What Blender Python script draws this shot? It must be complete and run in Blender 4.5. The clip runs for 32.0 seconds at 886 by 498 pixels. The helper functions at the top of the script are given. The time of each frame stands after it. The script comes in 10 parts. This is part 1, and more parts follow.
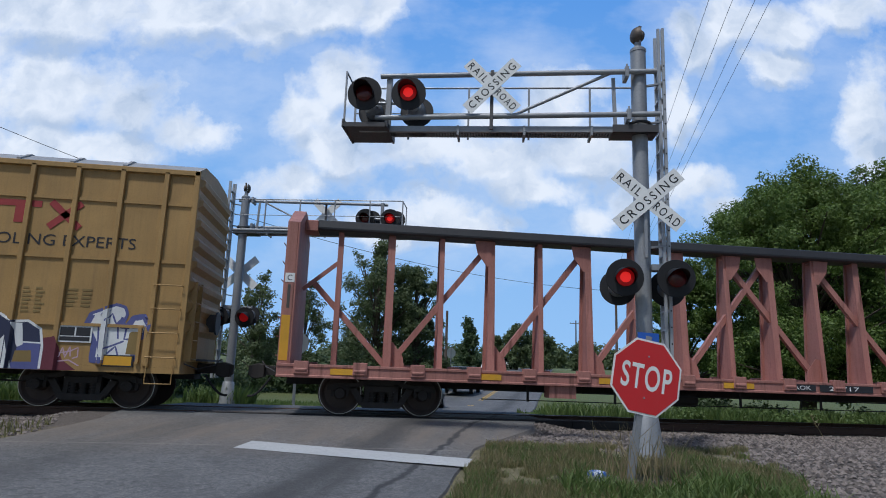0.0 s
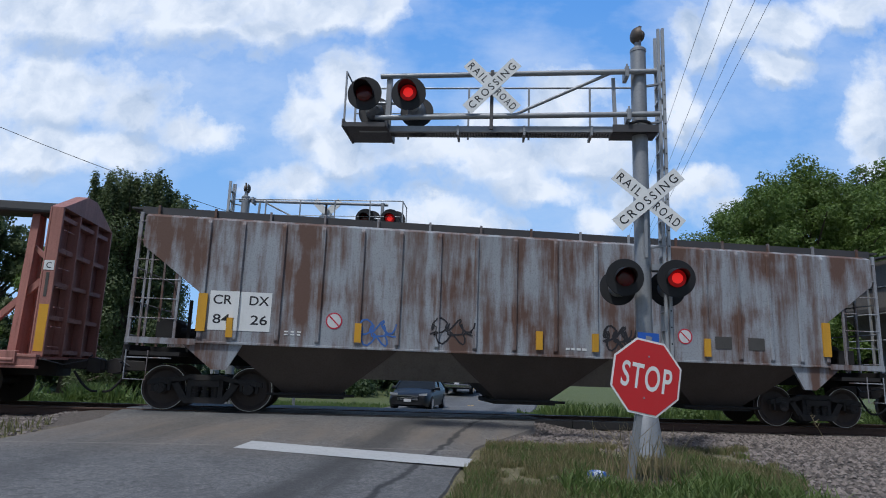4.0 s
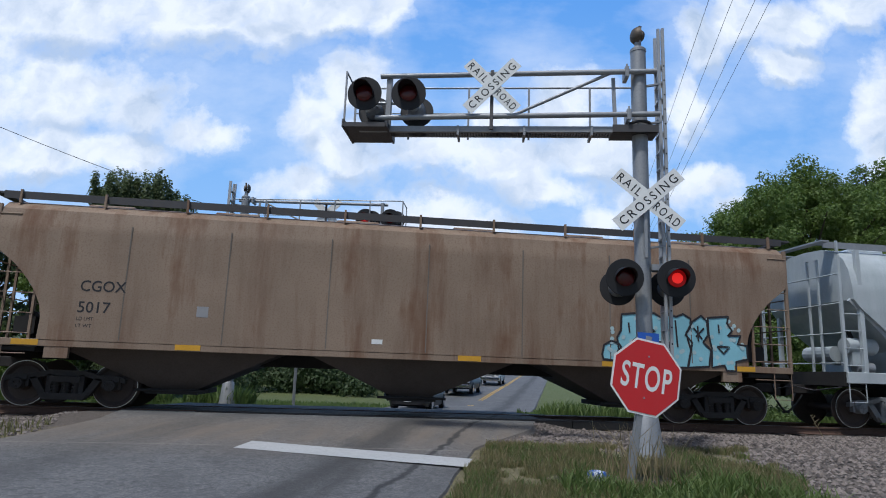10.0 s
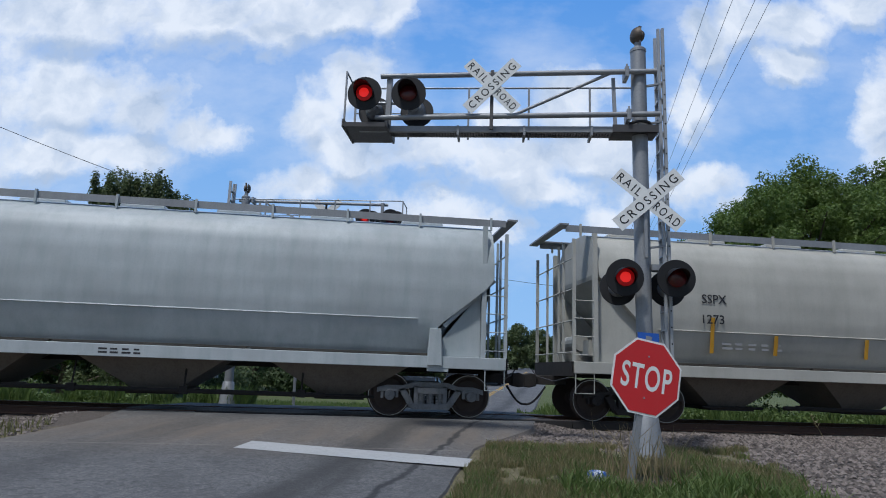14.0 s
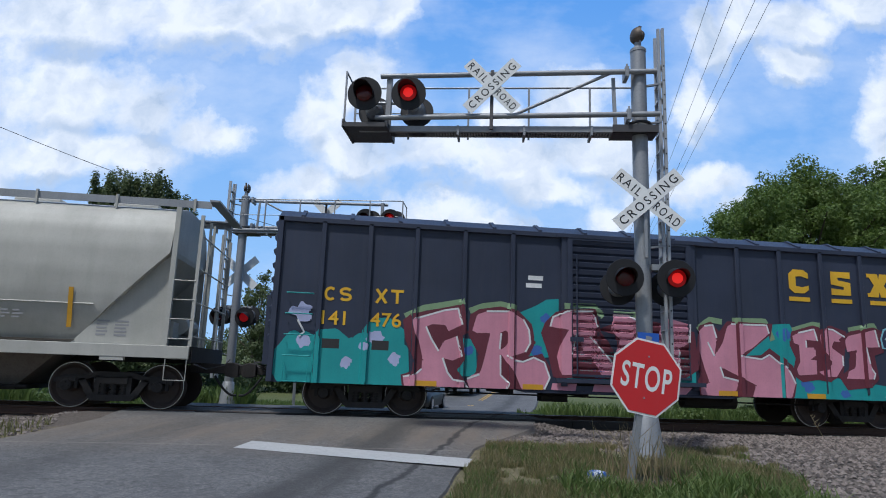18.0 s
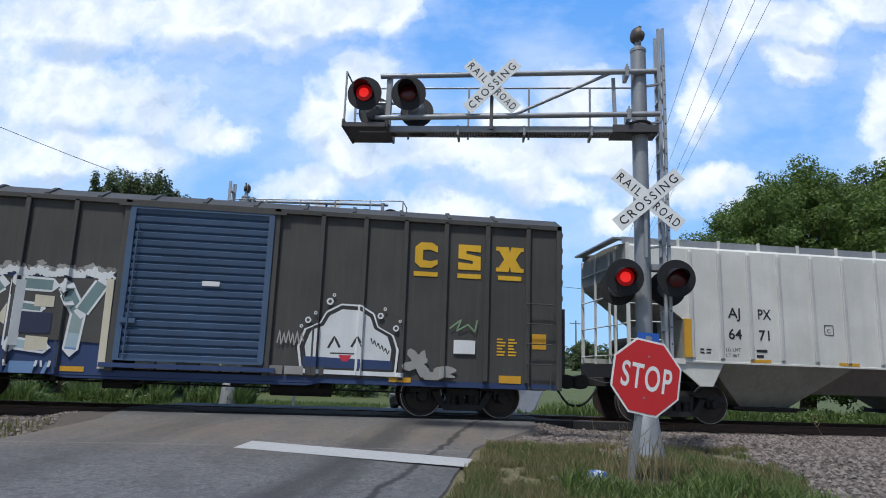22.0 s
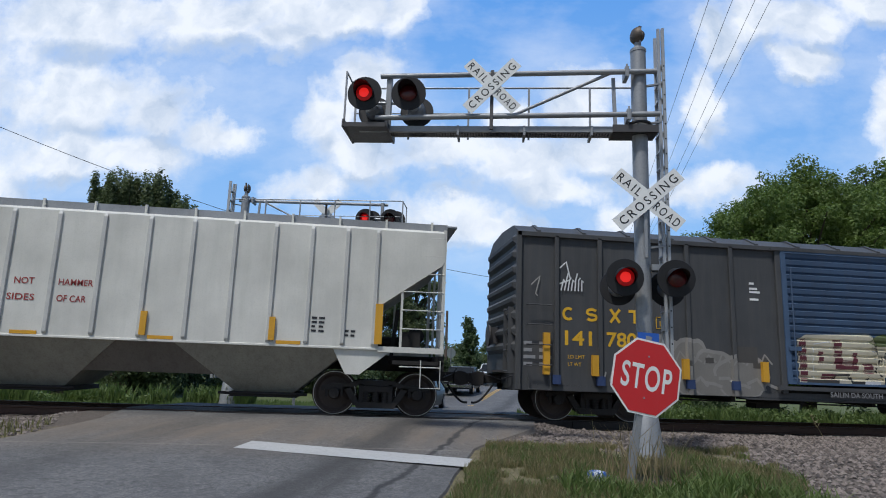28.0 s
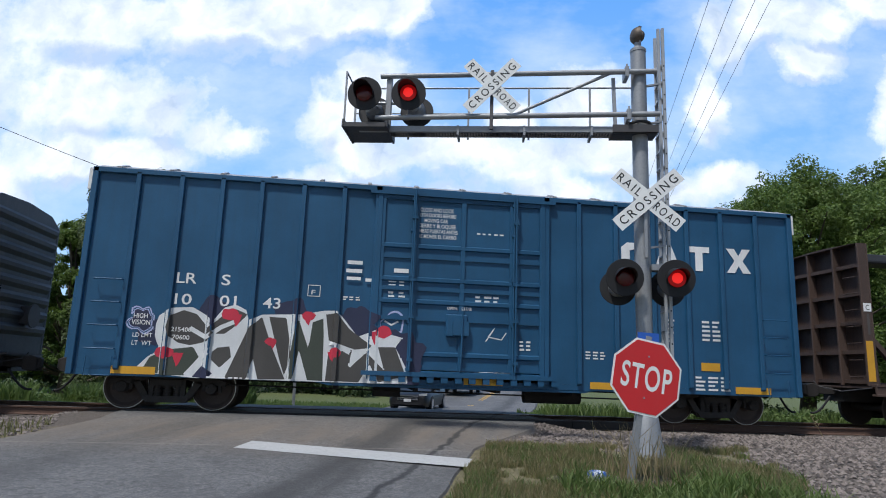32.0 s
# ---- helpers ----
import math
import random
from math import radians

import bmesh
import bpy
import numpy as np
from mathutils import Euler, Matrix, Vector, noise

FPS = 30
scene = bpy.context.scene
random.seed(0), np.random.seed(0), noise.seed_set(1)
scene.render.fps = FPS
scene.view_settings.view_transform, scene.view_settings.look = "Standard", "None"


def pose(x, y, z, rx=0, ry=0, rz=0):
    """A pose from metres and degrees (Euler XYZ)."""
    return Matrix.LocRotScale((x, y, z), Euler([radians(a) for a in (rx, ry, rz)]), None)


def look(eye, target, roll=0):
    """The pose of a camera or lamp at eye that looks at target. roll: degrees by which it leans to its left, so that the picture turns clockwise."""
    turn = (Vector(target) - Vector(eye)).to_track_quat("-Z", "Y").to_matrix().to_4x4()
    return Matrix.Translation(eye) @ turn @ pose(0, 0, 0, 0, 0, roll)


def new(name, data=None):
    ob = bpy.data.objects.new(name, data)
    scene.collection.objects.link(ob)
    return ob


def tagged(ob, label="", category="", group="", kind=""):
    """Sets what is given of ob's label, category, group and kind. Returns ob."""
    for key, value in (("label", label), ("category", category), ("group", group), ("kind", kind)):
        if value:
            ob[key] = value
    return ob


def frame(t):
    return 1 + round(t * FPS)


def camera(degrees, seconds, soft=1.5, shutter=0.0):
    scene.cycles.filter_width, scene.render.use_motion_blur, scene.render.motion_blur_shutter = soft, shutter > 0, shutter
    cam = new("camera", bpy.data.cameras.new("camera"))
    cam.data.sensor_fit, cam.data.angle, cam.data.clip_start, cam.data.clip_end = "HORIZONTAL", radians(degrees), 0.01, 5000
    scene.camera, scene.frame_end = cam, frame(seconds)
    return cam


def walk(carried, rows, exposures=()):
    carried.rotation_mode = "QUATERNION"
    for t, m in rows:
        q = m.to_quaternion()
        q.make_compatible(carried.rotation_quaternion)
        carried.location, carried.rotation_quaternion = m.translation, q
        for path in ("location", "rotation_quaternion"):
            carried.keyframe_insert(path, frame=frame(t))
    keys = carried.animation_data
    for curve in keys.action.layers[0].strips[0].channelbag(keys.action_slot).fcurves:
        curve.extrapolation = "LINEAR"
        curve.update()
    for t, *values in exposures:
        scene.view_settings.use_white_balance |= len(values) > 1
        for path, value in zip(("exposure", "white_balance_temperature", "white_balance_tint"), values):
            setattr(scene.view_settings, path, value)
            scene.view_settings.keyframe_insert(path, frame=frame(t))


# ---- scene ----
EXPOSURES = [(t, e, w, 9) for t, e, w in ((0, -0.3, 5950), (3, -0.3, 5950), (6, -0.14, 6000), (11, -0.14, 6000), (13, -0.32, 5950), (17, -0.27, 5950), (19, -0.04, 6050), (22, 0.0, 6100), (24, -0.2, 6150), (25, -0.24, 6150), (28, -0.16, 6200), (30, 0.04, 6200), (32, 0.1, 6200))]
# cloud masses as ellipses: sideways and upward place, and half sizes, as slopes from the eye
LEFT_BANK = [
    (-0.931, 0.534, 0.321, 0.177),
    (-0.675, 0.584, 0.253, 0.090),
    (-0.432, 0.585, 0.223, 0.089),
    (-0.323, 0.557, 0.106, 0.057),
    (-0.201, 0.607, 0.097, 0.063),
    (-0.123, 0.604, 0.058, 0.079),
    (-0.663, 0.434, 0.228, 0.110),
    (-0.527, 0.413, 0.104, 0.079),
    (-0.696, 0.339, 0.178, 0.078),
    (-0.419, 0.375, 0.093, 0.037),
    (-0.555, 0.334, 0.121, 0.058),
    (-0.882, 0.275, 0.242, 0.133),
    (-0.287, 0.594, 0.116, 0.063),
]
MIDDLE_BANK = [
    (-0.163, 0.464, 0.085, 0.085),
    (-0.235, 0.412, 0.079, 0.089),
    (-0.175, 0.355, 0.120, 0.077),
    (-0.245, 0.295, 0.082, 0.047),
    (-0.046, 0.349, 0.129, 0.058),
    (0.083, 0.344, 0.165, 0.072),
    (0.183, 0.444, 0.102, 0.094),
    (0.229, 0.367, 0.110, 0.072),
    (0.138, 0.298, 0.154, 0.042),
    (-0.024, 0.241, 0.135, 0.060),
    (-0.095, 0.216, 0.117, 0.046),
    (0.049, 0.230, 0.072, 0.037),
    (0.063, 0.411, 0.056, 0.044),
]
RIGHT_BANK = [
    (0.401, 0.572, 0.057, 0.083),
    (0.373, 0.440, 0.046, 0.119),
    (0.478, 0.595, 0.085, 0.078),
    (0.562, 0.592, 0.104, 0.073),
    (0.539, 0.520, 0.075, 0.051),
    (0.669, 0.632, 0.104, 0.058),
    (0.689, 0.440, 0.055, 0.128),
    (0.718, 0.354, 0.081, 0.076),
    (0.400, 0.301, 0.090, 0.039),
    (0.237, 0.250, 0.063, 0.042),
    (0.318, 0.289, 0.081, 0.037),
    (0.873, 0.525, 0.148, 0.172),
    (0.469, 0.262, 0.125, 0.037),
]
cam = camera(69.03, 32.0, soft=1.0)
EYE = (0.0, 0.0, 0.984)
PITCH, YAW = radians(10.76), radians(7.02)
AIM = (math.sin(YAW) * math.cos(PITCH), math.cos(YAW) * math.cos(PITCH), math.sin(PITCH))
HOLD = look(EYE, [e + 10 * a for e, a in zip(EYE, AIM)], 2.04)
walk(cam, [(0, HOLD), (32, HOLD)], EXPOSURES)

# ---- daylight: a high sun behind the viewer's left shoulder, broken cloud ----
SUN_EL, SUN_AZ = radians(63), radians(220)  # azimuth clockwise from +y
sun_from = Vector((math.sin(SUN_AZ) * math.cos(SUN_EL), math.cos(SUN_AZ) * math.cos(SUN_EL), math.sin(SUN_EL)))
sun = new("sun", bpy.data.lights.new("sun", "SUN"))
sun.data.energy, sun.data.angle, sun.data.color = 2.9, radians(5), (1.0, 0.96, 0.9)
sun.matrix_world = look(sun_from * 50, (0, 0, 0))
world = bpy.data.worlds.new("daylight")
scene.world = world
world.use_nodes = True
wn = world.node_tree.nodes
sky = wn.new("ShaderNodeTexSky")
sky.sky_type, sky.sun_disc, sky.sun_elevation, sky.sun_rotation = "NISHITA", False, SUN_EL, SUN_AZ
world.node_tree.links.new(sky.outputs[0], wn["Background"].inputs[0])
wn["Background"].inputs[1].default_value = 0.085

TRACK_Y = 15.35
ROAD_DIR = Vector((0.30, 0.954, 0)).normalized()
ROAD_AT = Vector((-1.65, 10.6, 0))


# ---- materials ----
class Nodes:
    """A small wrapper that wires shader nodes."""

    def __init__(self, name):
        self.mat = bpy.data.materials.new(name)
        self.mat.use_nodes = True
        self.t = self.mat.node_tree
        self.bsdf = self.t.nodes["Principled BSDF"]

    def n(self, kind, **inputs):
        node = self.t.nodes.new(kind)
        for key, value in inputs.items():
            self.put(node.inputs[int(key[1:]) if key[0] == "i" and key[1:].isdigit() else key.replace("_", " ")], value)
        return node

    def put(self, socket, value):
        if isinstance(value, bpy.types.NodeSocket):
            self.t.links.new(value, socket)
        else:
            socket.default_value = value

    def math(self, op, a, b=0.0, c=0.0, clamp=False):
        node = self.n("ShaderNodeMath", i0=a, i1=b, i2=c)
        node.operation, node.use_clamp = op, clamp
        return node.outputs[0]

    def vmath(self, op, a, b=(0, 0, 0)):
        node = self.n("ShaderNodeVectorMath", i0=a, i1=b)
        node.operation = op
        return node

    def noise(self, vec, scale, detail=4, rough=0.55):
        return self.n("ShaderNodeTexNoise", Vector=vec, Scale=scale, Detail=detail, Roughness=rough).outputs["Fac"]

    def ramp(self, fac, lo, hi, a=0.0, b=1.0):
        node = self.n("ShaderNodeMapRange", i0=fac, i1=lo, i2=hi, i3=a, i4=b)
        return node.outputs[0]

    def mix(self, fac, a, b):
        node = self.t.nodes.new("ShaderNodeMix")
        node.data_type = "RGBA"
        for socket, value in ((node.inputs[0], fac), (node.inputs[6], a), (node.inputs[7], b)):
            self.put(socket, (*value, 1) if isinstance(value, tuple) and len(value) == 3 else value)
        return node.outputs[2]

    def coords(self, stretch=(1, 1, 1)):
        tc = self.t.nodes.new("ShaderNodeTexCoord").outputs["Object"]
        if stretch == (1, 1, 1):
            return tc
        return self.vmath("MULTIPLY", tc, stretch).outputs[0]

    def bump(self, height, strength, distance=0.01):
        self.put(self.bsdf.inputs["Normal"], self.n("ShaderNodeBump", Strength=strength, Distance=distance, Height=height).outputs[0])

    def done(self, color, rough=0.5, metal=0.0):
        self.put(self.bsdf.inputs["Base Color"], (*color, 1) if isinstance(color, tuple) else color)
        self.put(self.bsdf.inputs["Roughness"], rough)
        self.put(self.bsdf.inputs["Metallic"], metal)
        return self.mat


def paint(name, col, dirt=(0.1, 0.08, 0.06), amount=0.4, rough=0.5, metal=0.0, streak=0.5, rust=None, rust_at=0.62, bump=0.15, fade=0.25, run=1.0):
    """Weathered paint or metal: broad fading, vertical streaks, fine specks, patches of rust."""
    k = Nodes(name)
    wide = k.noise(k.coords(), 0.9, 5)
    runs = k.noise(k.coords((5.0 * run, 5.0 * run, 0.35 * min(1.0, run * 1.6))), 1.6, 6, 0.65)
    fine = k.noise(k.coords(), 28, 3)
    pale = tuple(min(1, c * (1 + fade) + 0.02 * fade) for c in col)
    c = k.mix(k.ramp(wide, 0.35, 0.7), tuple(col), pale)
    c = k.mix(k.math("MULTIPLY", k.ramp(runs, 0.45, 0.75), streak * amount, clamp=True), c, tuple(dirt))
    c = k.mix(k.math("MULTIPLY", k.ramp(fine, 0.5, 0.8), amount * 0.5, clamp=True), c, tuple(dirt))
    if rust:
        patch = k.math("ADD", k.math("MULTIPLY", wide, 0.5), k.math("MULTIPLY", runs, 0.5))
        c = k.mix(k.ramp(patch, rust_at - 0.08, rust_at + 0.06), c, tuple(rust))
    k.bump(k.math("ADD", fine, k.math("MULTIPLY", wide, 2.0)), bump, 0.004)
    return k.done(c, k.ramp(fine, 0.3, 0.7, rough - 0.08, rough + 0.12), metal)


def plain(name, col, rough=0.6, metal=0.0, vary=0.15):
    k = Nodes(name)
    low = tuple(c * (1 - vary) for c in col)
    return k.done(k.mix(k.noise(k.coords(), 6, 4), low, tuple(min(1, c * (1 + vary)) for c in col)), rough, metal)


def glow(name, col, strength):
    k = Nodes(name)
    k.put(k.bsdf.inputs["Emission Color"], (*col, 1))
    k.put(k.bsdf.inputs["Emission Strength"], strength)
    return k.done(col, 0.4)


def leafy(name, dark, light):
    k = Nodes(name)
    isle = k.t.nodes.new("ShaderNodeNewGeometry").outputs["Random Per Island"]
    c = k.mix(k.math("MULTIPLY", k.math("ADD", isle, k.noise(k.coords(), 0.5, 3)), 0.5), dark, light)
    k.done(c, 0.6)
    thin = k.n("ShaderNodeBsdfTranslucent", Color=c)
    both = k.n("ShaderNodeMixShader", i0=0.42, i1=k.bsdf.outputs[0], i2=thin.outputs[0])
    k.t.links.new(both.outputs[0], k.t.nodes["Material Output"].inputs[0])
    return k.mat


M = {}
M["galv"] = paint("galvanised_steel", (0.29, 0.30, 0.315), (0.14, 0.14, 0.14), 0.4, 0.5, 0.35, 0.5)
M["alum"] = paint("aluminium", (0.40, 0.41, 0.425), (0.18, 0.18, 0.18), 0.3, 0.45, 0.4, 0.4)
M["steel_dark"] = paint("dark_steel", (0.05, 0.05, 0.055), (0.1, 0.07, 0.05), 0.5, 0.6, 0.0)
M["black"] = plain("black_paint", (0.012, 0.012, 0.014), 0.6, 0, 0.3)
M["sign_white"] = paint("sign_white", (0.80, 0.81, 0.80), (0.4, 0.4, 0.38), 0.25, 0.5, 0, 0.4, bump=0.02, fade=0.1)
M["sign_black"] = plain("sign_black", (0.02, 0.02, 0.022), 0.5)
M["sign_red"] = paint("sign_red", (0.58, 0.022, 0.026), (0.42, 0.10, 0.09), 0.22, 0.5, 0, 0.3, bump=0.02, fade=0.06)
M["sign_back"] = paint("sign_back", (0.4, 0.42, 0.42), (0.25, 0.25, 0.25), 0.3, 0.4, 0.7)
M["blue_plate"] = plain("blue_plate", (0.03, 0.12, 0.5), 0.4)
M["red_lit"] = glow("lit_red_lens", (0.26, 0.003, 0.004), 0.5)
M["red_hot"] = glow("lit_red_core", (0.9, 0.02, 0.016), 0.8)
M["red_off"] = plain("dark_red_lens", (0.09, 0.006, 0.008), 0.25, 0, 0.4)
M["rail_top"] = plain("worn_rail_steel", (0.16, 0.15, 0.145), 0.5, 0.6)
M["rail"] = paint("rusty_rail", (0.09, 0.05, 0.035), (0.05, 0.035, 0.03), 0.5, 0.8)
# near-black: crossing rubber with the shadow of the rail gap put into its colour
M["rubber"] = paint("crossing_rubber_and_shade", (0.018, 0.017, 0.017), (0.06, 0.052, 0.045), 0.5, 0.85)
M["tie"] = paint("creosoted_wood", (0.055, 0.042, 0.034), (0.12, 0.1, 0.08), 0.5, 0.9, 0, 0.2)
M["wood_pole"] = paint("weathered_pole", (0.12, 0.09, 0.07), (0.05, 0.04, 0.035), 0.5, 0.9)
M["bark"] = paint("bark", (0.09, 0.07, 0.05), (0.04, 0.03, 0.025), 0.6, 0.95, bump=0.8)
M["leaf_maple"] = leafy("broad_leaves", (0.085, 0.145, 0.03), (0.18, 0.255, 0.056))
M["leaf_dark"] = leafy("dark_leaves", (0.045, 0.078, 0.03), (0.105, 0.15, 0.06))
M["leaf_far"] = leafy("far_leaves", (0.085, 0.12, 0.05), (0.17, 0.21, 0.09))
M["grass"] = leafy("grass_blades", (0.12, 0.14, 0.045), (0.33, 0.30, 0.14))
M["grass_green"] = leafy("fresh_grass", (0.085, 0.145, 0.03), (0.19, 0.25, 0.075))
M["straw"] = leafy("dry_grass", (0.24, 0.19, 0.1), (0.42, 0.34, 0.19))


def stone_mat():
    k = Nodes("crushed_stone")
    isle = k.t.nodes.new("ShaderNodeNewGeometry").outputs["Random Per Island"]
    c = k.mix(isle, (0.045, 0.038, 0.034), (0.27, 0.23, 0.205))
    c = k.mix(k.ramp(k.noise(k.coords(), 30), 0.5, 0.8), c, (0.2, 0.15, 0.12))
    return k.done(c, 0.85)


M["stone"] = stone_mat()


def asphalt_mat():
    k = Nodes("old_asphalt")
    p = k.coords()
    sep = k.n("ShaderNodeSeparateXYZ", i0=p)
    x, y = k.math("SUBTRACT", sep.outputs[0], ROAD_AT.x), k.math("SUBTRACT", sep.outputs[1], ROAD_AT.y)
    across = k.math("SUBTRACT", k.math("MULTIPLY", x, ROAD_DIR.y), k.math("MULTIPLY", y, ROAD_DIR.x))
    along = k.math("ADD", k.math("MULTIPLY", x, ROAD_DIR.x), k.math("MULTIPLY", y, ROAD_DIR.y))
    q = k.n("ShaderNodeCombineXYZ", i0=across, i1=along).outputs[0]
    lane = k.vmath("MULTIPLY", q, (2.2, 0.28, 1)).outputs[0]
    grit = k.noise(p, 70, 3, 0.75)
    chips = k.noise(p, 24, 3, 0.7)
    wide = k.noise(q, 0.8, 6, 0.6)
    runs = k.noise(lane, 1.0, 6, 0.65)
    c = k.mix(k.ramp(grit, 0.35, 0.65), (0.055, 0.055, 0.057), (0.21, 0.208, 0.205))
    c = k.mix(k.ramp(chips, 0.48, 0.68, 0, 0.8), c, (0.27, 0.255, 0.235))
    c = k.mix(k.ramp(k.noise(p, 9, 5, 0.75), 0.48, 0.68, 0, 0.75), c, (0.055, 0.054, 0.053))
    c = k.mix(k.ramp(wide, 0.42, 0.66, 0, 0.6), c, (0.075, 0.074, 0.075))
    # dust dragged along the crossing, browner near the rails
    near = k.ramp(k.math("ABSOLUTE", k.math("SUBTRACT", sep.outputs[1], 11.6)), 0.4, 2.2, 1.0, 0.0)
    c = k.mix(k.math("MULTIPLY", near, k.ramp(runs, 0.35, 0.65, 0.2, 0.75)), c, (0.21, 0.168, 0.128))
    # oil down the middle of the lane, and tyre polish either side
    spread = k.math("ADD", k.math("ABSOLUTE", k.math("SUBTRACT", across, 1.8)), k.math("MULTIPLY", k.math("SUBTRACT", runs, 0.5), 1.1))
    c = k.mix(k.ramp(spread, 0.1, 0.55, 0.68, 0.0), c, (0.042, 0.04, 0.038))
    left = k.math("ADD", k.math("ABSOLUTE", k.math("ADD", across, 1.75)), k.math("MULTIPLY", k.math("SUBTRACT", runs, 0.5), 1.6))
    c = k.mix(k.ramp(left, 0.1, 0.7, 0.35, 0.0), c, (0.055, 0.053, 0.05))
    # a tarred crack along the lane and the joint of the newer surface
    wander = k.math("MULTIPLY", k.math("SUBTRACT", k.noise(p, 1.7, 4, 0.6), 0.5), 0.28)
    seam = k.math("ABSOLUTE", k.math("ADD", k.math("SUBTRACT", k.math("SUBTRACT", across, 2.82), k.math("MULTIPLY", along, 0.06)), wander))
    c = k.mix(k.ramp(seam, 0.025, 0.07, 0.8, 0.0), c, (0.025, 0.025, 0.025))
    joint = k.math("ABSOLUTE", k.math("ADD", k.math("SUBTRACT", sep.outputs[1], 10.42), k.math("MULTIPLY", wander, 0.3)))
    c = k.mix(k.ramp(joint, 0.008, 0.03, 0.45, 0.0), c, (0.3, 0.27, 0.23))
    k.bump(k.math("ADD", grit, chips), 0.6, 0.007)
    return k.done(c, 0.85)


def ground_mat():
    k = Nodes("verge")
    p = k.coords()
    sep = k.n("ShaderNodeSeparateXYZ", i0=p)
    y = sep.outputs[1]
    n1, n2, n3 = k.noise(p, 0.5, 5), k.noise(p, 5, 5, 0.65), k.noise(p, 40, 3, 0.7)
    grass = k.mix(k.ramp(n2, 0.35, 0.7), (0.12, 0.115, 0.055), (0.27, 0.225, 0.13))
    grass = k.mix(k.ramp(n1, 0.5, 0.72, 0, 0.7), grass, (0.19, 0.145, 0.09))
    gravel = k.mix(k.ramp(n3, 0.3, 0.7), (0.07, 0.058, 0.05), (0.2, 0.172, 0.15))
    gravel = k.mix(k.ramp(n2, 0.5, 0.75, 0, 0.5), gravel, (0.11, 0.085, 0.068))
    off = k.math("ABSOLUTE", k.math("SUBTRACT", y, TRACK_Y))
    off = k.math("ADD", off, k.math("MULTIPLY", k.math("SUBTRACT", k.math("ADD", n1, n2), 1.0), 2.2))
    x = sep.outputs[0]
    bare = k.math("SUBTRACT", k.math("SUBTRACT", x, 5.75), k.math("MULTIPLY", k.math("SUBTRACT", y, 7.7), 0.30))
    bare = k.math("ADD", bare, k.math("MULTIPLY", k.math("SUBTRACT", k.math("ADD", n1, n2), 1.0), 2.0))
    bare = k.math("MULTIPLY", k.ramp(bare, -0.3, 0.4), k.math("LESS_THAN", y, TRACK_Y))
    grass = k.mix(k.ramp(n3, 0.55, 0.75, 0, 0.6), grass, (0.26, 0.21, 0.15))
    grass = k.mix(bare, grass, gravel)
    c = k.mix(k.ramp(off, 3.4, 4.1), gravel, grass)
    far = k.math("GREATER_THAN", y, 18.2)
    c = k.mix(k.math("MULTIPLY", far, k.ramp(off, 1.5, 2.3), clamp=True), c, k.mix(n2, (0.07, 0.095, 0.025), (0.15, 0.17, 0.065)))
    k.bump(k.math("ADD", n3, n2), 0.9, 0.03)
    return k.done(c, 0.95)


M["asphalt"], M["ground"] = asphalt_mat(), ground_mat()
M["line_white"] = paint("road_white", (0.46, 0.46, 0.45), (0.2, 0.19, 0.18), 0.6, 0.75, 0, 0.3, bump=0.3, fade=0.05)
M["line_yellow"] = paint("road_yellow", (0.5, 0.3, 0.05), (0.2, 0.16, 0.1), 0.7, 0.8)


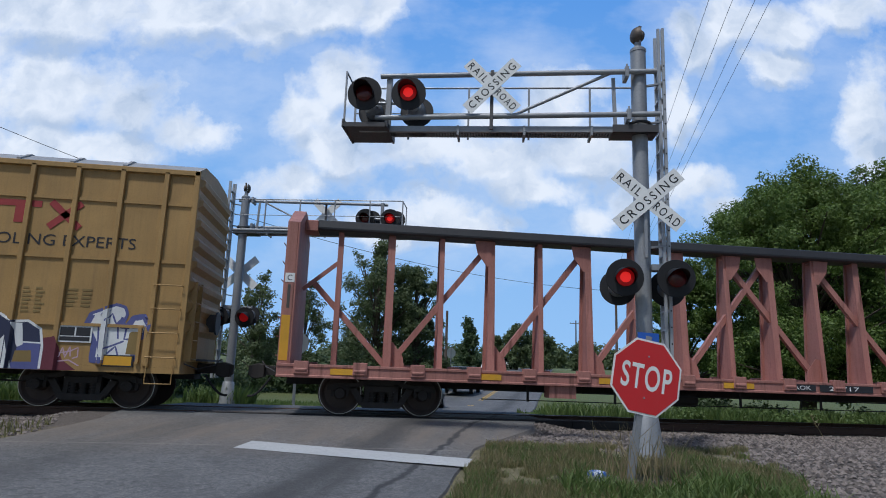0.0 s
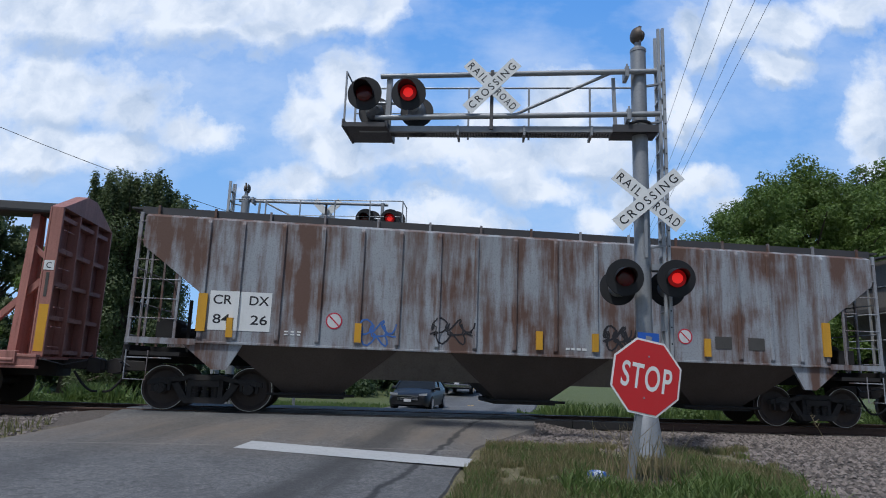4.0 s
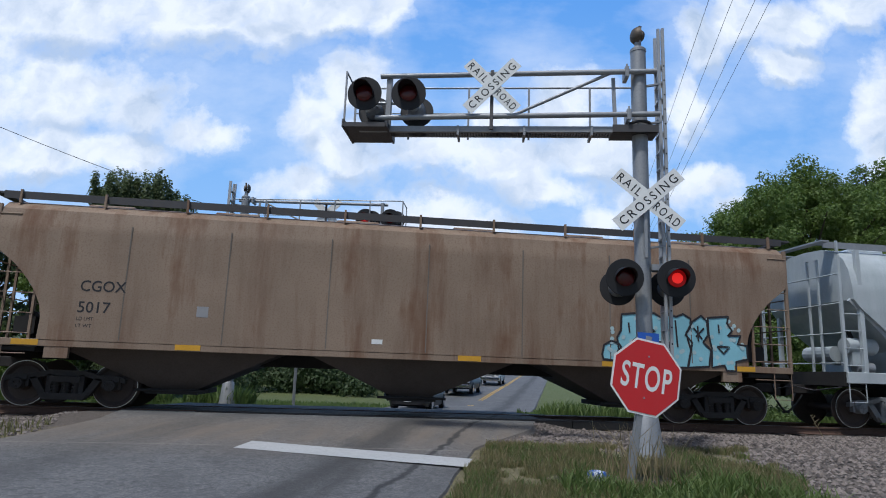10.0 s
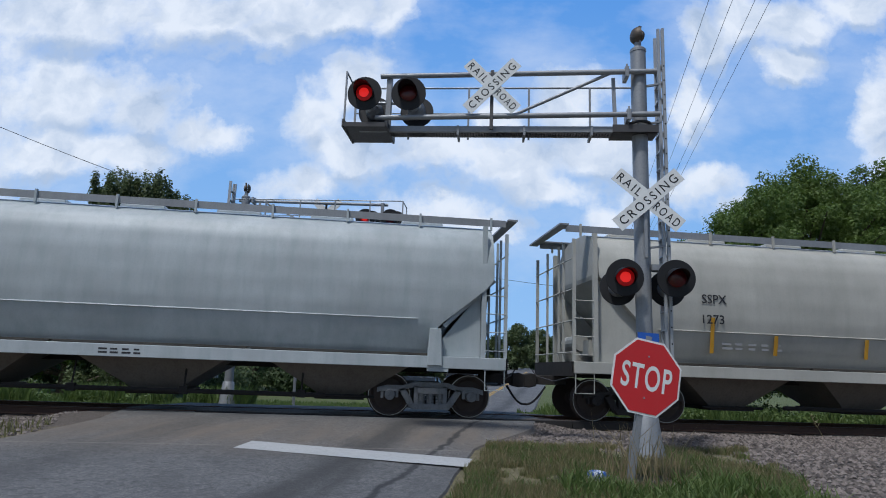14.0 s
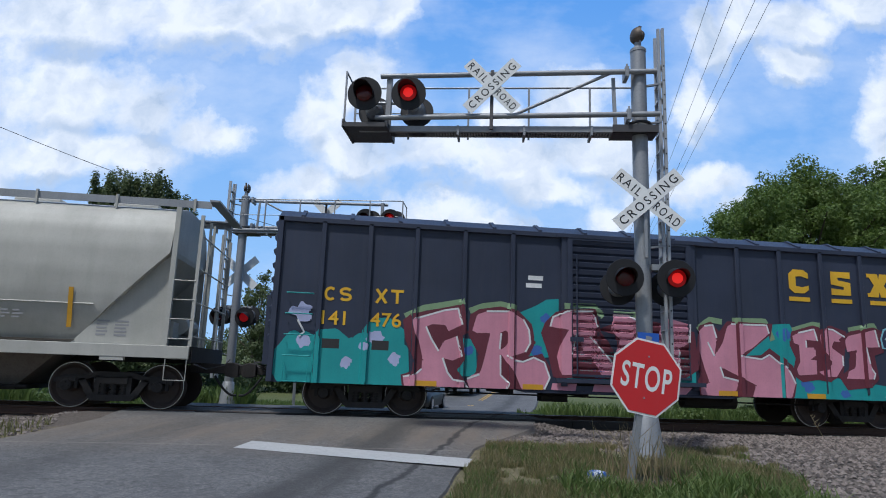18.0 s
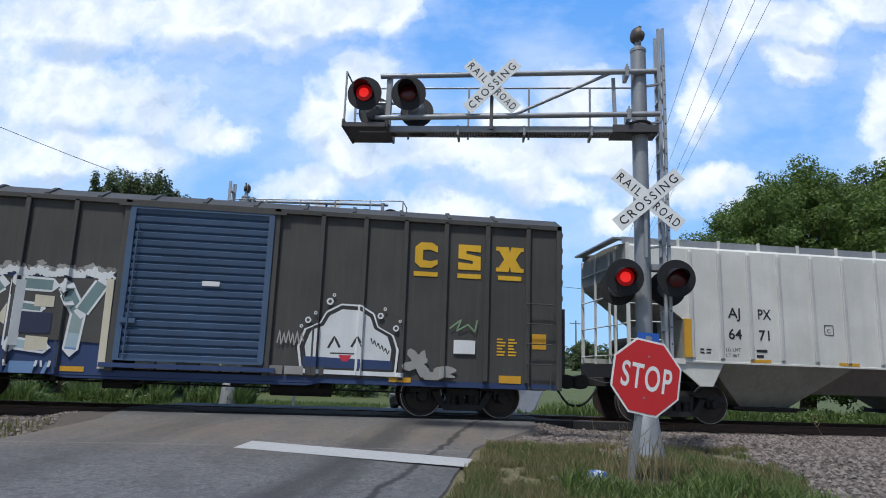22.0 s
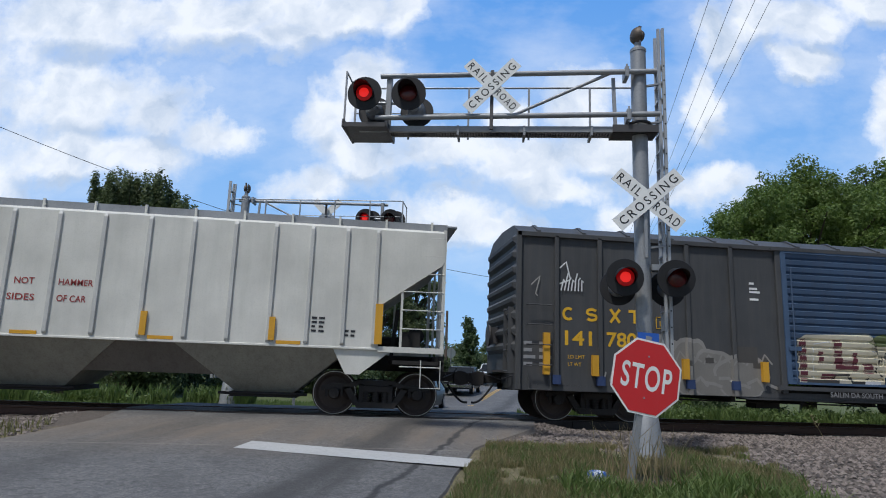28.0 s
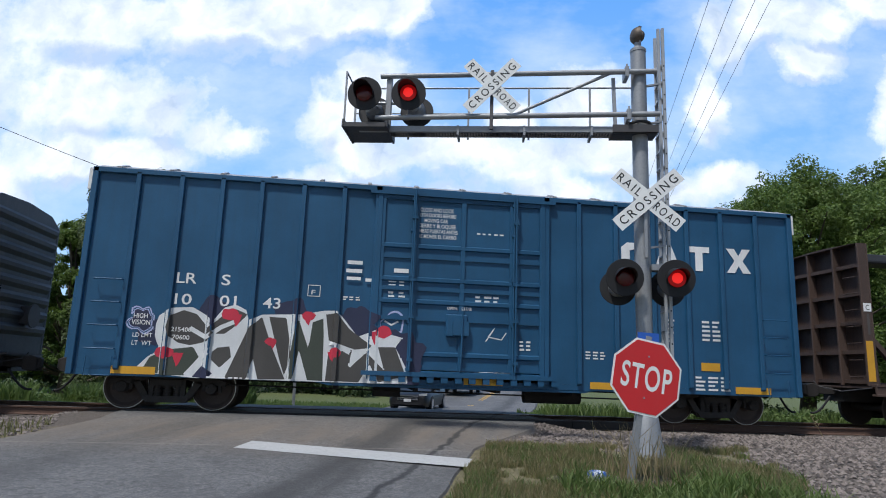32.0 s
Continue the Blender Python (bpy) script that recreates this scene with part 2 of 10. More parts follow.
# ---- mesh helpers ----
class G:
    """Gathers vertices and faces of one mesh; each face carries a material slot."""

    def __init__(self):
        self.v, self.f, self.m = [], [], []

    def add(self, verts, faces, slot=0):
        o = len(self.v)
        self.v += [tuple(p) for p in verts]
        self.f += [tuple(i + o for i in f) for f in faces]
        self.m += [slot] * len(faces)
        return self

    def box(self, x0, x1, y0, y1, z0, z1, slot=0):
        v = [(x, y, z) for z in (z0, z1) for y in (y0, y1) for x in (x0, x1)]
        return self.add(v, [(0, 2, 3, 1), (4, 5, 7, 6), (0, 1, 5, 4), (2, 6, 7, 3), (0, 4, 6, 2), (1, 3, 7, 5)], slot)

    def beam(self, a, b, w, h, slot=0):
        """A square bar from a to b."""
        a, b = Vector(a), Vector(b)
        d = (b - a).normalized()
        side = d.cross(Vector((0, 0, 1)))
        side = (side if side.length > 0.05 else d.cross(Vector((0, 1, 0)))).normalized()
        up = side.cross(d)
        c = [side * (sx * w / 2) + up * (sz * h / 2) for sx, sz in ((-1, -1), (1, -1), (1, 1), (-1, 1))]
        v = [a + q for q in c] + [b + q for q in c]
        return self.add(v, [(3, 2, 1, 0), (4, 5, 6, 7)] + [(i, (i + 1) % 4, (i + 1) % 4 + 4, i + 4) for i in range(4)], slot)

    def tube(self, a, b, r0, r1=None, n=10, slot=0, caps=True):
        a, b = Vector(a), Vector(b)
        r1 = r0 if r1 is None else r1
        d = (b - a).normalized()
        s = d.cross(Vector((0, 0, 1)))
        s = (s if s.length > 0.05 else d.cross(Vector((0, 1, 0)))).normalized()
        u = s.cross(d)
        v = []
        for p, r in ((a, r0), (b, r1)):
            v += [p + (s * math.cos(t) + u * math.sin(t)) * r for t in (2 * math.pi * i / n for i in range(n))]
        f = [(i, (i + 1) % n, (i + 1) % n + n, i + n) for i in range(n)]
        if caps:
            f += [tuple(reversed(range(n))), tuple(range(n, 2 * n))]
        return self.add(v, f, slot)

    def path(self, pts, r, n=8, slot=0):
        """One unbroken tube along a line of points."""
        pts = [Vector(p) for p in pts]
        v = []
        for i, p in enumerate(pts):
            d = (pts[min(i + 1, len(pts) - 1)] - pts[max(i - 1, 0)]).normalized()
            s = d.cross(Vector((0.11, 0.23, 0.97)))
            s = (s if s.length > 0.05 else d.cross(Vector((0, 1, 0)))).normalized()
            u = s.cross(d)
            v += [p + (s * math.cos(t) + u * math.sin(t)) * r for t in (2 * math.pi * k / n for k in range(n))]
        f = [(j * n + i, j * n + (i + 1) % n, (j + 1) * n + (i + 1) % n, (j + 1) * n + i) for j in range(len(pts) - 1) for i in range(n)]
        m = (len(pts) - 1) * n
        f += [tuple(reversed(range(n))), tuple(range(m, m + n))]
        return self.add(v, f, slot)

    def prism(self, poly, y0, y1, slot=0):
        """A polygon in x, z, drawn out from y0 to y1."""
        n = len(poly)
        v = [(x, y0, z) for x, z in poly] + [(x, y1, z) for x, z in poly]
        f = [tuple(range(n)), tuple(reversed(range(n, 2 * n)))] + [(i + n, (i + 1) % n + n, (i + 1) % n, i) for i in range(n)]
        return self.add(v, f, slot)

    def prism_x(self, poly, x0, x1, slot=0):
        """A polygon in y, z, drawn out from x0 to x1."""
        n = len(poly)
        v = [(x0, y, z) for y, z in poly] + [(x1, y, z) for y, z in poly]
        f = [tuple(reversed(range(n))), tuple(range(n, 2 * n))] + [(i, (i + 1) % n, (i + 1) % n + n, i + n) for i in range(n)]
        return self.add(v, f, slot)

    def turn_y(self, prof, cx=0, cz=0, n=24, slot=0):
        """A profile of (radius, y) turned round an axis along y."""
        v = []
        for r, y in prof:
            v += [(cx + r * math.cos(t), y, cz + r * math.sin(t)) for t in (2 * math.pi * i / n for i in range(n))]
        f = []
        for j in range(len(prof) - 1):
            f += [(j * n + i, j * n + (i + 1) % n, (j + 1) * n + (i + 1) % n, (j + 1) * n + i) for i in range(n)]
        return self.add(v, f, slot)

    def turn_z(self, prof, cx=0, cy=0, n=20, slot=0):
        v = []
        for r, z in prof:
            v += [(cx + r * math.cos(t), cy + r * math.sin(t), z) for t in (2 * math.pi * i / n for i in range(n))]
        f = []
        for j in range(len(prof) - 1):
            f += [(j * n + i, j * n + (i + 1) % n, (j + 1) * n + (i + 1) % n, (j + 1) * n + i) for i in range(n)]
        return self.add(v, f, slot)

    def mesh(self, name, mats, smooth=False):
        me = bpy.data.meshes.new(name)
        me.from_pydata(self.v, [], self.f)
        for m in mats if isinstance(mats, (list, tuple)) else [mats]:
            me.materials.append(m)
        me.polygons.foreach_set("material_index", self.m)
        bm = bmesh.new()
        bm.from_mesh(me)
        bmesh.ops.recalc_face_normals(bm, faces=bm.faces)
        bm.to_mesh(me)
        bm.free()
        if smooth:
            me.shade_smooth()
            me.set_sharp_from_angle(angle=radians(38))
        return me


def part(name, g, material, parent=None, label="", m=None, smooth=False, bevel=0.0):
    """Links a gathered mesh (or a ready one) as one object, under parent if there is one."""
    me = g.mesh(name, material, smooth) if isinstance(g, G) else g
    ob = new(name, me)
    if parent:
        ob.parent = parent
    if m is not None:
        ob.matrix_basis = m
    if label:
        ob["label"] = label
    if bevel:
        mod = ob.modifiers.new("edges", "BEVEL")
        mod.width, mod.segments, mod.limit_method = bevel, 1, "ANGLE"
    return ob


def thing(name, label, category, m=None, group="", kind=""):
    ob = tagged(new(name), label, category, group, kind)
    ob.empty_display_size = 0.2
    if m is not None:
        ob.matrix_basis = m
    return ob


def words(lines, material, parent, y, name="lettering", label="", facing=-1, bold=0.0, space=1.0):
    """Flat painted writing on a plane of constant y, one object a line. lines: (text, x, z, cap height, width or 0)."""
    for s, x, z, h, width in lines:
        g = G()
        cu = bpy.data.curves.new("text", "FONT")
        cu.body, cu.size, cu.offset, cu.space_character, cu.resolution_u = s, 1.0, bold, space, 5 if h > 0.25 else 3
        ob = bpy.data.objects.new("text", cu)
        scene.collection.objects.link(ob)
        me = bpy.data.meshes.new_from_object(ob.evaluated_get(bpy.context.evaluated_depsgraph_get()))
        co = np.empty(len(me.vertices) * 3)
        me.vertices.foreach_get("co", co)
        co = co.reshape(-1, 3)
        k = h / 0.70
        x_min = co[:, 0].min()
        kx = k if not width else width / max(1e-6, co[:, 0].max() - x_min)
        g.add([(x - facing * (px - x_min) * kx, y, z + py * k) for px, py, _ in co], [tuple(p.vertices) for p in me.polygons])
        bpy.data.objects.remove(ob)
        bpy.data.curves.remove(cu)
        bpy.data.meshes.remove(me)
        tagged(part(name, g, material, parent, label), kind="stuff" if len(s) > 1 else "")


def bars(rects, material, parent, y, name="lettering", label="", depth=0.003):
    g = G()
    for x, z, w, h in rects:
        g.box(x, x + w, y, y + depth, z, z + h)
    return tagged(part(name, g, material, parent, label), kind="stuff")


def block_of_bars(x, z, w, h, rows, cols=2):
    """Small unreadable print: rows of short bars. z is the block's top."""
    out = []
    step = h / rows
    for r in range(rows):
        cw = w / cols
        for c in range(cols):
            out.append((x + c * cw, z - (r + 0.8) * step, cw * random.uniform(0.45, 0.8), step * 0.5))
    return out


# ---- the ground ----
def curve_at(pts, y):
    for (a, za), (b, zb) in zip(pts, pts[1:]):
        if y <= b:
            t = max(0.0, min(1.0, (y - a) / (b - a)))
            return za + (zb - za) * t
    return pts[-1][1]


FAR = [(26, -0.62), (32, -0.83), (38, -0.78), (45, -0.5), (60, 0.0), (100, 1.5), (150, 2.6), (600, 4.5), (3000, 5)]
ON_ROAD = [(-60, -0.7), (5, -0.5), (7.5, -0.42), (9.5, -0.3), (11.5, -0.16), (13.1, -0.02), (17.6, -0.02), (19.2, -0.13), (20.6, -0.26)] + FAR
OFF_ROAD = [(-60, -0.75), (7, -0.5), (8.5, -0.42), (10.1, -0.24), (11.5, -0.2), (12.6, -0.18), (13.95, -0.185), (16.75, -0.185), (18.1, -0.5), (20.6, -0.32)] + FAR


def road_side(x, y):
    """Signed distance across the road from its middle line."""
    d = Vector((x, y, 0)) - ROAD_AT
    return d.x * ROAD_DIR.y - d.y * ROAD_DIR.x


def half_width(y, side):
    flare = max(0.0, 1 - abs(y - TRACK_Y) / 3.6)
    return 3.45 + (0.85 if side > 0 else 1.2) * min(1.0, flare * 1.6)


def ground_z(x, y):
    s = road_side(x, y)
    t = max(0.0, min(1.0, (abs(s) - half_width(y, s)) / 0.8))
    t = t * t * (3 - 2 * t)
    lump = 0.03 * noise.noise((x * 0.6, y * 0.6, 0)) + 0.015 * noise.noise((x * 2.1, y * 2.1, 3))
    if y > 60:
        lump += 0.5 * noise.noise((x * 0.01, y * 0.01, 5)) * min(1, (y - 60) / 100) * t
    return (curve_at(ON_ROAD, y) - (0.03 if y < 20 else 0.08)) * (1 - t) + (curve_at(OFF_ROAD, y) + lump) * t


def steps(a, b, fine_a, fine_b, fine, grow=1.25):
    out, x, d = [], fine_a, fine
    while x < fine_b:
        out.append(x)
        x += fine
    d, lo = fine, fine_a
    while lo > a:
        d *= grow
        lo -= d
        out.insert(0, max(a, lo))
    d, hi = fine, fine_b
    while hi < b:
        out.append(hi)
        d *= grow
        hi += d
    out.append(b)
    return out


def build_ground():
    xs, ys = steps(-2500, 2500, -9, 15, 0.3), steps(-300, 2600, 5, 24, 0.25, 1.15)
    v = [(x, y, ground_z(x, y)) for y in ys for x in xs]
    n = len(xs)
    f = [(j * n + i, j * n + i + 1, (j + 1) * n + i + 1, (j + 1) * n + i) for j in range(len(ys) - 1) for i in range(n - 1)]
    g = G().add(v, f)
    return tagged(part("ground", g, M["ground"], smooth=True), "grassy verge and gravel beside the railway crossing", "ground", kind="structure")


def road_z(y):
    return curve_at(ON_ROAD, y)


def build_road():
    g = G()
    a_all = [-45 + 5 * i for i in range(9)] + [-4.5 + 0.4 * i for i in range(60)] + [20 + 6 * i for i in range(45)]
    cols = [-1, -0.985, -0.6, -0.2, 0, 0.2, 0.6, 0.985, 1]
    v = []
    for a in a_all:
        for c in cols:
            base = ROAD_AT + ROAD_DIR * a
            w = half_width(base.y, c)
            p = base + Vector((ROAD_DIR.y, -ROAD_DIR.x, 0)) * (c * w + 0.05 * noise.noise((a * 0.9, c * 3, 1)))
            v.append((p.x, p.y, road_z(p.y) + 0.02 * (1 - c * c) * (abs(p.y - TRACK_Y) > 3) - (0.08 if abs(c) == 1 else 0)))
    n = len(cols)
    f = [(j * n + i, j * n + i + 1, (j + 1) * n + i + 1, (j + 1) * n + i) for j in range(len(a_all) - 1) for i in range(n - 1)]
    g.add(v, f)
    return tagged(part("road", g, M["asphalt"], smooth=True), "patched grey asphalt road that climbs over the railway", "road", kind="structure")


def road_strip(name, label, s0, s1, a0, a1, mat, skew=0.0):
    """A painted strip on the road, between two sideways and two lengthways places."""
    g, n = G(), 16
    across = Vector((ROAD_DIR.y, -ROAD_DIR.x, 0))
    long_way = abs(a1 - a0) > abs(s1 - s0)
    v = []
    for i in range(n + 1):
        t = i / n
        for e in (0, 1):
            s, a = (s0 + (s1 - s0) * e, a0 + (a1 - a0) * t) if long_way else (s0 + (s1 - s0) * t, a0 + (a1 - a0) * e)
            jag = 0.02 * noise.noise((s * 7, a * 7, e))
            p = ROAD_AT + ROAD_DIR * (a + jag) + across * s
            v.append((p.x, p.y, road_z(p.y) + 0.026))
    g.add(v, [(2 * i, 2 * i + 1, 2 * i + 3, 2 * i + 2) for i in range(n)])
    return tagged(part(name, g, mat), label, "road marking", kind="structure")


build_ground()
build_road()
road_strip("stop_line", "worn white stop line painted on the asphalt", 0.02, 3.5, -0.42, 0.18, M["line_white"])
for s in (-0.12, 0.06):
    road_strip("centre_line", "faded yellow centre line on the far road", s, s + 0.1, 13, 90, M["line_yellow"])


# ---- the sky beyond: broken fair-weather cloud that drifts slowly ----
def cloud_mat():
    k = Nodes("cloudy_sky")
    p = k.coords()
    sep = k.n("ShaderNodeSeparateXYZ", i0=p)
    u, w = k.math("DIVIDE", sep.outputs[0], sep.outputs[1]), k.math("DIVIDE", sep.outputs[2], sep.outputs[1])
    q = k.n("ShaderNodeCombineXYZ", i0=u, i1=w).outputs[0]
    wob = k.n("ShaderNodeTexNoise", Vector=q, Scale=7.0, Detail=8.0, Roughness=0.6)
    shift = k.vmath("MULTIPLY", k.vmath("SUBTRACT", wob.outputs["Color"], (0.5, 0.5, 0.5)).outputs[0], (0.13, 0.11, 0)).outputs[0]
    qq = k.vmath("ADD", q, shift).outputs[0]

    def density(v):
        """How deep a direction lies inside the cloud masses; below 0 it is clear."""
        total = None
        for cu, cw, au, aw in LEFT_BANK + MIDDLE_BANK + RIGHT_BANK:
            d = k.vmath("MULTIPLY", k.vmath("SUBTRACT", v, (cu, cw, 0)).outputs[0], (1 / au, 1 / aw, 0))
            b = k.math("SUBTRACT", 1.0, k.vmath("LENGTH", d.outputs[0]).outputs["Value"])
            total = b if total is None else k.math("SMOOTH_MAX", total, b, 0.25)
        return total
    dens, above = density(qq), density(k.vmath("ADD", qq, (-0.01, 0.05, 0)).outputs[0])
    puff = k.noise(q, 13, 10, 0.6)
    curl = k.noise(k.vmath("ADD", q, shift).outputs[0], 34, 6, 0.6)
    raw = k.math("ADD", k.math("MULTIPLY", dens, 0.9), k.math("ADD", k.math("MULTIPLY", k.math("SUBTRACT", puff, 0.5), 1.25), k.math("MULTIPLY", k.math("SUBTRACT", curl, 0.5), 0.3)))
    veil = k.ramp(k.math("ADD", k.noise(k.vmath("MULTIPLY", q, (1.0, 1.8, 1)).outputs[0], 3.0, 7, 0.6), k.math("MULTIPLY", dens, 0.12)), 0.36, 0.66, 0, 0.42)
    body = k.n("ShaderNodeMapRange", i0=raw, i1=-0.12, i2=0.62, i3=0.0, i4=1.0)
    body.interpolation_type = "SMOOTHSTEP"
    cover = k.math("MAXIMUM", body.outputs[0], veil)
    under = k.ramp(k.math("SUBTRACT", above, dens), 0.02, 0.42, 0, 0.8)
    fold = k.math("MULTIPLY", k.ramp(k.noise(k.vmath("ADD", qq, (0.3, 0.03, 0)).outputs[0], 8, 7, 0.55), 0.42, 0.68, 0, 0.95), k.ramp(raw, 0.1, 0.55))
    shade = k.math("MAXIMUM", k.math("MULTIPLY", under, k.ramp(raw, 0.0, 0.4)), fold)
    cloud = k.mix(shade, (1.02, 1.04, 1.08), (0.50, 0.61, 0.78))
    blue = k.mix(k.ramp(w, 0.0, 0.62), (0.40, 0.66, 1.0), (0.15, 0.385, 0.86))
    c = k.mix(k.math("MULTIPLY", cover, 0.95), blue, cloud)
    k.t.nodes.remove(k.bsdf)
    em = k.n("ShaderNodeEmission", Color=c, Strength=1.04)
    k.t.links.new(em.outputs[0], k.t.nodes["Material Output"].inputs[0])
    return k.mat


def build_sky():
    g, R, na, ne = G(), 2400.0, 36, 18
    v = []
    for j in range(ne + 1):
        el = radians(-3 + 60 * j / ne)
        for i in range(na + 1):
            az = radians(-72 + 144 * i / na)
            v.append((R * math.cos(el) * math.sin(az), R * math.cos(el) * math.cos(az), R * math.sin(el)))
    n = na + 1
    g.add(v, [(j * n + i, j * n + i + 1, (j + 1) * n + i + 1, (j + 1) * n + i) for j in range(ne) for i in range(na)])
    return tagged(part("backdrop", g, cloud_mat(), smooth=True, m=pose(0, 0, 0.98, 0, 0, -math.degrees(YAW))), "blue sky with drifting white cumulus clouds", "sky", kind="structure")


SKY = build_sky()


# ---- the railway ----
def build_track():
    t = thing("railway_track", "rusty steel rails on dark wooden ties in crushed stone", "railway track", kind="structure")
    prof = [(-0.07, 0), (0.07, 0), (0.07, 0.014), (0.012, 0.035), (0.012, 0.125), (0.036, 0.135), (0.036, 0.165), (0.03, 0.17), (-0.03, 0.17), (-0.036, 0.165), (-0.036, 0.135), (-0.012, 0.125), (-0.012, 0.035), (-0.07, 0.014)]
    for s in (-1, 1):
        y0 = TRACK_Y + s * 0.753
        g = G().prism_x([(y0 + a, b - 0.17) for a, b in prof], -220, 220)
        g.box(-220, 220, y0 - 0.03, y0 + 0.03, -0.001, 0.0015, 1)
        part("rail", g, [M["rail"], M["rail_top"]], t)
    # dark strips beside the rails, added to stand in for the shadowed gap
    for s in (-1, 1):
        for a in range(6):
            x0 = -3.3 + 1.62 * a + (0.3 if s > 0 else 0.0)
            part("rail_gap_strip", G().box(x0, x0 + 1.60, *sorted((TRACK_Y + s * 0.795, TRACK_Y + s * 1.08)), -0.16, -0.004), M["rubber"], t, "dark strip for crossing rubber and the shadowed gap by the rail")
    me = None
    for i in range(-36, 60):
        x = i * 0.52 + random.uniform(-0.03, 0.03)
        if -4.2 < x - 0.3145 * (TRACK_Y - 12.5) < 4.3:
            continue
        if me is None:
            me = G().box(-0.115, 0.115, -1.3, 1.3, -0.18, 0.0).mesh("tie", M["tie"])
        part("tie", me, None, t, m=pose(x, TRACK_Y + random.uniform(-0.05, 0.05), -0.168, 0, 0, random.uniform(-2, 2)))
    return t


build_track()


# ---- crossing signals ----
M["bell"] = paint("weathered_bronze", (0.11, 0.09, 0.075), (0.05, 0.04, 0.035), 0.5, 0.55, 0.5)
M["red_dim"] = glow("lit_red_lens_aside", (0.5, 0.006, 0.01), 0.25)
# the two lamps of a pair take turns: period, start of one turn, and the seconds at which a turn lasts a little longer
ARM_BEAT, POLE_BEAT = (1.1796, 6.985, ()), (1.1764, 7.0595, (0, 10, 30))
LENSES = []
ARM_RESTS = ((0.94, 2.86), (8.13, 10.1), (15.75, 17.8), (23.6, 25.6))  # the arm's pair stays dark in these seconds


def lamp_unit(parent, x, y, z, facing, first, tilt=0.0, dim=False, rests=(), beat=ARM_BEAT):
    """One round flasher: dark backing disc, hood, housing and a lens disc that turns its glowing or its dark face outwards."""
    m = pose(x, y, z, tilt, 0, 0 if facing < 0 else 180)
    disc = G().turn_y([(0.0, 0.004), (0.30, 0.004), (0.305, 0.012), (0.30, 0.02), (0.0, 0.02)], n=36)
    unit = part("flasher", disc, M["black"], parent, "round black flasher with a red lens", m, smooth=True)
    g = G().turn_y([(0.0, 0.26), (0.10, 0.25), (0.15, 0.2), (0.165, 0.02), (0.0, 0.02)], n=24)
    part("housing", g, M["galv"], unit, "grey metal lamp housing", smooth=True)
    g, n = G(), 20
    v = []
    for r in (0.168, 0.162):
        for i in range(n + 1):
            a = radians(-35 + 250 * i / n)
            drop = 0.34 * (0.25 + 0.75 * max(0.0, math.sin(a)) ** 0.7) if math.sin(a) > 0 else 0.085 * (1 + math.sin(a) * 1.2)
            v += [(r * math.cos(a), 0.004, r * math.sin(a)), (r * 1.02 * math.cos(a), -drop, r * math.sin(a) - 0.10 * drop)]
    m2 = 2 * (n + 1)
    for o in (0, m2):
        g.add([], [])
    g.v += v
    fs = []
    for o in (0, m2):
        fs += [(o + 2 * i, o + 2 * i + 2, o + 2 * i + 3, o + 2 * i + 1) for i in range(n)]
    fs += [(2 * i + 1, 2 * i + 3, m2 + 2 * i + 3, m2 + 2 * i + 1) for i in range(n)]
    g.f += fs
    g.m += [0] * len(fs)
    part("hood", g, M["black"], unit, smooth=True)
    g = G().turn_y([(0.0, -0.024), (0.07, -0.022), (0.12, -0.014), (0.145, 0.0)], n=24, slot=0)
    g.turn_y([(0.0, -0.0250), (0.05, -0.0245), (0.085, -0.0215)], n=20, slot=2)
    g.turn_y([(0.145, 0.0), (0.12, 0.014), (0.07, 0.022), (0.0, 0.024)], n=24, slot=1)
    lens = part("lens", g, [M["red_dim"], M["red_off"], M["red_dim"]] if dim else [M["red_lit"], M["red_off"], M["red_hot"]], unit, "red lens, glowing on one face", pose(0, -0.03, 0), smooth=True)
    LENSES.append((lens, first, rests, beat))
    return unit


def crossbuck(parent, x, y, z, facing=-1, ang=41.0, k=1.0):
    holder = None
    for i, ang in enumerate((ang, -ang)):
        g = G().box(-0.61 * k, 0.61 * k, -0.002, 0.004, -0.114 * k, 0.114 * k)
        m = pose(x, y + facing * (0.012 if i == 0 else 0.004), z, 0, 0, 0 if facing < 0 else 180) @ pose(0, 0, 0, 0, -ang, 0)
        blade = part("crossbuck_blade", g, M["sign_white"], parent, "white sign blade with black letters", m)
        if i == 0:
            words([("CROSSING", -0.54 * k, -0.066 * k, 0.132 * k, 1.08 * k)], M["sign_black"], blade, -0.004, bold=0.004, space=1.35)
        else:
            words([("RAIL", -0.56 * k, -0.066 * k, 0.132 * k, 0.42 * k), ("ROAD", 0.13 * k, -0.066 * k, 0.132 * k, 0.44 * k)], M["sign_black"], blade, -0.004, bold=0.004, space=1.35)
    return holder


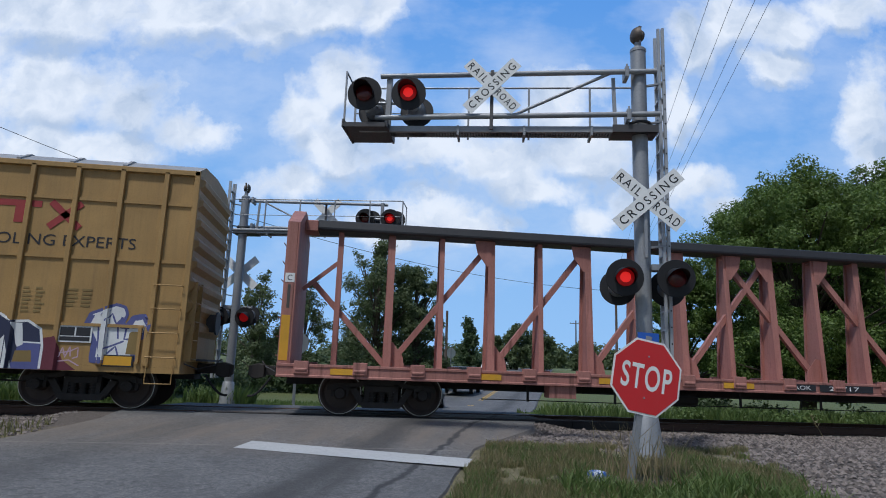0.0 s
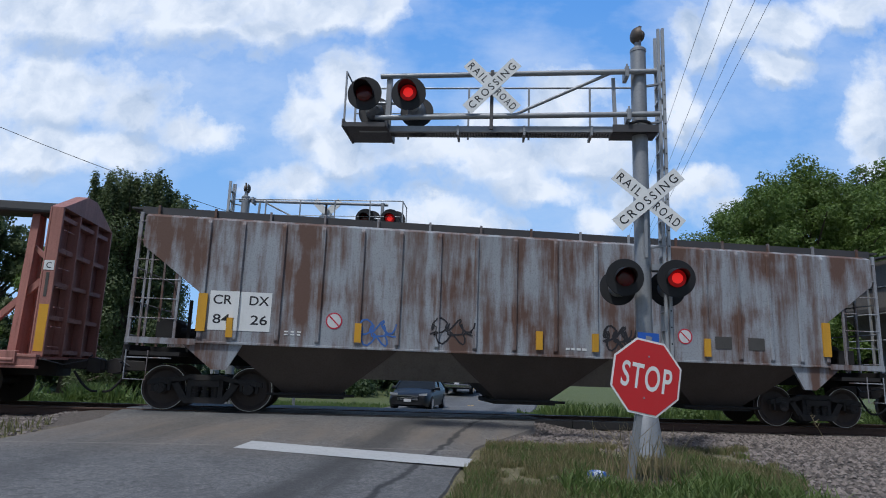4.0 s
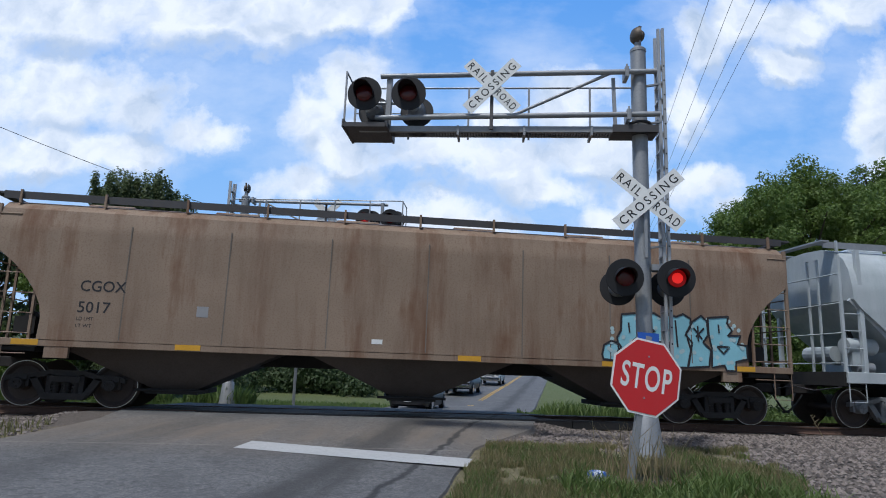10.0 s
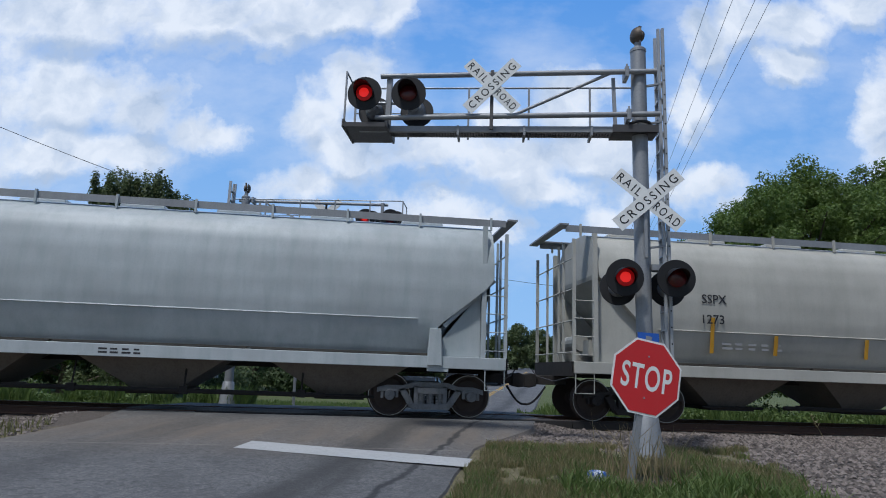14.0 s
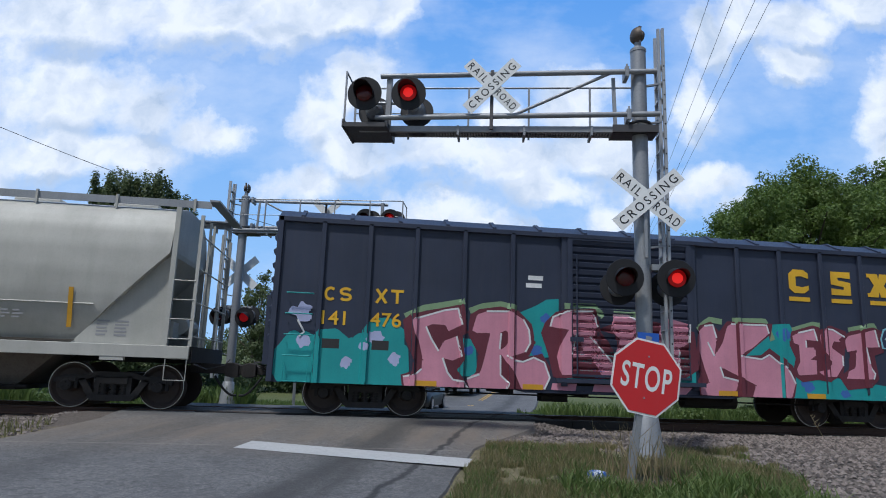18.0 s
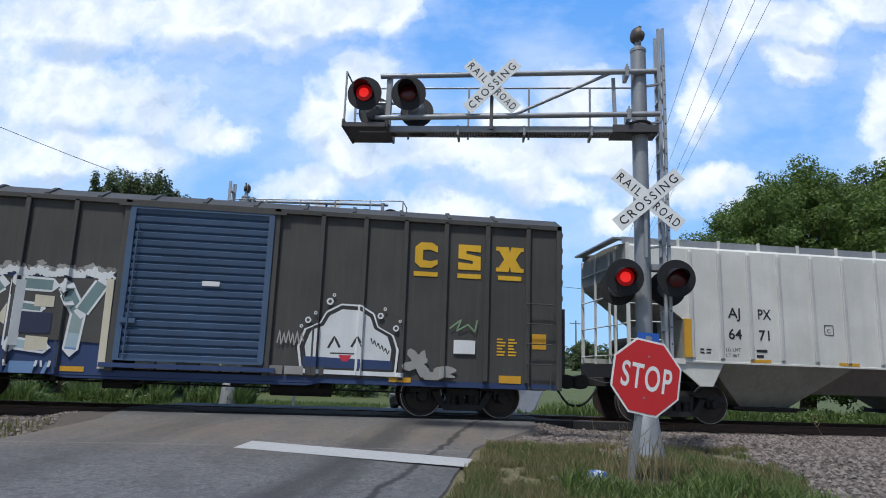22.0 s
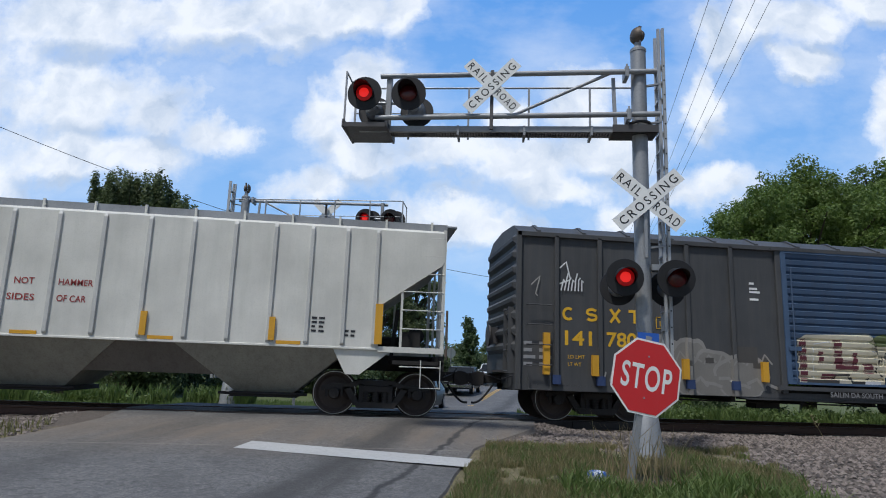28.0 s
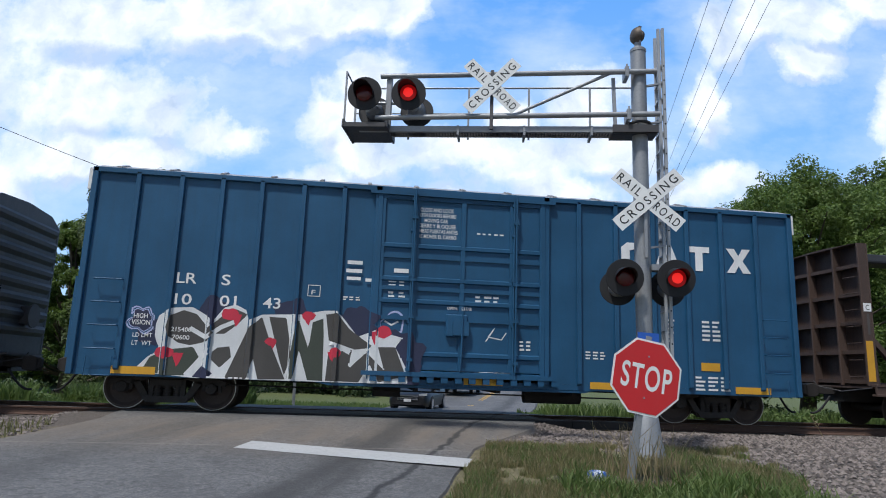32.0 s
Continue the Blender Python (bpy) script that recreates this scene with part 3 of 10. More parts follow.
def cantilever_signal(m, top, label, lean=0.0):
    """A pole with an arm over the road: walkway, rails, flashers on the arm and on the pole, crossbucks, ladder and bell. The arm reaches to -x, traffic comes from -y."""
    t = thing("crossing_signal", label, "crossing signal", m, "cantilever crossing signals")
    g = G().turn_z([(0.30, 0.0), (0.29, 0.04), (0.235, 0.30), (0.165, 0.78), (0.15, 0.80)], n=24)
    part("base_shroud", g, M["galv"], t, "flared grey metal base shroud", smooth=True)
    g = G().turn_z([(0.132, 0.0), (0.132, top - 0.45), (0.14, top - 0.45), (0.14, top - 0.40), (0.11, top - 0.37), (0.0, top - 0.36)], n=24)
    part("pole", g, M["galv"], t, smooth=True)
    # bell on top
    g = G().tube((0, 0, top - 0.4), (0, 0, top - 0.22), 0.06, n=12)
    part("bell_stem", g, M["galv"], t, smooth=True)
    g = G().turn_y([(0, -0.12), (0.06, -0.115), (0.12, -0.085), (0.15, -0.04), (0.16, -0.015), (0.0, -0.01)], 0.0, 0.0, 20)
    g.turn_y([(0, 0.0), (0.09, 0.0), (0.11, 0.04), (0.09, 0.09), (0, 0.10)], 0.0, 0.0, 16)
    g.beam((0.0, 0.02, 0.08), (0.0, 0.05, 0.19), 0.05, 0.05)
    part("bell", g, M["bell"], t, "weathered bronze warning bell", pose(0, 0, top - 0.12, 0, 0, -70), smooth=True)
    zl, zu, end = 5.42, 6.47, -5.0
    # arm chords: two long pipes each, one above the other, with cross pieces
    for z, y in ((zl + 0.22, -0.26), (zu, -0.16)):
        g = G().tube((0.28, y, z + 0.03), (end + (0.39 if z < 6 else 0.43), y, z - 0.05), 0.047, n=14)
        part("arm_pipe", g, M["galv"], t, smooth=True)
    g = G().tube((0.3, 0.14, zl + 0.06), (end + 0.45, 0.14, zl + 0.06), 0.05, n=12)
    part("arm_pipe", g, M["galv"], t, smooth=True)
    g = G().beam((end + 0.59, -0.1, zl), (end + 0.59, -0.1, zu + 0.0), 0.10, 0.10)
    part("end_post", g, M["galv"], t, bevel=0.01)
    g = G().tube((-0.5, -0.12, zu + 0.02), (-2.3, -0.2, zl + 0.2), 0.028, n=10)
    part("brace", g, M["galv"], t, smooth=True)
    g = G().beam((-0.42, -0.05, zl - 0.02), (-0.45, -0.05, zu - 0.05), 0.06, 0.05)
    part("brace", g, M["galv"], t)
    for z, y in ((zl + 0.22, -0.28), (zu, -0.18)):
        g = G().box(-0.27, -0.20, y - 0.05, y + 0.25, z - 0.09, z + 0.1).tube((-0.235, y - 0.02, z - 0.12), (-0.235, y - 0.02, z + 0.15), 0.018)
        part("clamp", g, M["galv"], t, bevel=0.008)
    g = G().turn_z([(0.15, zl + 0.14), (0.20, zl + 0.14), (0.20, zl + 0.17), (0.15, zl + 0.17)], n=20)
    part("collar", g, M["steel_dark"], t, smooth=True)
    # walkway of expanded metal between two angles
    g = G().box(end + 0.1, 0.28, -0.20, -0.15, zl - 0.06, zl + 0.05).box(end + 0.1, 0.28, 0.10, 0.14, zl - 0.04, zl + 0.05)
    part("walkway_edge", g, M["galv"], t, bevel=0.006)
    g = G()
    for i in range(int((0.28 - end) / 0.05)):
        g.box(end + 0.05 * i, end + 0.05 * i + 0.018, -0.16, 0.11, zl - 0.03, zl + 0.0)
    for y in (-0.10, -0.04, 0.02, 0.08):
        g.box(end, 0.25, y, y + 0.012, zl - 0.03, zl + 0.005)
    part("walkway_grating", g, M["steel_dark"], t)
    g = G().box(end - 0.14, end + 0.62, -0.42, 0.40, zl - 0.05, zl - 0.01).box(end - 0.16, end - 0.12, -0.44, 0.42, zl - 0.06, zl + 0.08).box(end + 0.60, end + 0.64, -0.44, 0.42, zl - 0.06, zl + 0.06)
    g.box(end - 0.14, end + 0.62, -0.44, -0.40, zl - 0.06, zl + 0.02)
    part("end_platform", g, M["steel_dark"], t)
    g = G().box(-0.50, 0.26, -0.24, 0.2, zl - 0.06, zl - 0.03).box(-0.50, 0.26, -0.26, -0.22, zl - 0.07, zl + 0.06)
    part("pole_platform", g, M["steel_dark"], t, "dark steel platform round the pole")
    for x in (-0.85, -2.0, -3.15):
        g = G().beam((x, -0.2, zl - 0.08), (x, 0.2, zl - 0.08), 0.04, 0.05).box(x - 0.02, x + 0.02, -0.22, -0.16, zl - 0.12, zl + 0.05)
        part("cross_bearer", g, M["galv"], t)
    # hand rail on the far side of the walkway
    g = G().tube((0.2, 0.34, zl + 1.0), (end - 0.12, 0.34, zl + 1.0), 0.018, n=8)
    g.tube((0.2, 0.34, zl + 0.5), (end - 0.12, 0.34, zl + 0.5), 0.012, n=8)
    part("hand_rail", g, M["galv"], t)
    for x in (end - 0.12, end + 0.9, end + 2.0, end + 3.1, end + 4.2):
        part("rail_post", G().beam((x, 0.34, zl), (x, 0.34, zl + 1.0), 0.035, 0.035), M["galv"], t)
    for y in (-0.40,):
        g = G().beam((end - 0.13, y, zl), (end - 0.13, y, zl + 0.98), 0.03, 0.03).tube((end - 0.13, -0.40, zl + 0.97), (end - 0.13, 0.34, zl + 0.97), 0.016, n=8)
        part("rail_post", g, M["galv"], t)
    # flashers on the arm, both ways
    zlamp = zu - 0.48
    for i, x in enumerate((end + 0.20, end + 0.98)):
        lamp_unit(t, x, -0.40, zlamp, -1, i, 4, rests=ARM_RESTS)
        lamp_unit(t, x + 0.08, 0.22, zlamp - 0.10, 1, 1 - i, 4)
        g = G().tube((x, -0.18, zlamp), (x + 0.08, 0.06, zlamp - 0.12), 0.1, n=14).tube((x + 0.05, -0.08, zlamp - 0.05), (end + 0.59, -0.08, zlamp - 0.05), 0.03)
        part("lamp_bracket", g, M["alum"], t, smooth=True)
    crossbuck(t, end + 2.43, -0.34, zu - 0.32, ang=46)
    part("sign_bracket", G().beam((end + 2.43, -0.30, zl - 0.05), (end + 2.43, -0.22, zu + 0.02), 0.06, 0.05), M["steel_dark"], t)
    # crossbuck and flashers on the pole
    crossbuck(t, 0.06, -0.24, 4.17, k=1.12)
    part("sign_bracket", G().beam((0.02, -0.19, 3.2), (0.02, -0.19, 4.3), 0.05, 0.03), M["galv"], t)
    for i, x in enumerate((-0.36, 0.45)):
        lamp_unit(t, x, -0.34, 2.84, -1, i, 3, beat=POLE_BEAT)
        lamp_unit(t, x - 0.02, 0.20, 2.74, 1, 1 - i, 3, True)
        part("lamp_bracket", G().tube((x, -0.12, 2.80), (x, 0.12, 2.76), 0.09, n=14), M["alum"], t, smooth=True)
    g = G().tube((-0.5, -0.05, 3.06), (0.62, -0.05, 3.06), 0.025, n=8).box(0.12, 0.42, -0.13, 0.1, 3.0, 3.1)
    for i in range(9):
        g.box(-0.5 + i * 0.13, -0.47 + i * 0.13, -0.08, -0.02, 3.03, 3.11)
    part("lamp_crossarm", g, M["galv"], t)
    # ladder beside the pole
    g = G()
    for x in (0.34, 0.41):
        g.box(x, x + 0.05, 0.0 if x < 0.4 else -0.02, 0.06, 0.9, top + 0.02)
    part("ladder_rail", g, M["alum"], t, bevel=0.006)
    for i in range(19):
        z = 1.1 + i * 0.31
        part("rung", G().box(0.35, 0.45, 0.02, 0.36, z, z + 0.025), M["alum"], t)
    part("ladder_rail", G().box(0.36, 0.44, 0.34, 0.38, 0.9, top + 0.02), M["alum"], t)
    for z in (1.6, 3.4, 5.6, 6.3):
        part("standoff", G().beam((0.1, 0.02, z), (0.38, 0.02, z + 0.04), 0.05, 0.03), M["galv"], t)
    hole = G().turn_y([(0.0, -0.003), (0.014, -0.003), (0.014, 0.0)], 0, 0, 8).mesh("bolt_hole", M["black"])
    for i in range(22):
        part("bolt_hole", hole, None, t, m=pose(0.435, -0.021, 1.0 + i * 0.27))
    return t


cantilever_signal(pose(4.61, 10.1, -0.26, 0, 0, -12), 7.38, "grey cantilever signal pole with red flashers and crossbucks")
cantilever_signal(pose(-3.86, 20.6, -0.34, 0, 0, 168), 6.98, "grey cantilever signal across the tracks, seen from behind")


# ---- signs and small things on the verge ----
def octagon(r):
    return [(r * math.cos(radians(22.5 + 45 * i)), r * math.sin(radians(22.5 + 45 * i))) for i in range(8)]


def u_post(h, w=0.075):
    g = G()
    g.box(-w / 2, w / 2, 0.0, 0.004, 0, h)
    for s in (-1, 1):
        g.box(s * w / 2 - 0.003, s * w / 2 + 0.003, 0.0, 0.035, 0, h)
        g.box(s * w / 2 - 0.003 + (0 if s > 0 else -0.015), s * w / 2 + 0.003 + (0.015 if s > 0 else 0), 0.031, 0.035, 0, h)
    return g


def stop_sign():
    t = thing("stop_sign", "leaning red octagonal stop sign on a steel channel post", "stop sign", pose(3.60, 8.40, -0.46, -2, 10, 4))
    part("post", u_post(2.05), M["galv"], t, "bent galvanised channel post", pose(0, 0, 0))
    part("post", u_post(0.7), M["galv"], t, "stub of an older post", pose(0.03, 0.05, 0, 0, -3, 0))
    face = part("sign_plate", G().prism([(0.545 * a, 0.545 * b) for a, b in octagon(1)], -0.014, -0.010), M["sign_white"], t, "white sign edge", pose(0.02, 0, 1.49))
    part("red_face", G().prism([(0.515 * a, 0.515 * b) for a, b in octagon(1)], -0.019, -0.0145), M["sign_red"], face, "faded red octagonal face")
    words([("STOP", -0.37, -0.165, 0.33, 0.745)], M["sign_white"], face, -0.021, bold=0.016, space=1.12)
    for x, z in ((0, 0.28), (0, -0.28)):
        part("bolt", G().turn_y([(0, -0.026), (0.012, -0.024), (0.014, -0.019)], x, z, 8), M["galv"], face)
    part("blue_plate", G().box(-0.16, 0.16, 0.02, 0.024, -0.08, 0.08), M["blue_plate"], t, "small blue notice plate", pose(0.0, 0, 2.02, 0, -8, 0))
    return t


def sign_from_behind(name, label, x, y, z, h, r, yaw):
    t = thing(name, label, "road sign", pose(x, y, z, 0, 0, yaw))
    part("post", u_post(h), M["galv"], t)
    part("sign_plate", G().prism([(r * a, r * b) for a, b in octagon(1)], 0.036, 0.04), M["sign_back"], t, "bare grey metal back", pose(0, 0, h - r))
    return t


def can():
    t = thing("drink_can", "crushed blue and white drink can lying in the grass", "can", pose(3.24, 8.60, -0.30, 0, 8, 20))
    g = G()
    n, prof = 18, [(0.0, -0.155), (0.05, -0.15), (0.062, -0.13), (0.07, -0.02), (0.072, 0.08), (0.06, 0.13), (0.045, 0.15), (0.0, 0.148)]
    v = []
    for j, (r, x) in enumerate(prof):
        for i in range(n):
            a = 2 * math.pi * i / n
            rr = r * (1 + 0.14 * noise.noise((math.cos(a) * 2, math.sin(a) * 2, x * 14)))
            v.append((x, rr * math.cos(a), rr * math.sin(a)))
    f = [(j * n + i, j * n + (i + 1) % n, (j + 1) * n + (i + 1) % n, (j + 1) * n + i) for j in range(len(prof) - 1) for i in range(n)]
    g.add(v, f)
    k = Nodes("can_print")
    c = k.mix(k.ramp(k.noise(k.coords(), 14, 4), 0.46, 0.54), (0.75, 0.78, 0.82), (0.03, 0.12, 0.5))
    part("can_body", g, k.done(c, 0.35, 0.3), t, smooth=True)
    part("rim", G().tube((0.148, 0, 0), (0.158, 0, 0), 0.05, n=16), M["alum"], t, "bare metal rim")
    return t


stop_sign()
sign_from_behind("stop_sign", "bare back of a stop sign across the tracks", -2.2, 24, -0.52, 2.75, 0.42, 17)
sign_from_behind("road_sign", "bare back of a distant road sign", 8.5, 60, 0.0, 3.2, 0.5, 17)
can()


# ---- the train: everything in a car's own space, x along the car, z from the rail's top ----
M["truck"] = paint("grimy_truck", (0.024, 0.021, 0.02), (0.06, 0.046, 0.035), 0.6, 0.75)
M["truck_pale"] = paint("pale_truck", (0.2, 0.205, 0.21), (0.06, 0.055, 0.05), 0.8, 0.6)
M["wheel"] = paint("wheel_steel", (0.06, 0.045, 0.04), (0.1, 0.07, 0.05), 0.5, 0.65, 0.3)
M["tread"] = plain("polished_tread", (0.5, 0.5, 0.5), 0.3, 0.9)
M["under"] = plain("underframe_grime", (0.022, 0.02, 0.019), 0.85, 0, 0.4)
M["hub_blue"] = plain("blue_bearing_cap", (0.04, 0.12, 0.32), 0.5)
M["yellow"] = paint("yellow_reflector", (0.62, 0.32, 0.02), (0.3, 0.2, 0.08), 0.35, 0.5, bump=0.02)
M["white_ink"] = paint("white_lettering", (0.75, 0.75, 0.74), (0.4, 0.38, 0.36), 0.35, 0.6, bump=0.0)
M["black_ink"] = plain("black_lettering", (0.025, 0.025, 0.03), 0.6)
M["yellow_ink"] = paint("yellow_lettering", (0.72, 0.42, 0.02), (0.4, 0.25, 0.05), 0.3, 0.6, bump=0.0)
M["red_ink"] = plain("red_lettering", (0.32, 0.04, 0.04), 0.6)
M["grey_ink"] = plain("faded_lettering", (0.3, 0.3, 0.31), 0.6)
M["hose"] = plain("black_rubber", (0.015, 0.015, 0.016), 0.7)
SIDE = -1.57


def wheelset_mesh(cap):
    g = G()
    for s in (-1, 1):
        g.turn_y([(0.0, s * 0.86), (0.09, s * 0.86), (0.13, s * 0.83), (0.15, s * 0.79), (0.34, s * 0.77), (0.385, s * 0.80), (0.40, s * 0.815)], n=32)
        g.turn_y([(0.40, s * 0.815), (0.45, s * 0.815), (0.457, s * 0.80), (0.46, s * 0.715)], n=32, slot=0)
        g.turn_y([(0.445, s * 0.8165), (0.457, s * 0.8165)], n=32, slot=1)
        g.turn_y([(0.46, s * 0.715), (0.485, s * 0.70), (0.485, s * 0.68), (0.4, s * 0.68), (0.15, s * 0.72), (0.09, s * 0.66)], n=32)
        g.turn_y([(0.0, s * 1.15), (0.105, s * 1.15), (0.115, s * 1.13), (0.115, s * 0.90), (0.06, s * 0.88)], n=16, slot=2)
        for i in range(3):
            a = 2 * math.pi * i / 3
            g.turn_y([(0.0, s * 1.175), (0.022, s * 1.17), (0.022, s * 1.15)], 0.06 * math.cos(a), 0.06 * math.sin(a), 6, 2)
    g.tube((0, -0.9, 0), (0, 0.9, 0), 0.085, n=16)
    return g.mesh("wheelset", [M["wheel"], M["tread"], cap], True)


def truck_mesh(mat):
    g = G()
    for s in (-1, 1):
        y0, y1 = s * 0.93, s * 1.06
        top = [(-1.16, 0.50), (-1.16, 0.60), (-0.95, 0.66), (-0.62, 0.66), (-0.35, 0.74), (0.35, 0.74), (0.62, 0.66), (0.95, 0.66), (1.16, 0.60), (1.16, 0.50), (0.98, 0.56), (0.68, 0.54), (0.36, 0.63), (-0.36, 0.63), (-0.68, 0.54), (-0.98, 0.56)]
        g.prism(top, y0, y1)
        for q in (-1, 1):
            g.prism([(q * 0.70, 0.58), (q * 0.56, 0.60), (q * 0.34, 0.26), (q * 0.46, 0.20)], y0, y1)
            g.prism([(q * 0.36, 0.66), (q * 0.27, 0.66), (q * 0.27, 0.24), (q * 0.36, 0.24)], y0, y1)
            g.box(q * 0.889 - 0.16, q * 0.889 + 0.16, s * 0.92, s * 1.09, 0.53, 0.62)
            g.box(q * 1.05 - 0.03, q * 1.05 + 0.03, s * 0.94, s * 1.05, 0.38, 0.58)
            g.box(q * 0.73 - 0.03, q * 0.73 + 0.03, s * 0.94, s * 1.05, 0.40, 0.58)
        g.prism([(-0.48, 0.28), (-0.40, 0.16), (0.40, 0.16), (0.48, 0.28)], y0, s * 1.12)
        for x in (-0.2, 0.0, 0.2):
            for j in range(4):
                g.tube((x, s * 1.0, 0.275 + j * 0.058), (x, s * 1.0, 0.315 + j * 0.058), 0.085, n=10)
            g.tube((x, s * 1.0, 0.26), (x, s * 1.0, 0.5), 0.05, n=8)
        g.box(-0.29, 0.29, s * 0.9, s * 1.11, 0.50, 0.62)
    g.box(-0.22, 0.22, -1.0, 1.0, 0.46, 0.72)
    for q in (-1, 1):
        g.box(q * 0.42 - 0.04, q * 0.42 + 0.04, -0.8, 0.8, 0.3, 0.4)
        for s in (-1, 1):
            g.box(q * 0.43 - 0.02, q * 0.43 + 0.02, s * 0.70, s * 0.81, 0.22, 0.55)
    return g.mesh("truck", mat, False)


TRUCKS = {"dark": (truck_mesh(M["truck"]), wheelset_mesh(M["truck"])), "pale": (truck_mesh(M["truck_pale"]), wheelset_mesh(M["truck_pale"]))}
BLUE_SET = wheelset_mesh(M["hub_blue"])
WHEELS, CARS = [], []


def running_gear(car, axles_at, half, kind="dark", blue=()):
    """Trucks with their wheelsets, draft gear, couplers and hoses at both ends."""
    tm, wm = TRUCKS[kind]
    for x in axles_at:
        tr = part("truck", tm, None, car, "cast steel truck with coil springs", pose(x, 0, 0))
        for q in (-1, 1):
            ws = part("wheelset", BLUE_SET if (x, q) in blue else wm, None, tr, "", pose(q * 0.889, 0, 0.457))
            WHEELS.append((ws, car, x + q * 0.889, (x + q) * 7))
    for s in (-1, 1):
        g = G()
        x0 = s * (half - 0.35)
        g.box(min(x0, s * (half + 0.42)), max(x0, s * (half + 0.42)), -0.1, 0.1, 0.76, 0.98)
        xe = s * (half + 0.42)
        g.prism([(xe, 0.72), (xe + s * 0.16, 0.68), (xe + s * 0.30, 0.70), (xe + s * 0.30, 0.98), (xe + s * 0.16, 1.02), (xe, 1.0)], -0.17, 0.13)
        g.prism([(xe + s * 0.2, 0.72), (xe + s * 0.36, 0.75), (xe + s * 0.36, 0.97), (xe + s * 0.2, 0.98)], -0.13, 0.02)
        part("coupler", g, M["truck"], car, "rusty knuckle coupler", bevel=0.015)
        pts = []
        for i in range(9):
            t = i / 8
            pts.append((s * (half + 0.25 + 0.48 * t), -0.34 + 0.1 * t, 0.72 - 0.42 * math.sin(t * math.pi * 0.55)))
        part("air_hose", G().path(pts, 0.026), M["hose"], car, "black rubber air hose", smooth=True)
        part("uncoupling_lever", G().path([(s * (half + 0.05), -1.45, 0.95), (s * (half + 0.12), -0.6, 0.85), (s * (half + 0.4), -0.15, 0.95), (s * (half + 0.5), -0.1, 1.08)], 0.014, 6), M["steel_dark"], car)


def ladder(car, x0, x1, z0, z1, n, mat, y=SIDE - 0.07, stirrup=True):
    rung = G().path([(x0, y + 0.08, 0), (x0, y, 0), (x1, y, 0), (x1, y + 0.08, 0)], 0.013, 6).mesh("grab_iron", mat)
    for i in range(n):
        part("grab_iron", rung, None, car, m=pose(0, 0, z0 + (z1 - z0) * i / (n - 1)))
    if stirrup:
        g = G().path([(x0 + 0.03, y + 0.05, z0 - 0.15), (x0 + 0.03, y + 0.02, z0 - 0.52), (x1 - 0.03, y + 0.02, z0 - 0.52), (x1 - 0.03, y + 0.05, z0 - 0.15)], 0.014, 6)
        part("stirrup_step", g, mat, car)


def corrugated_end(car, x, s, z0, z1, hw, mat, n, start, peak=0.25):
    """An end wall whose horizontal ribs stand out as rounded ridges."""
    prof = [(z0, 0.0)]
    h = (z1 - start) / n
    if start > z0:
        prof.append((start, 0.0))
    for i in range(n):
        a = start + i * h
        prof += [(a + h * 0.12, 0.0), (a + h * 0.38, 0.075), (a + h * 0.62, 0.085), (a + h * 0.86, 0.0)]
    prof.append((z1, 0.0))
    v = []
    for y in (-hw, -hw + 0.14, hw - 0.14, hw):
        edge = abs(y) == hw
        v += [(x + s * (0.0 if edge else d), y, z) for z, d in prof]
    m = len(prof)
    f = [(j * m + i, j * m + i + 1, (j + 1) * m + i + 1, (j + 1) * m + i) for j in range(3) for i in range(m - 1)]
    g = G().add(v, f)
    g.add([(x, -hw, z1), (x, hw, z1), (x, hw * 0.72, z1 + peak * 0.75), (x, 0, z1 + peak), (x, -hw * 0.72, z1 + peak * 0.75)], [(0, 1, 2, 3, 4)])
    g.box(*sorted((x - s * 0.006, x - s * 0.05)), -hw + 0.01, hw - 0.01, z0, z1 - 0.004)
    return part("end_wall", g, mat, car, "ribbed end wall")


def end_ladder(car, x, s, mat, z0=1.0, z1=3.2, y=-1.1):
    g = G()
    n = int((z1 - z0) / 0.38)
    for i in range(n + 1):
        z = z0 + i * (z1 - z0) / n
        g.tube((x + s * 0.13, y - 0.25, z), (x + s * 0.13, y + 0.2, z), 0.012, n=6)
    for q in (-0.25, 0.2):
        g.box(min(x, x + s * 0.14), max(x, x + s * 0.14), y + q - 0.012, y + q + 0.012, z0 - 0.05, z1 + 0.05)
    part("end_ladder", g, mat, car)
    g = G().box(min(x, x + s * 0.35), max(x, x + s * 0.35), -0.7, 0.9, 1.02, 1.06)
    part("end_platform", g, M["steel_dark"], car, "grated brake platform")
    g = G().tube((x + s * 0.2, 0.45, 1.9), (x + s * 0.24, 0.45, 1.9), 0.27, n=20).box(min(x, x + s * 0.2), max(x, x + s * 0.2), 0.3, 0.6, 1.7, 2.1)
    part("hand_brake", g, M["steel_dark"], car)


def new_car(name, u, label, category="freight car"):
    c = thing(name, label, category, pose(u, TRACK_Y, 0), "cars of the freight train")
    CARS.append((c, u))
    return c


def depth_on(posts, w, out, back):
    """How far a painted shape lies out at x on a side with posts."""
    def at(x):
        return out if any(abs(x - p) < w for p in posts) else back
    return at


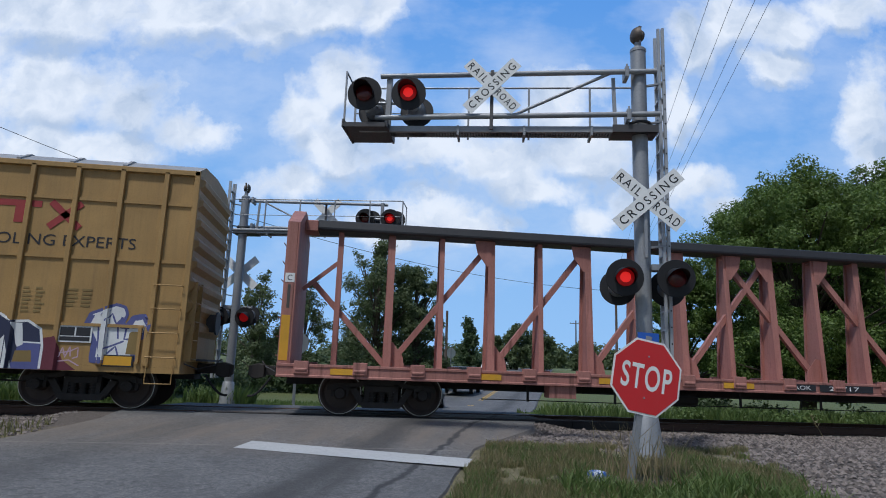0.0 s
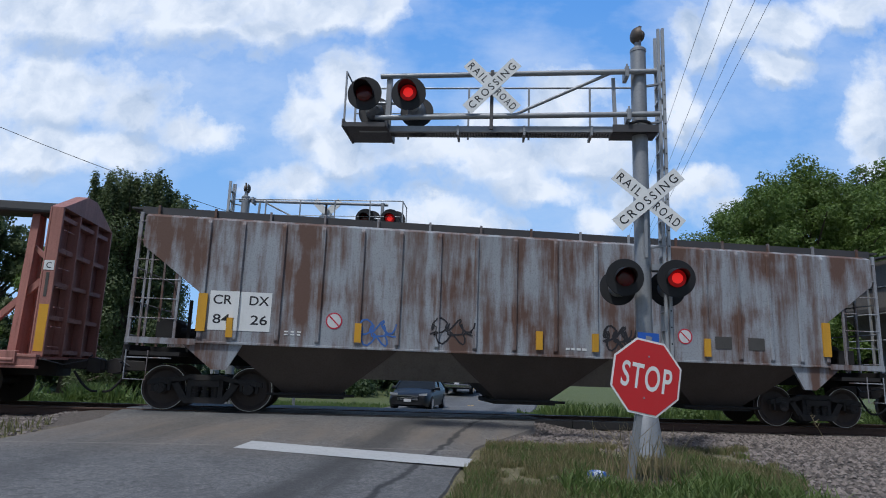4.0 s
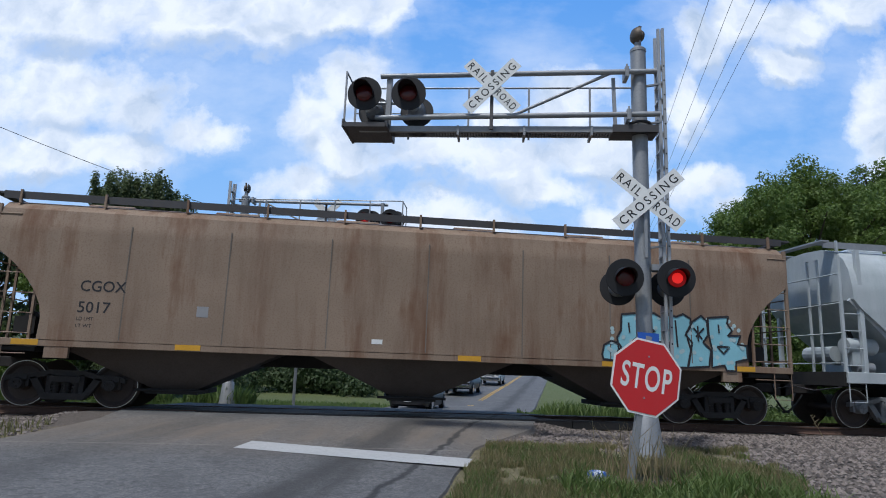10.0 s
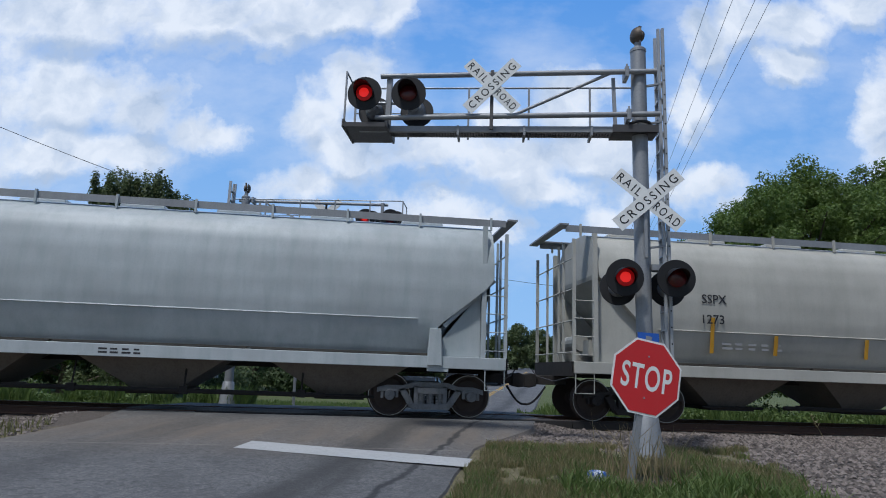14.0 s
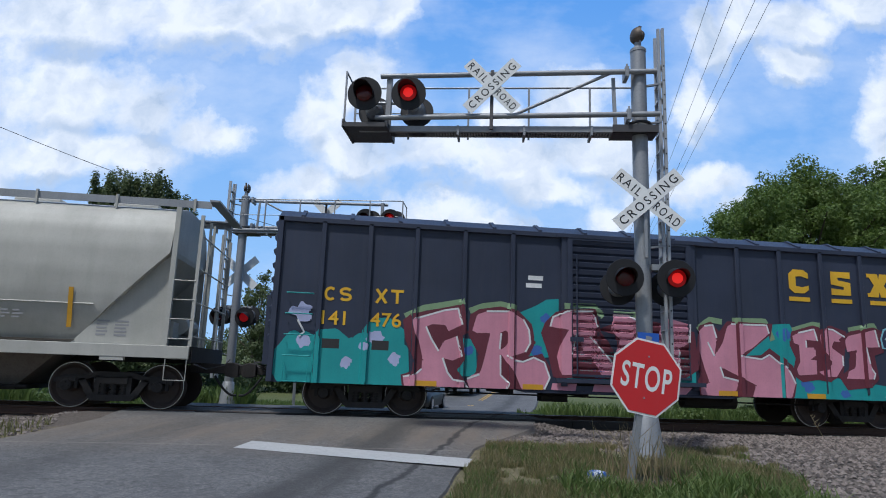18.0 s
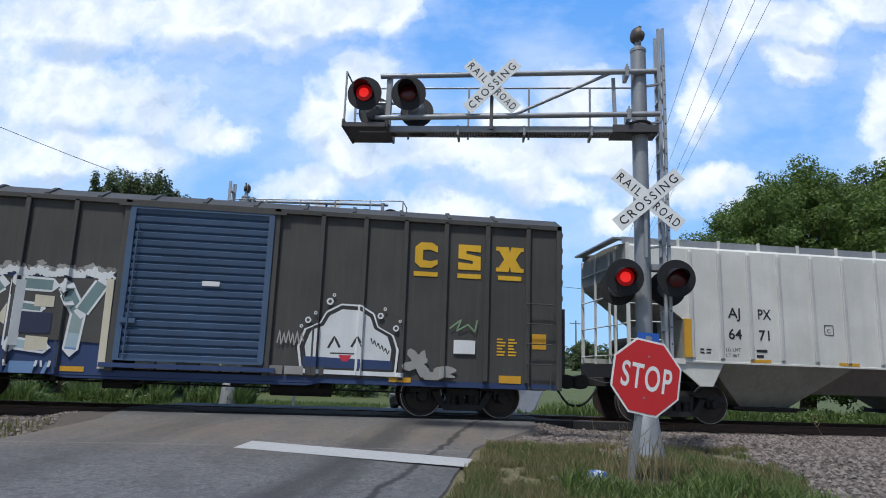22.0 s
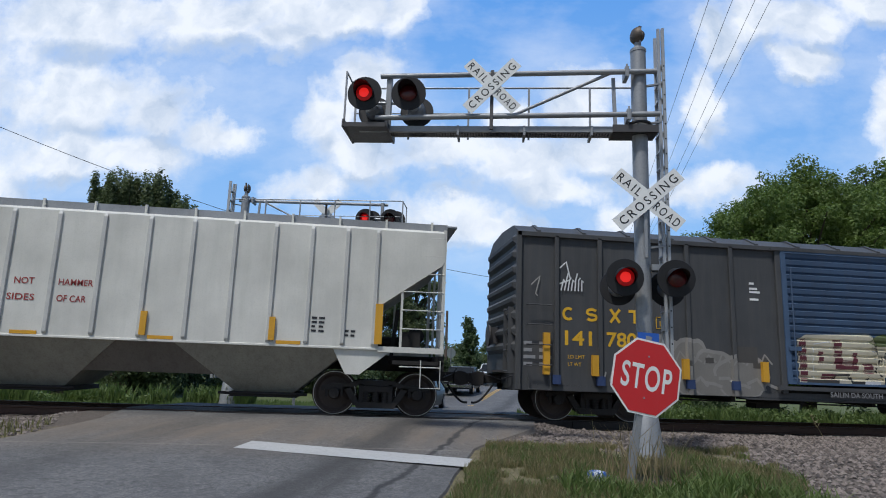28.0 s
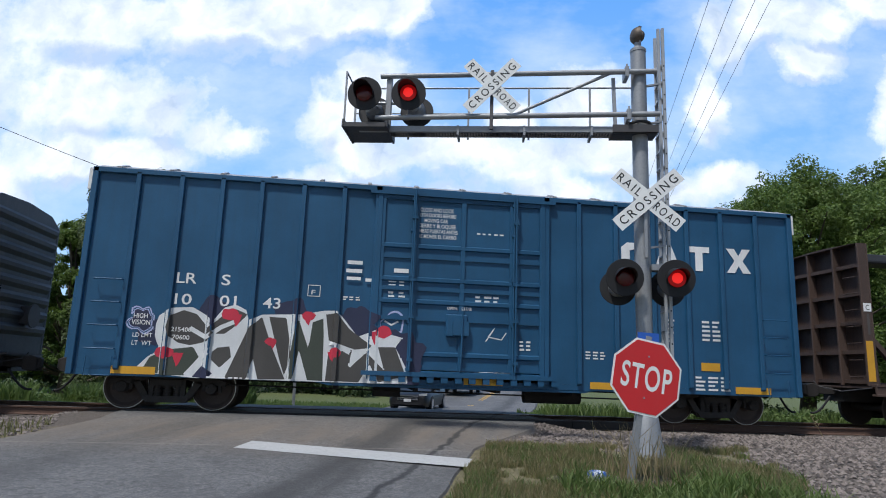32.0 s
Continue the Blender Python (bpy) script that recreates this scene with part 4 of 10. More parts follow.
def rib_relief(x0, x1, z0, z1):
    """How far the ribs of a corrugated door stand out at a place on it."""
    n = int((z1 - z0) / 0.165)
    h = (z1 - z0) / n

    def at(x, z):
        if not (x0 + 0.1 < x < x1 - 0.1 and z0 < z < z1):
            return 0.0
        p = (z - z0) % h / h
        return 0.045 * p / 0.2 if p < 0.2 else 0.045 + 0.015 * (p - 0.2) / 0.55 if p < 0.75 else 0.06 * (0.9 - p) / 0.15 if p < 0.9 else 0.0
    return at


def boxcar_depth(posts):
    """Depth of painted shapes along a boxcar's side with a ribbed door in the middle."""
    def at(x):
        if -1.32 < x < 1.40:
            return -1.522
        if -1.56 < x < 1.64:
            return -1.602
        return -1.572 if any(abs(x - p) < 0.055 for p in posts) else -1.497
    return at


class Spray:
    """Painted letter-like shapes made of broad strokes that lie on a side wall, each stroke on top of those before it."""

    def __init__(self, at):
        self.at, self.layers, self.count, self.zmin, self.relief, self.warp = at, {}, 0, -9.0, None, lambda x: x

    def on_door(self, x):
        return -1.5 < x < 1.6

    def over(self):
        self.count += 1
        return 0.002 + self.count * 0.00015

    def stroke(self, pts, w, mat, taper=1.0):
        g, lift = self.layers.setdefault(mat, G()), self.over()
        pts = [(self.warp(x), z) for x, z in pts]
        dense = []
        for (x0, z0), (x1, z1) in zip(pts, pts[1:]):
            n = max(1, int(math.hypot(x1 - x0, z1 - z0) / 0.06))
            dense += [(x0 + (x1 - x0) * i / n, z0 + (z1 - z0) * i / n) for i in range(n)]
        dense.append(pts[-1])
        v = []
        for i, (x, z) in enumerate(dense):
            a, b = dense[max(0, i - 1)], dense[min(len(dense) - 1, i + 1)]
            d = Vector((b[0] - a[0], b[1] - a[1]))
            d = d.normalized() if d.length > 1e-6 else Vector((1, 0))
            ww = w / 2 * (1 + (taper - 1) * i / max(1, len(dense) - 1))
            for s in (-1, 0, 1):
                px, pz = x - d.y * ww * s, max(self.zmin, z + d.x * ww * s)
                v.append((px, self.at(px) - lift - i * 0.00001 - (self.relief(px, pz) if self.relief else 0.0), pz))
        f = [(3 * i + k, 3 * i + k + 1, 3 * i + k + 4, 3 * i + k + 3) for i in range(len(dense) - 1) for k in (0, 1)]
        g.add(v, f)

    def blob(self, x, z, rx, rz, mat, rough=0.15, seed=0, n=28):
        out = []
        for i in range(n):
            a = 2 * math.pi * i / n
            k = 1 + rough * noise.noise((math.cos(a) * 1.7 + seed, math.sin(a) * 1.7, seed * 3.1)) * 2
            out.append((x + rx * k * math.cos(a), z + rz * k * math.sin(a)))
        self.fill(out, mat)

    def slab(self, poly, mat):
        """A filled convex outline, cut into narrow upright strips so that it follows posts."""
        g, lift = self.layers.setdefault(mat, G()), self.over()
        x0, x1 = min(p[0] for p in poly), max(p[0] for p in poly)
        n = max(2, int((x1 - x0) / 0.05))
        v = []
        for i in range(n + 1):
            x = x0 + (x1 - x0) * (i + (1e-4 if i == 0 else -1e-4 if i == n else 0)) / n
            zs = []
            for (ax, az), (bx, bz) in zip(poly, poly[1:] + poly[:1]):
                if (ax - x) * (bx - x) <= 0 and ax != bx:
                    zs.append(az + (bz - az) * (x - ax) / (bx - ax))
            v += [(x, self.at(x) - lift, min(zs)), (x, self.at(x) - lift, max(zs))]
        g.add(v, [(2 * i, 2 * i + 2, 2 * i + 3, 2 * i + 1) for i in range(n)])

    def fill(self, poly, mat):
        """A filled outline of any shape, cut into narrow upright strips."""
        poly = [(self.warp(x), z) for x, z in poly]
        g, lift = self.layers.setdefault(mat, G()), self.over()
        x0, x1 = min(p[0] for p in poly), max(p[0] for p in poly)
        n = min(120, max(5, int((x1 - x0) / 0.03)))

        def cuts(x):
            return sorted(max(self.zmin, az + (bz - az) * (x - ax) / (bx - ax)) for (ax, az), (bx, bz) in zip(poly, poly[1:] + poly[:1]) if (ax <= x) != (bx <= x))
        for i in range(n):
            xa, xb = x0 + (x1 - x0) * i / n, x0 + (x1 - x0) * (i + 1) / n
            a, b = cuts(xa + 1e-4), cuts(xb - 1e-4)
            if len(a) != len(b):
                a = b = cuts((xa + xb) / 2)
            for k in range(0, len(a) - 1, 2):
                rows = max(1, int((a[k + 1] - a[k]) / 0.02)) if self.relief and self.relief(xa, (a[k] + a[k + 1]) / 2) is not None and self.on_door(xa) else 1
                v = []
                for r in range(rows + 1):
                    for xx, lo, hi in ((xa, a[k], a[k + 1]), (xb, b[k], b[k + 1])):
                        z = lo + (hi - lo) * r / rows
                        v.append((xx, self.at(xx) - lift - (self.relief(xx, z) if self.relief else 0.0), z))
                g.add(v, [(2 * r, 2 * r + 1, 2 * r + 3, 2 * r + 2) for r in range(rows)])

    def letters(self, shapes, x, z, w, h, gap, thick, fill, edge, rim=0.12, slant=0.0):
        """A row of rounded strokes, each shape given on a unit square: all edges first, then the fillings."""
        for wide, mat in ((thick + rim, edge), (thick, fill)):
            x_now = x
            for sh in shapes:
                for line in sh:
                    pts = [(x_now + px * w + pz * slant, z + pz * h) for px, pz in line]
                    self.stroke(pts, wide, mat)
                    for p in pts:
                        self.blob(p[0], p[1], wide * 0.5, wide * 0.5, mat, 0.0, n=12)
                x_now += w + gap
        return x_now

    def graded(self, pts, w, edge, bands, rim=0.1):
        """A broad outlined stroke whose filling changes colour from band to band: bands of (lowest z, colour), top first."""
        self.stroke(pts, w + rim, edge)
        for p in (pts[0], pts[-1]):
            self.blob(p[0], p[1], (w + rim) * 0.5, (w + rim) * 0.5, edge, 0.0, n=4)
        run, last = [], None
        for (x0, z0), (x1, z1) in zip(pts, pts[1:]):
            n = max(2, int(math.hypot(x1 - x0, z1 - z0) / 0.04))
            for i in range(n + 1):
                x, z = x0 + (x1 - x0) * i / n, z0 + (z1 - z0) * i / n
                mat = next((m for low, m in bands if z >= low), bands[-1][1])
                if mat != last and run:
                    run.append((x, z))
                    if len(run) > 1:
                        self.stroke(run, w, last)
                    run = []
                run.append((x, z))
                last = mat
        if len(run) > 1:
            self.stroke(run, w, last)

    def finish(self, car, label):
        for mat, g in self.layers.items():
            tagged(part("graffiti", g.mesh("graffiti", M[mat]), None, car, label), kind="stuff")




def boxcar(name, u, label, half, zb, ze, posts, mat, roof_mat, door, end_n=9, hw=1.57, trucks=None, blue=(), sill_mat=None, end_peak=0.28, end_mat=None, gear="dark"):
    """A boxcar with outside posts; door: (x0, x1, z0, z1, style, material)."""
    c = new_car(name, u, label)
    end_mat = end_mat or mat
    dx0, dx1, dz0, dz1, style, dmat = door
    for s in (-1, 1):
        y = s * (hw - 0.075)
        for xa, xb, za in ((-half, dx0, zb + 0.12), (dx1, half, zb + 0.12), (dx0, dx1, dz1)):
            part("side_sheet", G().box(xa, xb, min(y, y - s * 0.03), max(y, y - s * 0.03), za, ze), mat, c)
        ya, yb = sorted((s * hw, s * (hw - 0.1)))
        part("top_chord", G().box(-half, half, ya, yb, ze - 0.11, ze), mat, c, bevel=0.01)
        part("side_sill", G().box(-half, half, *sorted((s * (hw - 0.074), s * (hw - 0.13))), zb, zb + 0.118), sill_mat or mat, c)
        g = G().prism([(dx0 - 1.2, zb - 0.002), (dx0 - 0.9, zb - 0.06), (dx1 + 0.9, zb - 0.06), (dx1 + 1.2, zb - 0.002)], *sorted((s * (hw - 0.08), s * (hw - 0.13))))
        part("door_sill", g, sill_mat or mat, c, bevel=0.01)
        for p in posts:
            part("side_post", G().prism_x([(s * (hw - 0.08), zb + 0.1), (s * hw, zb + 0.14), (s * hw, ze - 0.06), (s * (hw - 0.08), ze)], p - 0.05, p + 0.05), mat, c, bevel=0.01)
        for p in (-half + 0.05, half - 0.05):
            part("corner_post", G().box(p - 0.06, p + 0.06, ya, yb, zb, ze), mat, c, bevel=0.012)
        for p in (dx0 - 0.06, dx1 + 0.06):
            part("door_post", G().box(p - 0.07, p + 0.07, ya, yb, zb + 0.1, ze), mat, c, bevel=0.012)
        # door
        pieces = door_pieces(style, dx0, dx1, dz0, dz1, s, hw)
        d = part("door", pieces[0][1], dmat, c, "corrugated sliding door" if style == "ribbed" else "framed plug door")
        for name_of, g in pieces[1:]:
            part(name_of, g, dmat, d)
        g = G().box(dx0 - 0.25, dx1 + 0.25, *sorted((s * (hw - 0.02), s * (hw + 0.05))), dz0 - 0.14, dz0 - 0.05)
        part("door_track", g, sill_mat or mat, c)
        part("door_track", G().box(dx0 - 0.25, dx1 + 0.25, *sorted((s * (hw - 0.02), s * (hw + 0.04))), dz1 + 0.0, dz1 + 0.07), mat, c)
        if style == "ribbed":
            part("lock_rod", G().tube((dx0 + 0.2, s * (hw + 0.06), dz0 + 0.05), (dx0 + 0.2, s * (hw + 0.06), dz1 - 0.4), 0.016), dmat, d)
            part("lock_handle", G().box(dx0 + 0.05, dx0 + 0.35, *sorted((s * hw, s * (hw + 0.06))), dz0 + 0.75, dz0 + 0.85), dmat, d)
        else:
            for x in np.linspace(dx0 + 0.75, dx1 - 0.65, 2):
                part("lock_rod", G().tube((x, s * (hw + 0.09), dz0 + 0.02), (x, s * (hw + 0.09), dz1 + 0.12), 0.022), dmat, d)
                for z in (dz0 + 0.2, dz0 + 1.1, dz0 + 1.9, dz1 - 0.5):
                    part("rod_keeper", G().box(x - 0.06, x + 0.06, *sorted((s * hw, s * (hw + 0.11))), z - 0.03, z + 0.03), dmat, d)
            part("lock_handle", G().tube((dx0 + 1.85, s * (hw + 0.1), dz0 + 0.3), (dx0 + 1.85, s * (hw + 0.1), dz0 + 1.2), 0.02), dmat, d)
            part("latch_box", G().box(dx0 + 1.65, dx0 + 2.0, *sorted((s * hw, s * (hw + 0.09))), dz0 + 0.75, dz0 + 1.05), dmat, d)
    # roof with seams
    prof = [(-hw + 0.02, ze), (-hw * 0.72, ze + end_peak * 0.75), (0, ze + end_peak), (hw * 0.72, ze + end_peak * 0.75), (hw - 0.02, ze)]
    g = G().prism_x(prof, -half + 0.01, half - 0.01)
    part("roof", g, roof_mat, c)
    lip = [(a, b - 0.02) for a, b in prof] + [(a * 1.004, b + 0.035) for a, b in reversed(prof)]
    seam = G().prism_x(lip, -0.04, 0.04).mesh("roof_seam", roof_mat)
    for i in range(int(half * 2 / 1.05)):
        part("roof_seam", seam, None, c, m=pose(-half + 0.5 + i * 1.05, 0, 0))
    for s in (-1, 1):
        corrugated_end(c, s * half, s, zb, ze, hw - 0.03, end_mat, end_n, zb + 0.75, end_peak)
        end_ladder(c, s * half, s, end_mat, 1.05, 2.4 + 0.2 * (ze > 4.6))
    g = G().box(-half + 0.2, half - 0.2, -1.35, 1.35, zb + 0.1, zb + 0.2).box(-half, half, -0.3, 0.3, 0.62, zb + 0.1)
    for x in (-2.6, -0.9, 0.9, 2.6):
        g.box(x - 0.05, x + 0.05, -1.3, 1.3, zb - 0.12, zb + 0.1)
    g.tube((1.6, -0.75, 0.52), (2.9, -0.75, 0.52), 0.17, n=14).box(-1.8, -1.2, -0.9, -0.5, 0.4, 0.75)
    g.tube((-half + 3, -0.9, 0.55), (half - 3, -0.9, 0.5), 0.018)
    part("underframe", g, M["under"], c)
    running_gear(c, trucks or (-half + 2.0, half - 2.0), half, gear, blue)
    return c


def door_pieces(style, x0, x1, z0, z1, s, hw):
    """The sheet of a side door, then its edge posts and rails: (name, mesh)."""
    if style == "ribbed":
        n = int((z1 - z0) / 0.165)
        h = (z1 - z0) / n
        prof = []
        for i in range(n):
            a = z0 + i * h
            prof += [(a, 0.0), (a + h * 0.2, 0.045), (a + h * 0.75, 0.06), (a + h * 0.9, 0.0)]
        prof.append((z1, 0.0))
        m = len(prof)
        v = [(x, s * (hw - 0.05 + d), z) for x in (x0 + 0.1, x1 - 0.1) for z, d in prof]
        out = [("door", G().add(v, [(i, i + 1, m + i + 1, m + i) for i in range(m - 1)]))]
        for p in (x0 + 0.05, x1 - 0.05):
            out.append(("door_stile", G().box(p - 0.06, p + 0.06, *sorted((s * (hw - 0.06), s * (hw + 0.03))), z0 + 0.052, z1 - 0.052)))
        for z in (z0, z1 - 0.05):
            out.append(("door_rail", G().box(x0, x1, *sorted((s * (hw - 0.06), s * (hw + 0.03))), z, z + 0.05)))
        return out
    out = [("door", G().box(x0, x1, *sorted((s * (hw - 0.09), s * (hw - 0.04))), z0, z1))]
    for p in (x0 + 0.05, x0 + (x1 - x0) * 0.22, x0 + (x1 - x0) * 0.5, x0 + (x1 - x0) * 0.8, x1 - 0.05):
        out.append(("door_stile", G().box(p - 0.05, p + 0.05, *sorted((s * (hw - 0.05), s * hw)), z0, z1)))
    for z in (z0 + 0.05, z0 + 1.08, z0 + 1.72, z0 + 2.42, z1 - 0.05):
        out.append(("door_rail", G().box(x0, x1, *sorted((s * (hw - 0.05), s * (hw - 0.005))), z - 0.045, z + 0.045)))
    return out


def profile_side(kind):
    """Half cross-section of a hopper body, from the roof's middle to the bottom edge: (y, z)."""
    if kind == "flat":
        return [(0.0, 4.14), (0.9, 4.11), (1.42, 4.04), (1.54, 3.97), (1.54, 1.42)]
    if kind == "smooth":
        return [(0.0, 4.30), (0.8, 4.26), (1.30, 4.13), (1.50, 3.97), (1.56, 3.6), (1.57, 2.6), (1.57, 1.32)]
    pts = [(0.0, 4.38), (0.6, 4.35), (1.05, 4.22), (1.33, 4.0), (1.48, 3.7), (1.56, 3.3), (1.59, 2.8), (1.57, 2.35), (1.52, 2.02), (1.42, 1.72), (1.30, 1.45), (1.22, 1.30)]
    return pts


def hopper(name, u, label, half, kind, mat, ends, ribs=(), bays=3, rib_mat=None, gear="dark", trucks=None, blue=(), post_mat=None, roof_posts=9, frame_ends=False, walk_mat=None, hop_mat=None, sill=(1.2, 1.34), end_plate=()):
    """A covered hopper: body with sloping end sheets, bays below, running boards on the roof, open end frames."""
    c = new_car(name, u, label, "covered hopper")
    post_mat, rib_mat, hop_mat = post_mat or mat, rib_mat or mat, hop_mat or mat
    prof = profile_side(kind)
    xe, zslope = ends[0]

    def reach(z):
        """How far the body goes lengthways at a height; the end sheets slope inwards below."""
        if z >= zslope:
            return xe
        for (xa, za), (xb, zb) in zip(ends, ends[1:]):
            if z >= zb:
                return xb + (xa - xb) * (z - zb) / (za - zb)
        return ends[-1][0]
    full = [(-y, z) for y, z in prof[::-1]] + [(y, z) for y, z in prof[1:]]
    # fine rows so that the slope sheet cuts a straight line
    rows = []
    for (y0, z0), (y1, z1) in zip(full, full[1:]):
        n = max(1, int(abs(z1 - z0) / 0.09))
        rows += [(y0 + (y1 - y0) * i / n, z0 + (z1 - z0) * i / n) for i in range(n)]
    rows.append(full[-1])
    xs = 9
    v = []
    for y, z in rows:
        r = reach(z)
        v += [(-r + 2 * r * i / (xs - 1), y, z) for i in range(xs)]
    f = [(j * xs + i, j * xs + i + 1, (j + 1) * xs + i + 1, (j + 1) * xs + i) for j in range(len(rows) - 1) for i in range(xs - 1)]
    part("body", G().add(v, f), mat, c, smooth=True)
    for s in (0, xs - 1):
        g, m = G(), len(rows)
        half_m = m // 2
        vv = [v[j * xs + s] for j in range(m)]
        g.add(vv, [(j, m - 1 - j, m - 2 - j, j + 1) for j in range(half_m) if j + 1 < m - 2 - j + 1 and m - 2 - j > j])
        # except on round cars the darker bay colour paints in the end sheet's shade
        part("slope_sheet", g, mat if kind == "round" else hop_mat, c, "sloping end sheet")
    for s in (-1, 1):
        for x in ribs:
            z_low = 1.44
            while abs(x) > reach(z_low) and z_low < 3.6:
                z_low += 0.05
            g = G().prism_x([(s * 1.53, z_low), (s * 1.585, z_low + 0.05), (s * 1.585, 3.9), (s * 1.53, 3.98)], x - 0.045, x + 0.045)
            part("side_post", g, rib_mat, c, bevel=0.012)
    # sills and end frames
    z0, z1 = sill
    for s in (-1, 1):
        ya, yb = sorted((s * 1.57, s * 1.42))
        long = half - 0.05 if kind != "flat" else reach(1.4)
        part("side_sill", G().box(-long, long, ya, yb, z0, z1) if kind != "flat" else G().box(-long, long, *sorted((s * 1.555, s * 1.42)), 1.375, 1.425), post_mat, c, bevel=0.008)
        if kind == "flat":
            for e in (-1, 1):
                xa, xb = sorted((e * reach(1.4), e * (half - 0.02)))
                part("end_sill", G().box(xa, xb, *sorted((s * 1.55, s * 1.43)), 1.34, 1.46), post_mat, c)
                part("jack_plate", G().prism([(e * reach(1.4), 1.42), (e * (reach(1.4) + 0.25), 1.34), (e * (reach(1.4) - 0.35), 0.86), (e * (reach(1.4) - 0.65), 0.86), (e * (reach(1.4) - 0.95), 1.42)], *sorted((s * 1.5, s * 1.44))), post_mat, c)
        else:
            for e in (-1, 1):
                part("jack_plate", G().box(*sorted((e * (half - 1.3), e * (half - 1.75))), *sorted((s * 1.56, s * 1.46)), 0.98, z0 + 0.03), post_mat, c)
    for e in (-1, 1):
        for s in (-1, 1):
            y = s * 1.5
            g = G().beam((e * (half - 0.06), y, 1.3), (e * (half - 0.06), y, 4.05), 0.07, 0.06)
            part("corner_post", g, post_mat, c)
            g = G().beam((e * (half - 0.95), y, 1.3), (e * (half - 0.95), y, 3.0 if not frame_ends else 2.5), 0.05, 0.05)
            part("ladder_post", g, post_mat, c) if not frame_ends else None
            if frame_ends:
                part("corner_post", G().beam((e * (half - 0.55), y, 1.3), (e * (half - 0.55), y, 4.2), 0.10, 0.10), post_mat, c)
        for i in range(8 if not frame_ends else 5):
            z = 1.05 + i * 0.40
            part("grab_iron", G().tube((e * (half - 0.06), -1.53, z), (e * (half - (0.5 if i > 4 or frame_ends else 0.95)), -1.53, z), 0.013, n=6), post_mat, c)
        g = G().path([(e * (half - 0.08), -1.54, 1.2), (e * (half - 0.08), -1.54, 0.62), (e * (half - 0.5), -1.54, 0.62), (e * (half - 0.5), -1.54, 1.2)], 0.014, 6)
        part("stirrup_step", g, post_mat, c)
        g = G()
        for z in (1.5, 2.2, 2.9, 3.6):
            g.tube((e * (half - 0.02), -1.5, z), (e * (half - 0.02), 1.5, z), 0.016, n=6)
        for y in (-0.8, -0.45, 0.5):
            g.beam((e * (half - 0.04), y, 1.2), (e * (half - 0.04), y, 4.05), 0.05, 0.05)
        part("end_frame", g, post_mat, c)
        g = G().tube((e * (half - 0.55), -0.6, 1.75), (e * (half - 0.55), 0.4, 1.75), 0.19, n=14).box(*sorted((e * (half - 0.9), e * (half - 0.5))), -1.2, -0.8, 1.45, 1.8)
        g.tube((e * (half - 1.5), -0.4, 1.6), (e * (half - 0.6), -0.4, 1.6), 0.12, n=12)
        part("brake_gear", g, post_mat if frame_ends else M["under"], c)
        g = G().box(*sorted((e * (half - 0.02), e * (half - 1.1))), -1.5, 1.5, 1.1, 1.18).box(*sorted((e * (half + 0.0), e * (half - 0.12))), -1.5, 1.5, 0.98, 1.3)
        part("end_deck", g, M["under"], c)
        # sloping brackets under the slope sheet
        part("slope_brace", G().beam((e * (reach(2.0) + 0.3), -0.9, 1.2), (e * (reach(2.4) + 0.3), -0.9, 2.3), 0.06, 0.08), M["under"], c)
        if e in end_plate:
            for s in (-1, 1):
                part("end_plate", G().prism([(e * (reach(1.4) - 0.1), 1.3), (e * (half - 0.6), 1.3), (e * (half - 0.6), zslope), (e * (xe - 0.05), zslope)], *sorted((s * 1.40, s * 1.37))), post_mat, c)
    # bays
    span = reach(1.3) * 2 / bays
    for i in range(bays):
        xc = -reach(1.3) + span * (i + 0.5)
        g = G()
        a, b = (1.78, 0.62) if kind == "flat" else (span * 0.5, 0.45)
        top, low, wide = (1.38, 0.42, 1.5) if kind == "flat" else (1.36, 0.42, 1.42)
        v = [(xc - a, -wide, top), (xc + a, -wide, top), (xc + a, wide, top), (xc - a, wide, top), (xc - b, -0.72, low), (xc + b, -0.72, low), (xc + b, 0.72, low), (xc - b, 0.72, low)]
        g.add(v, [(0, 1, 5, 4), (1, 2, 6, 5), (2, 3, 7, 6), (3, 0, 4, 7), (7, 6, 5, 4)])
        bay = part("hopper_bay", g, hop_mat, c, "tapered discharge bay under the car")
        g = G().box(xc - b - 0.08, xc + b + 0.08, -0.95, 0.95, low - 0.1, low).tube((xc - b - 0.3, -0.95, low - 0.03), (xc + b + 0.3, -0.95, low - 0.03), 0.03)
        part("outlet_gate", g, M["under"], bay)
    part("centre_sill", G().box(-half + 0.1, half - 0.1, -0.2, 0.2, 0.95, 1.3), M["under"], c)
    if kind == "flat":
        long = reach(1.3) - span * 0.3
        for s in (-1, 1):
            part("valley_sheet", G().prism_x([(s * 1.44, 1.37), (s * 0.98, 0.76), (s * 0.94, 0.76), (s * 1.40, 1.37)], -long, long), M["bay_dusty"], c, "sloping sheet between the bays")
    # roof: running boards, hatches, posts
    zr = prof[2][1] + 0.10 if kind != "flat" else 4.07
    wm = walk_mat or M["steel_dark"]
    for s in (-1, 1):
        yb0 = s * (1.08 if kind == "round" else 1.32)
        prof_w = [(yb0 + s * 0.03, zr - 0.02), (yb0 + s * 0.03, zr + 0.14), (yb0, zr + 0.14), (yb0, zr + 0.13), (yb0 - s * 0.27, zr + 0.13), (yb0 - s * 0.27, zr + 0.10), (yb0 + s * 0.01, zr + 0.10), (yb0 + s * 0.01, zr - 0.02)]
        g = G().prism_x(prof_w, -half, half)
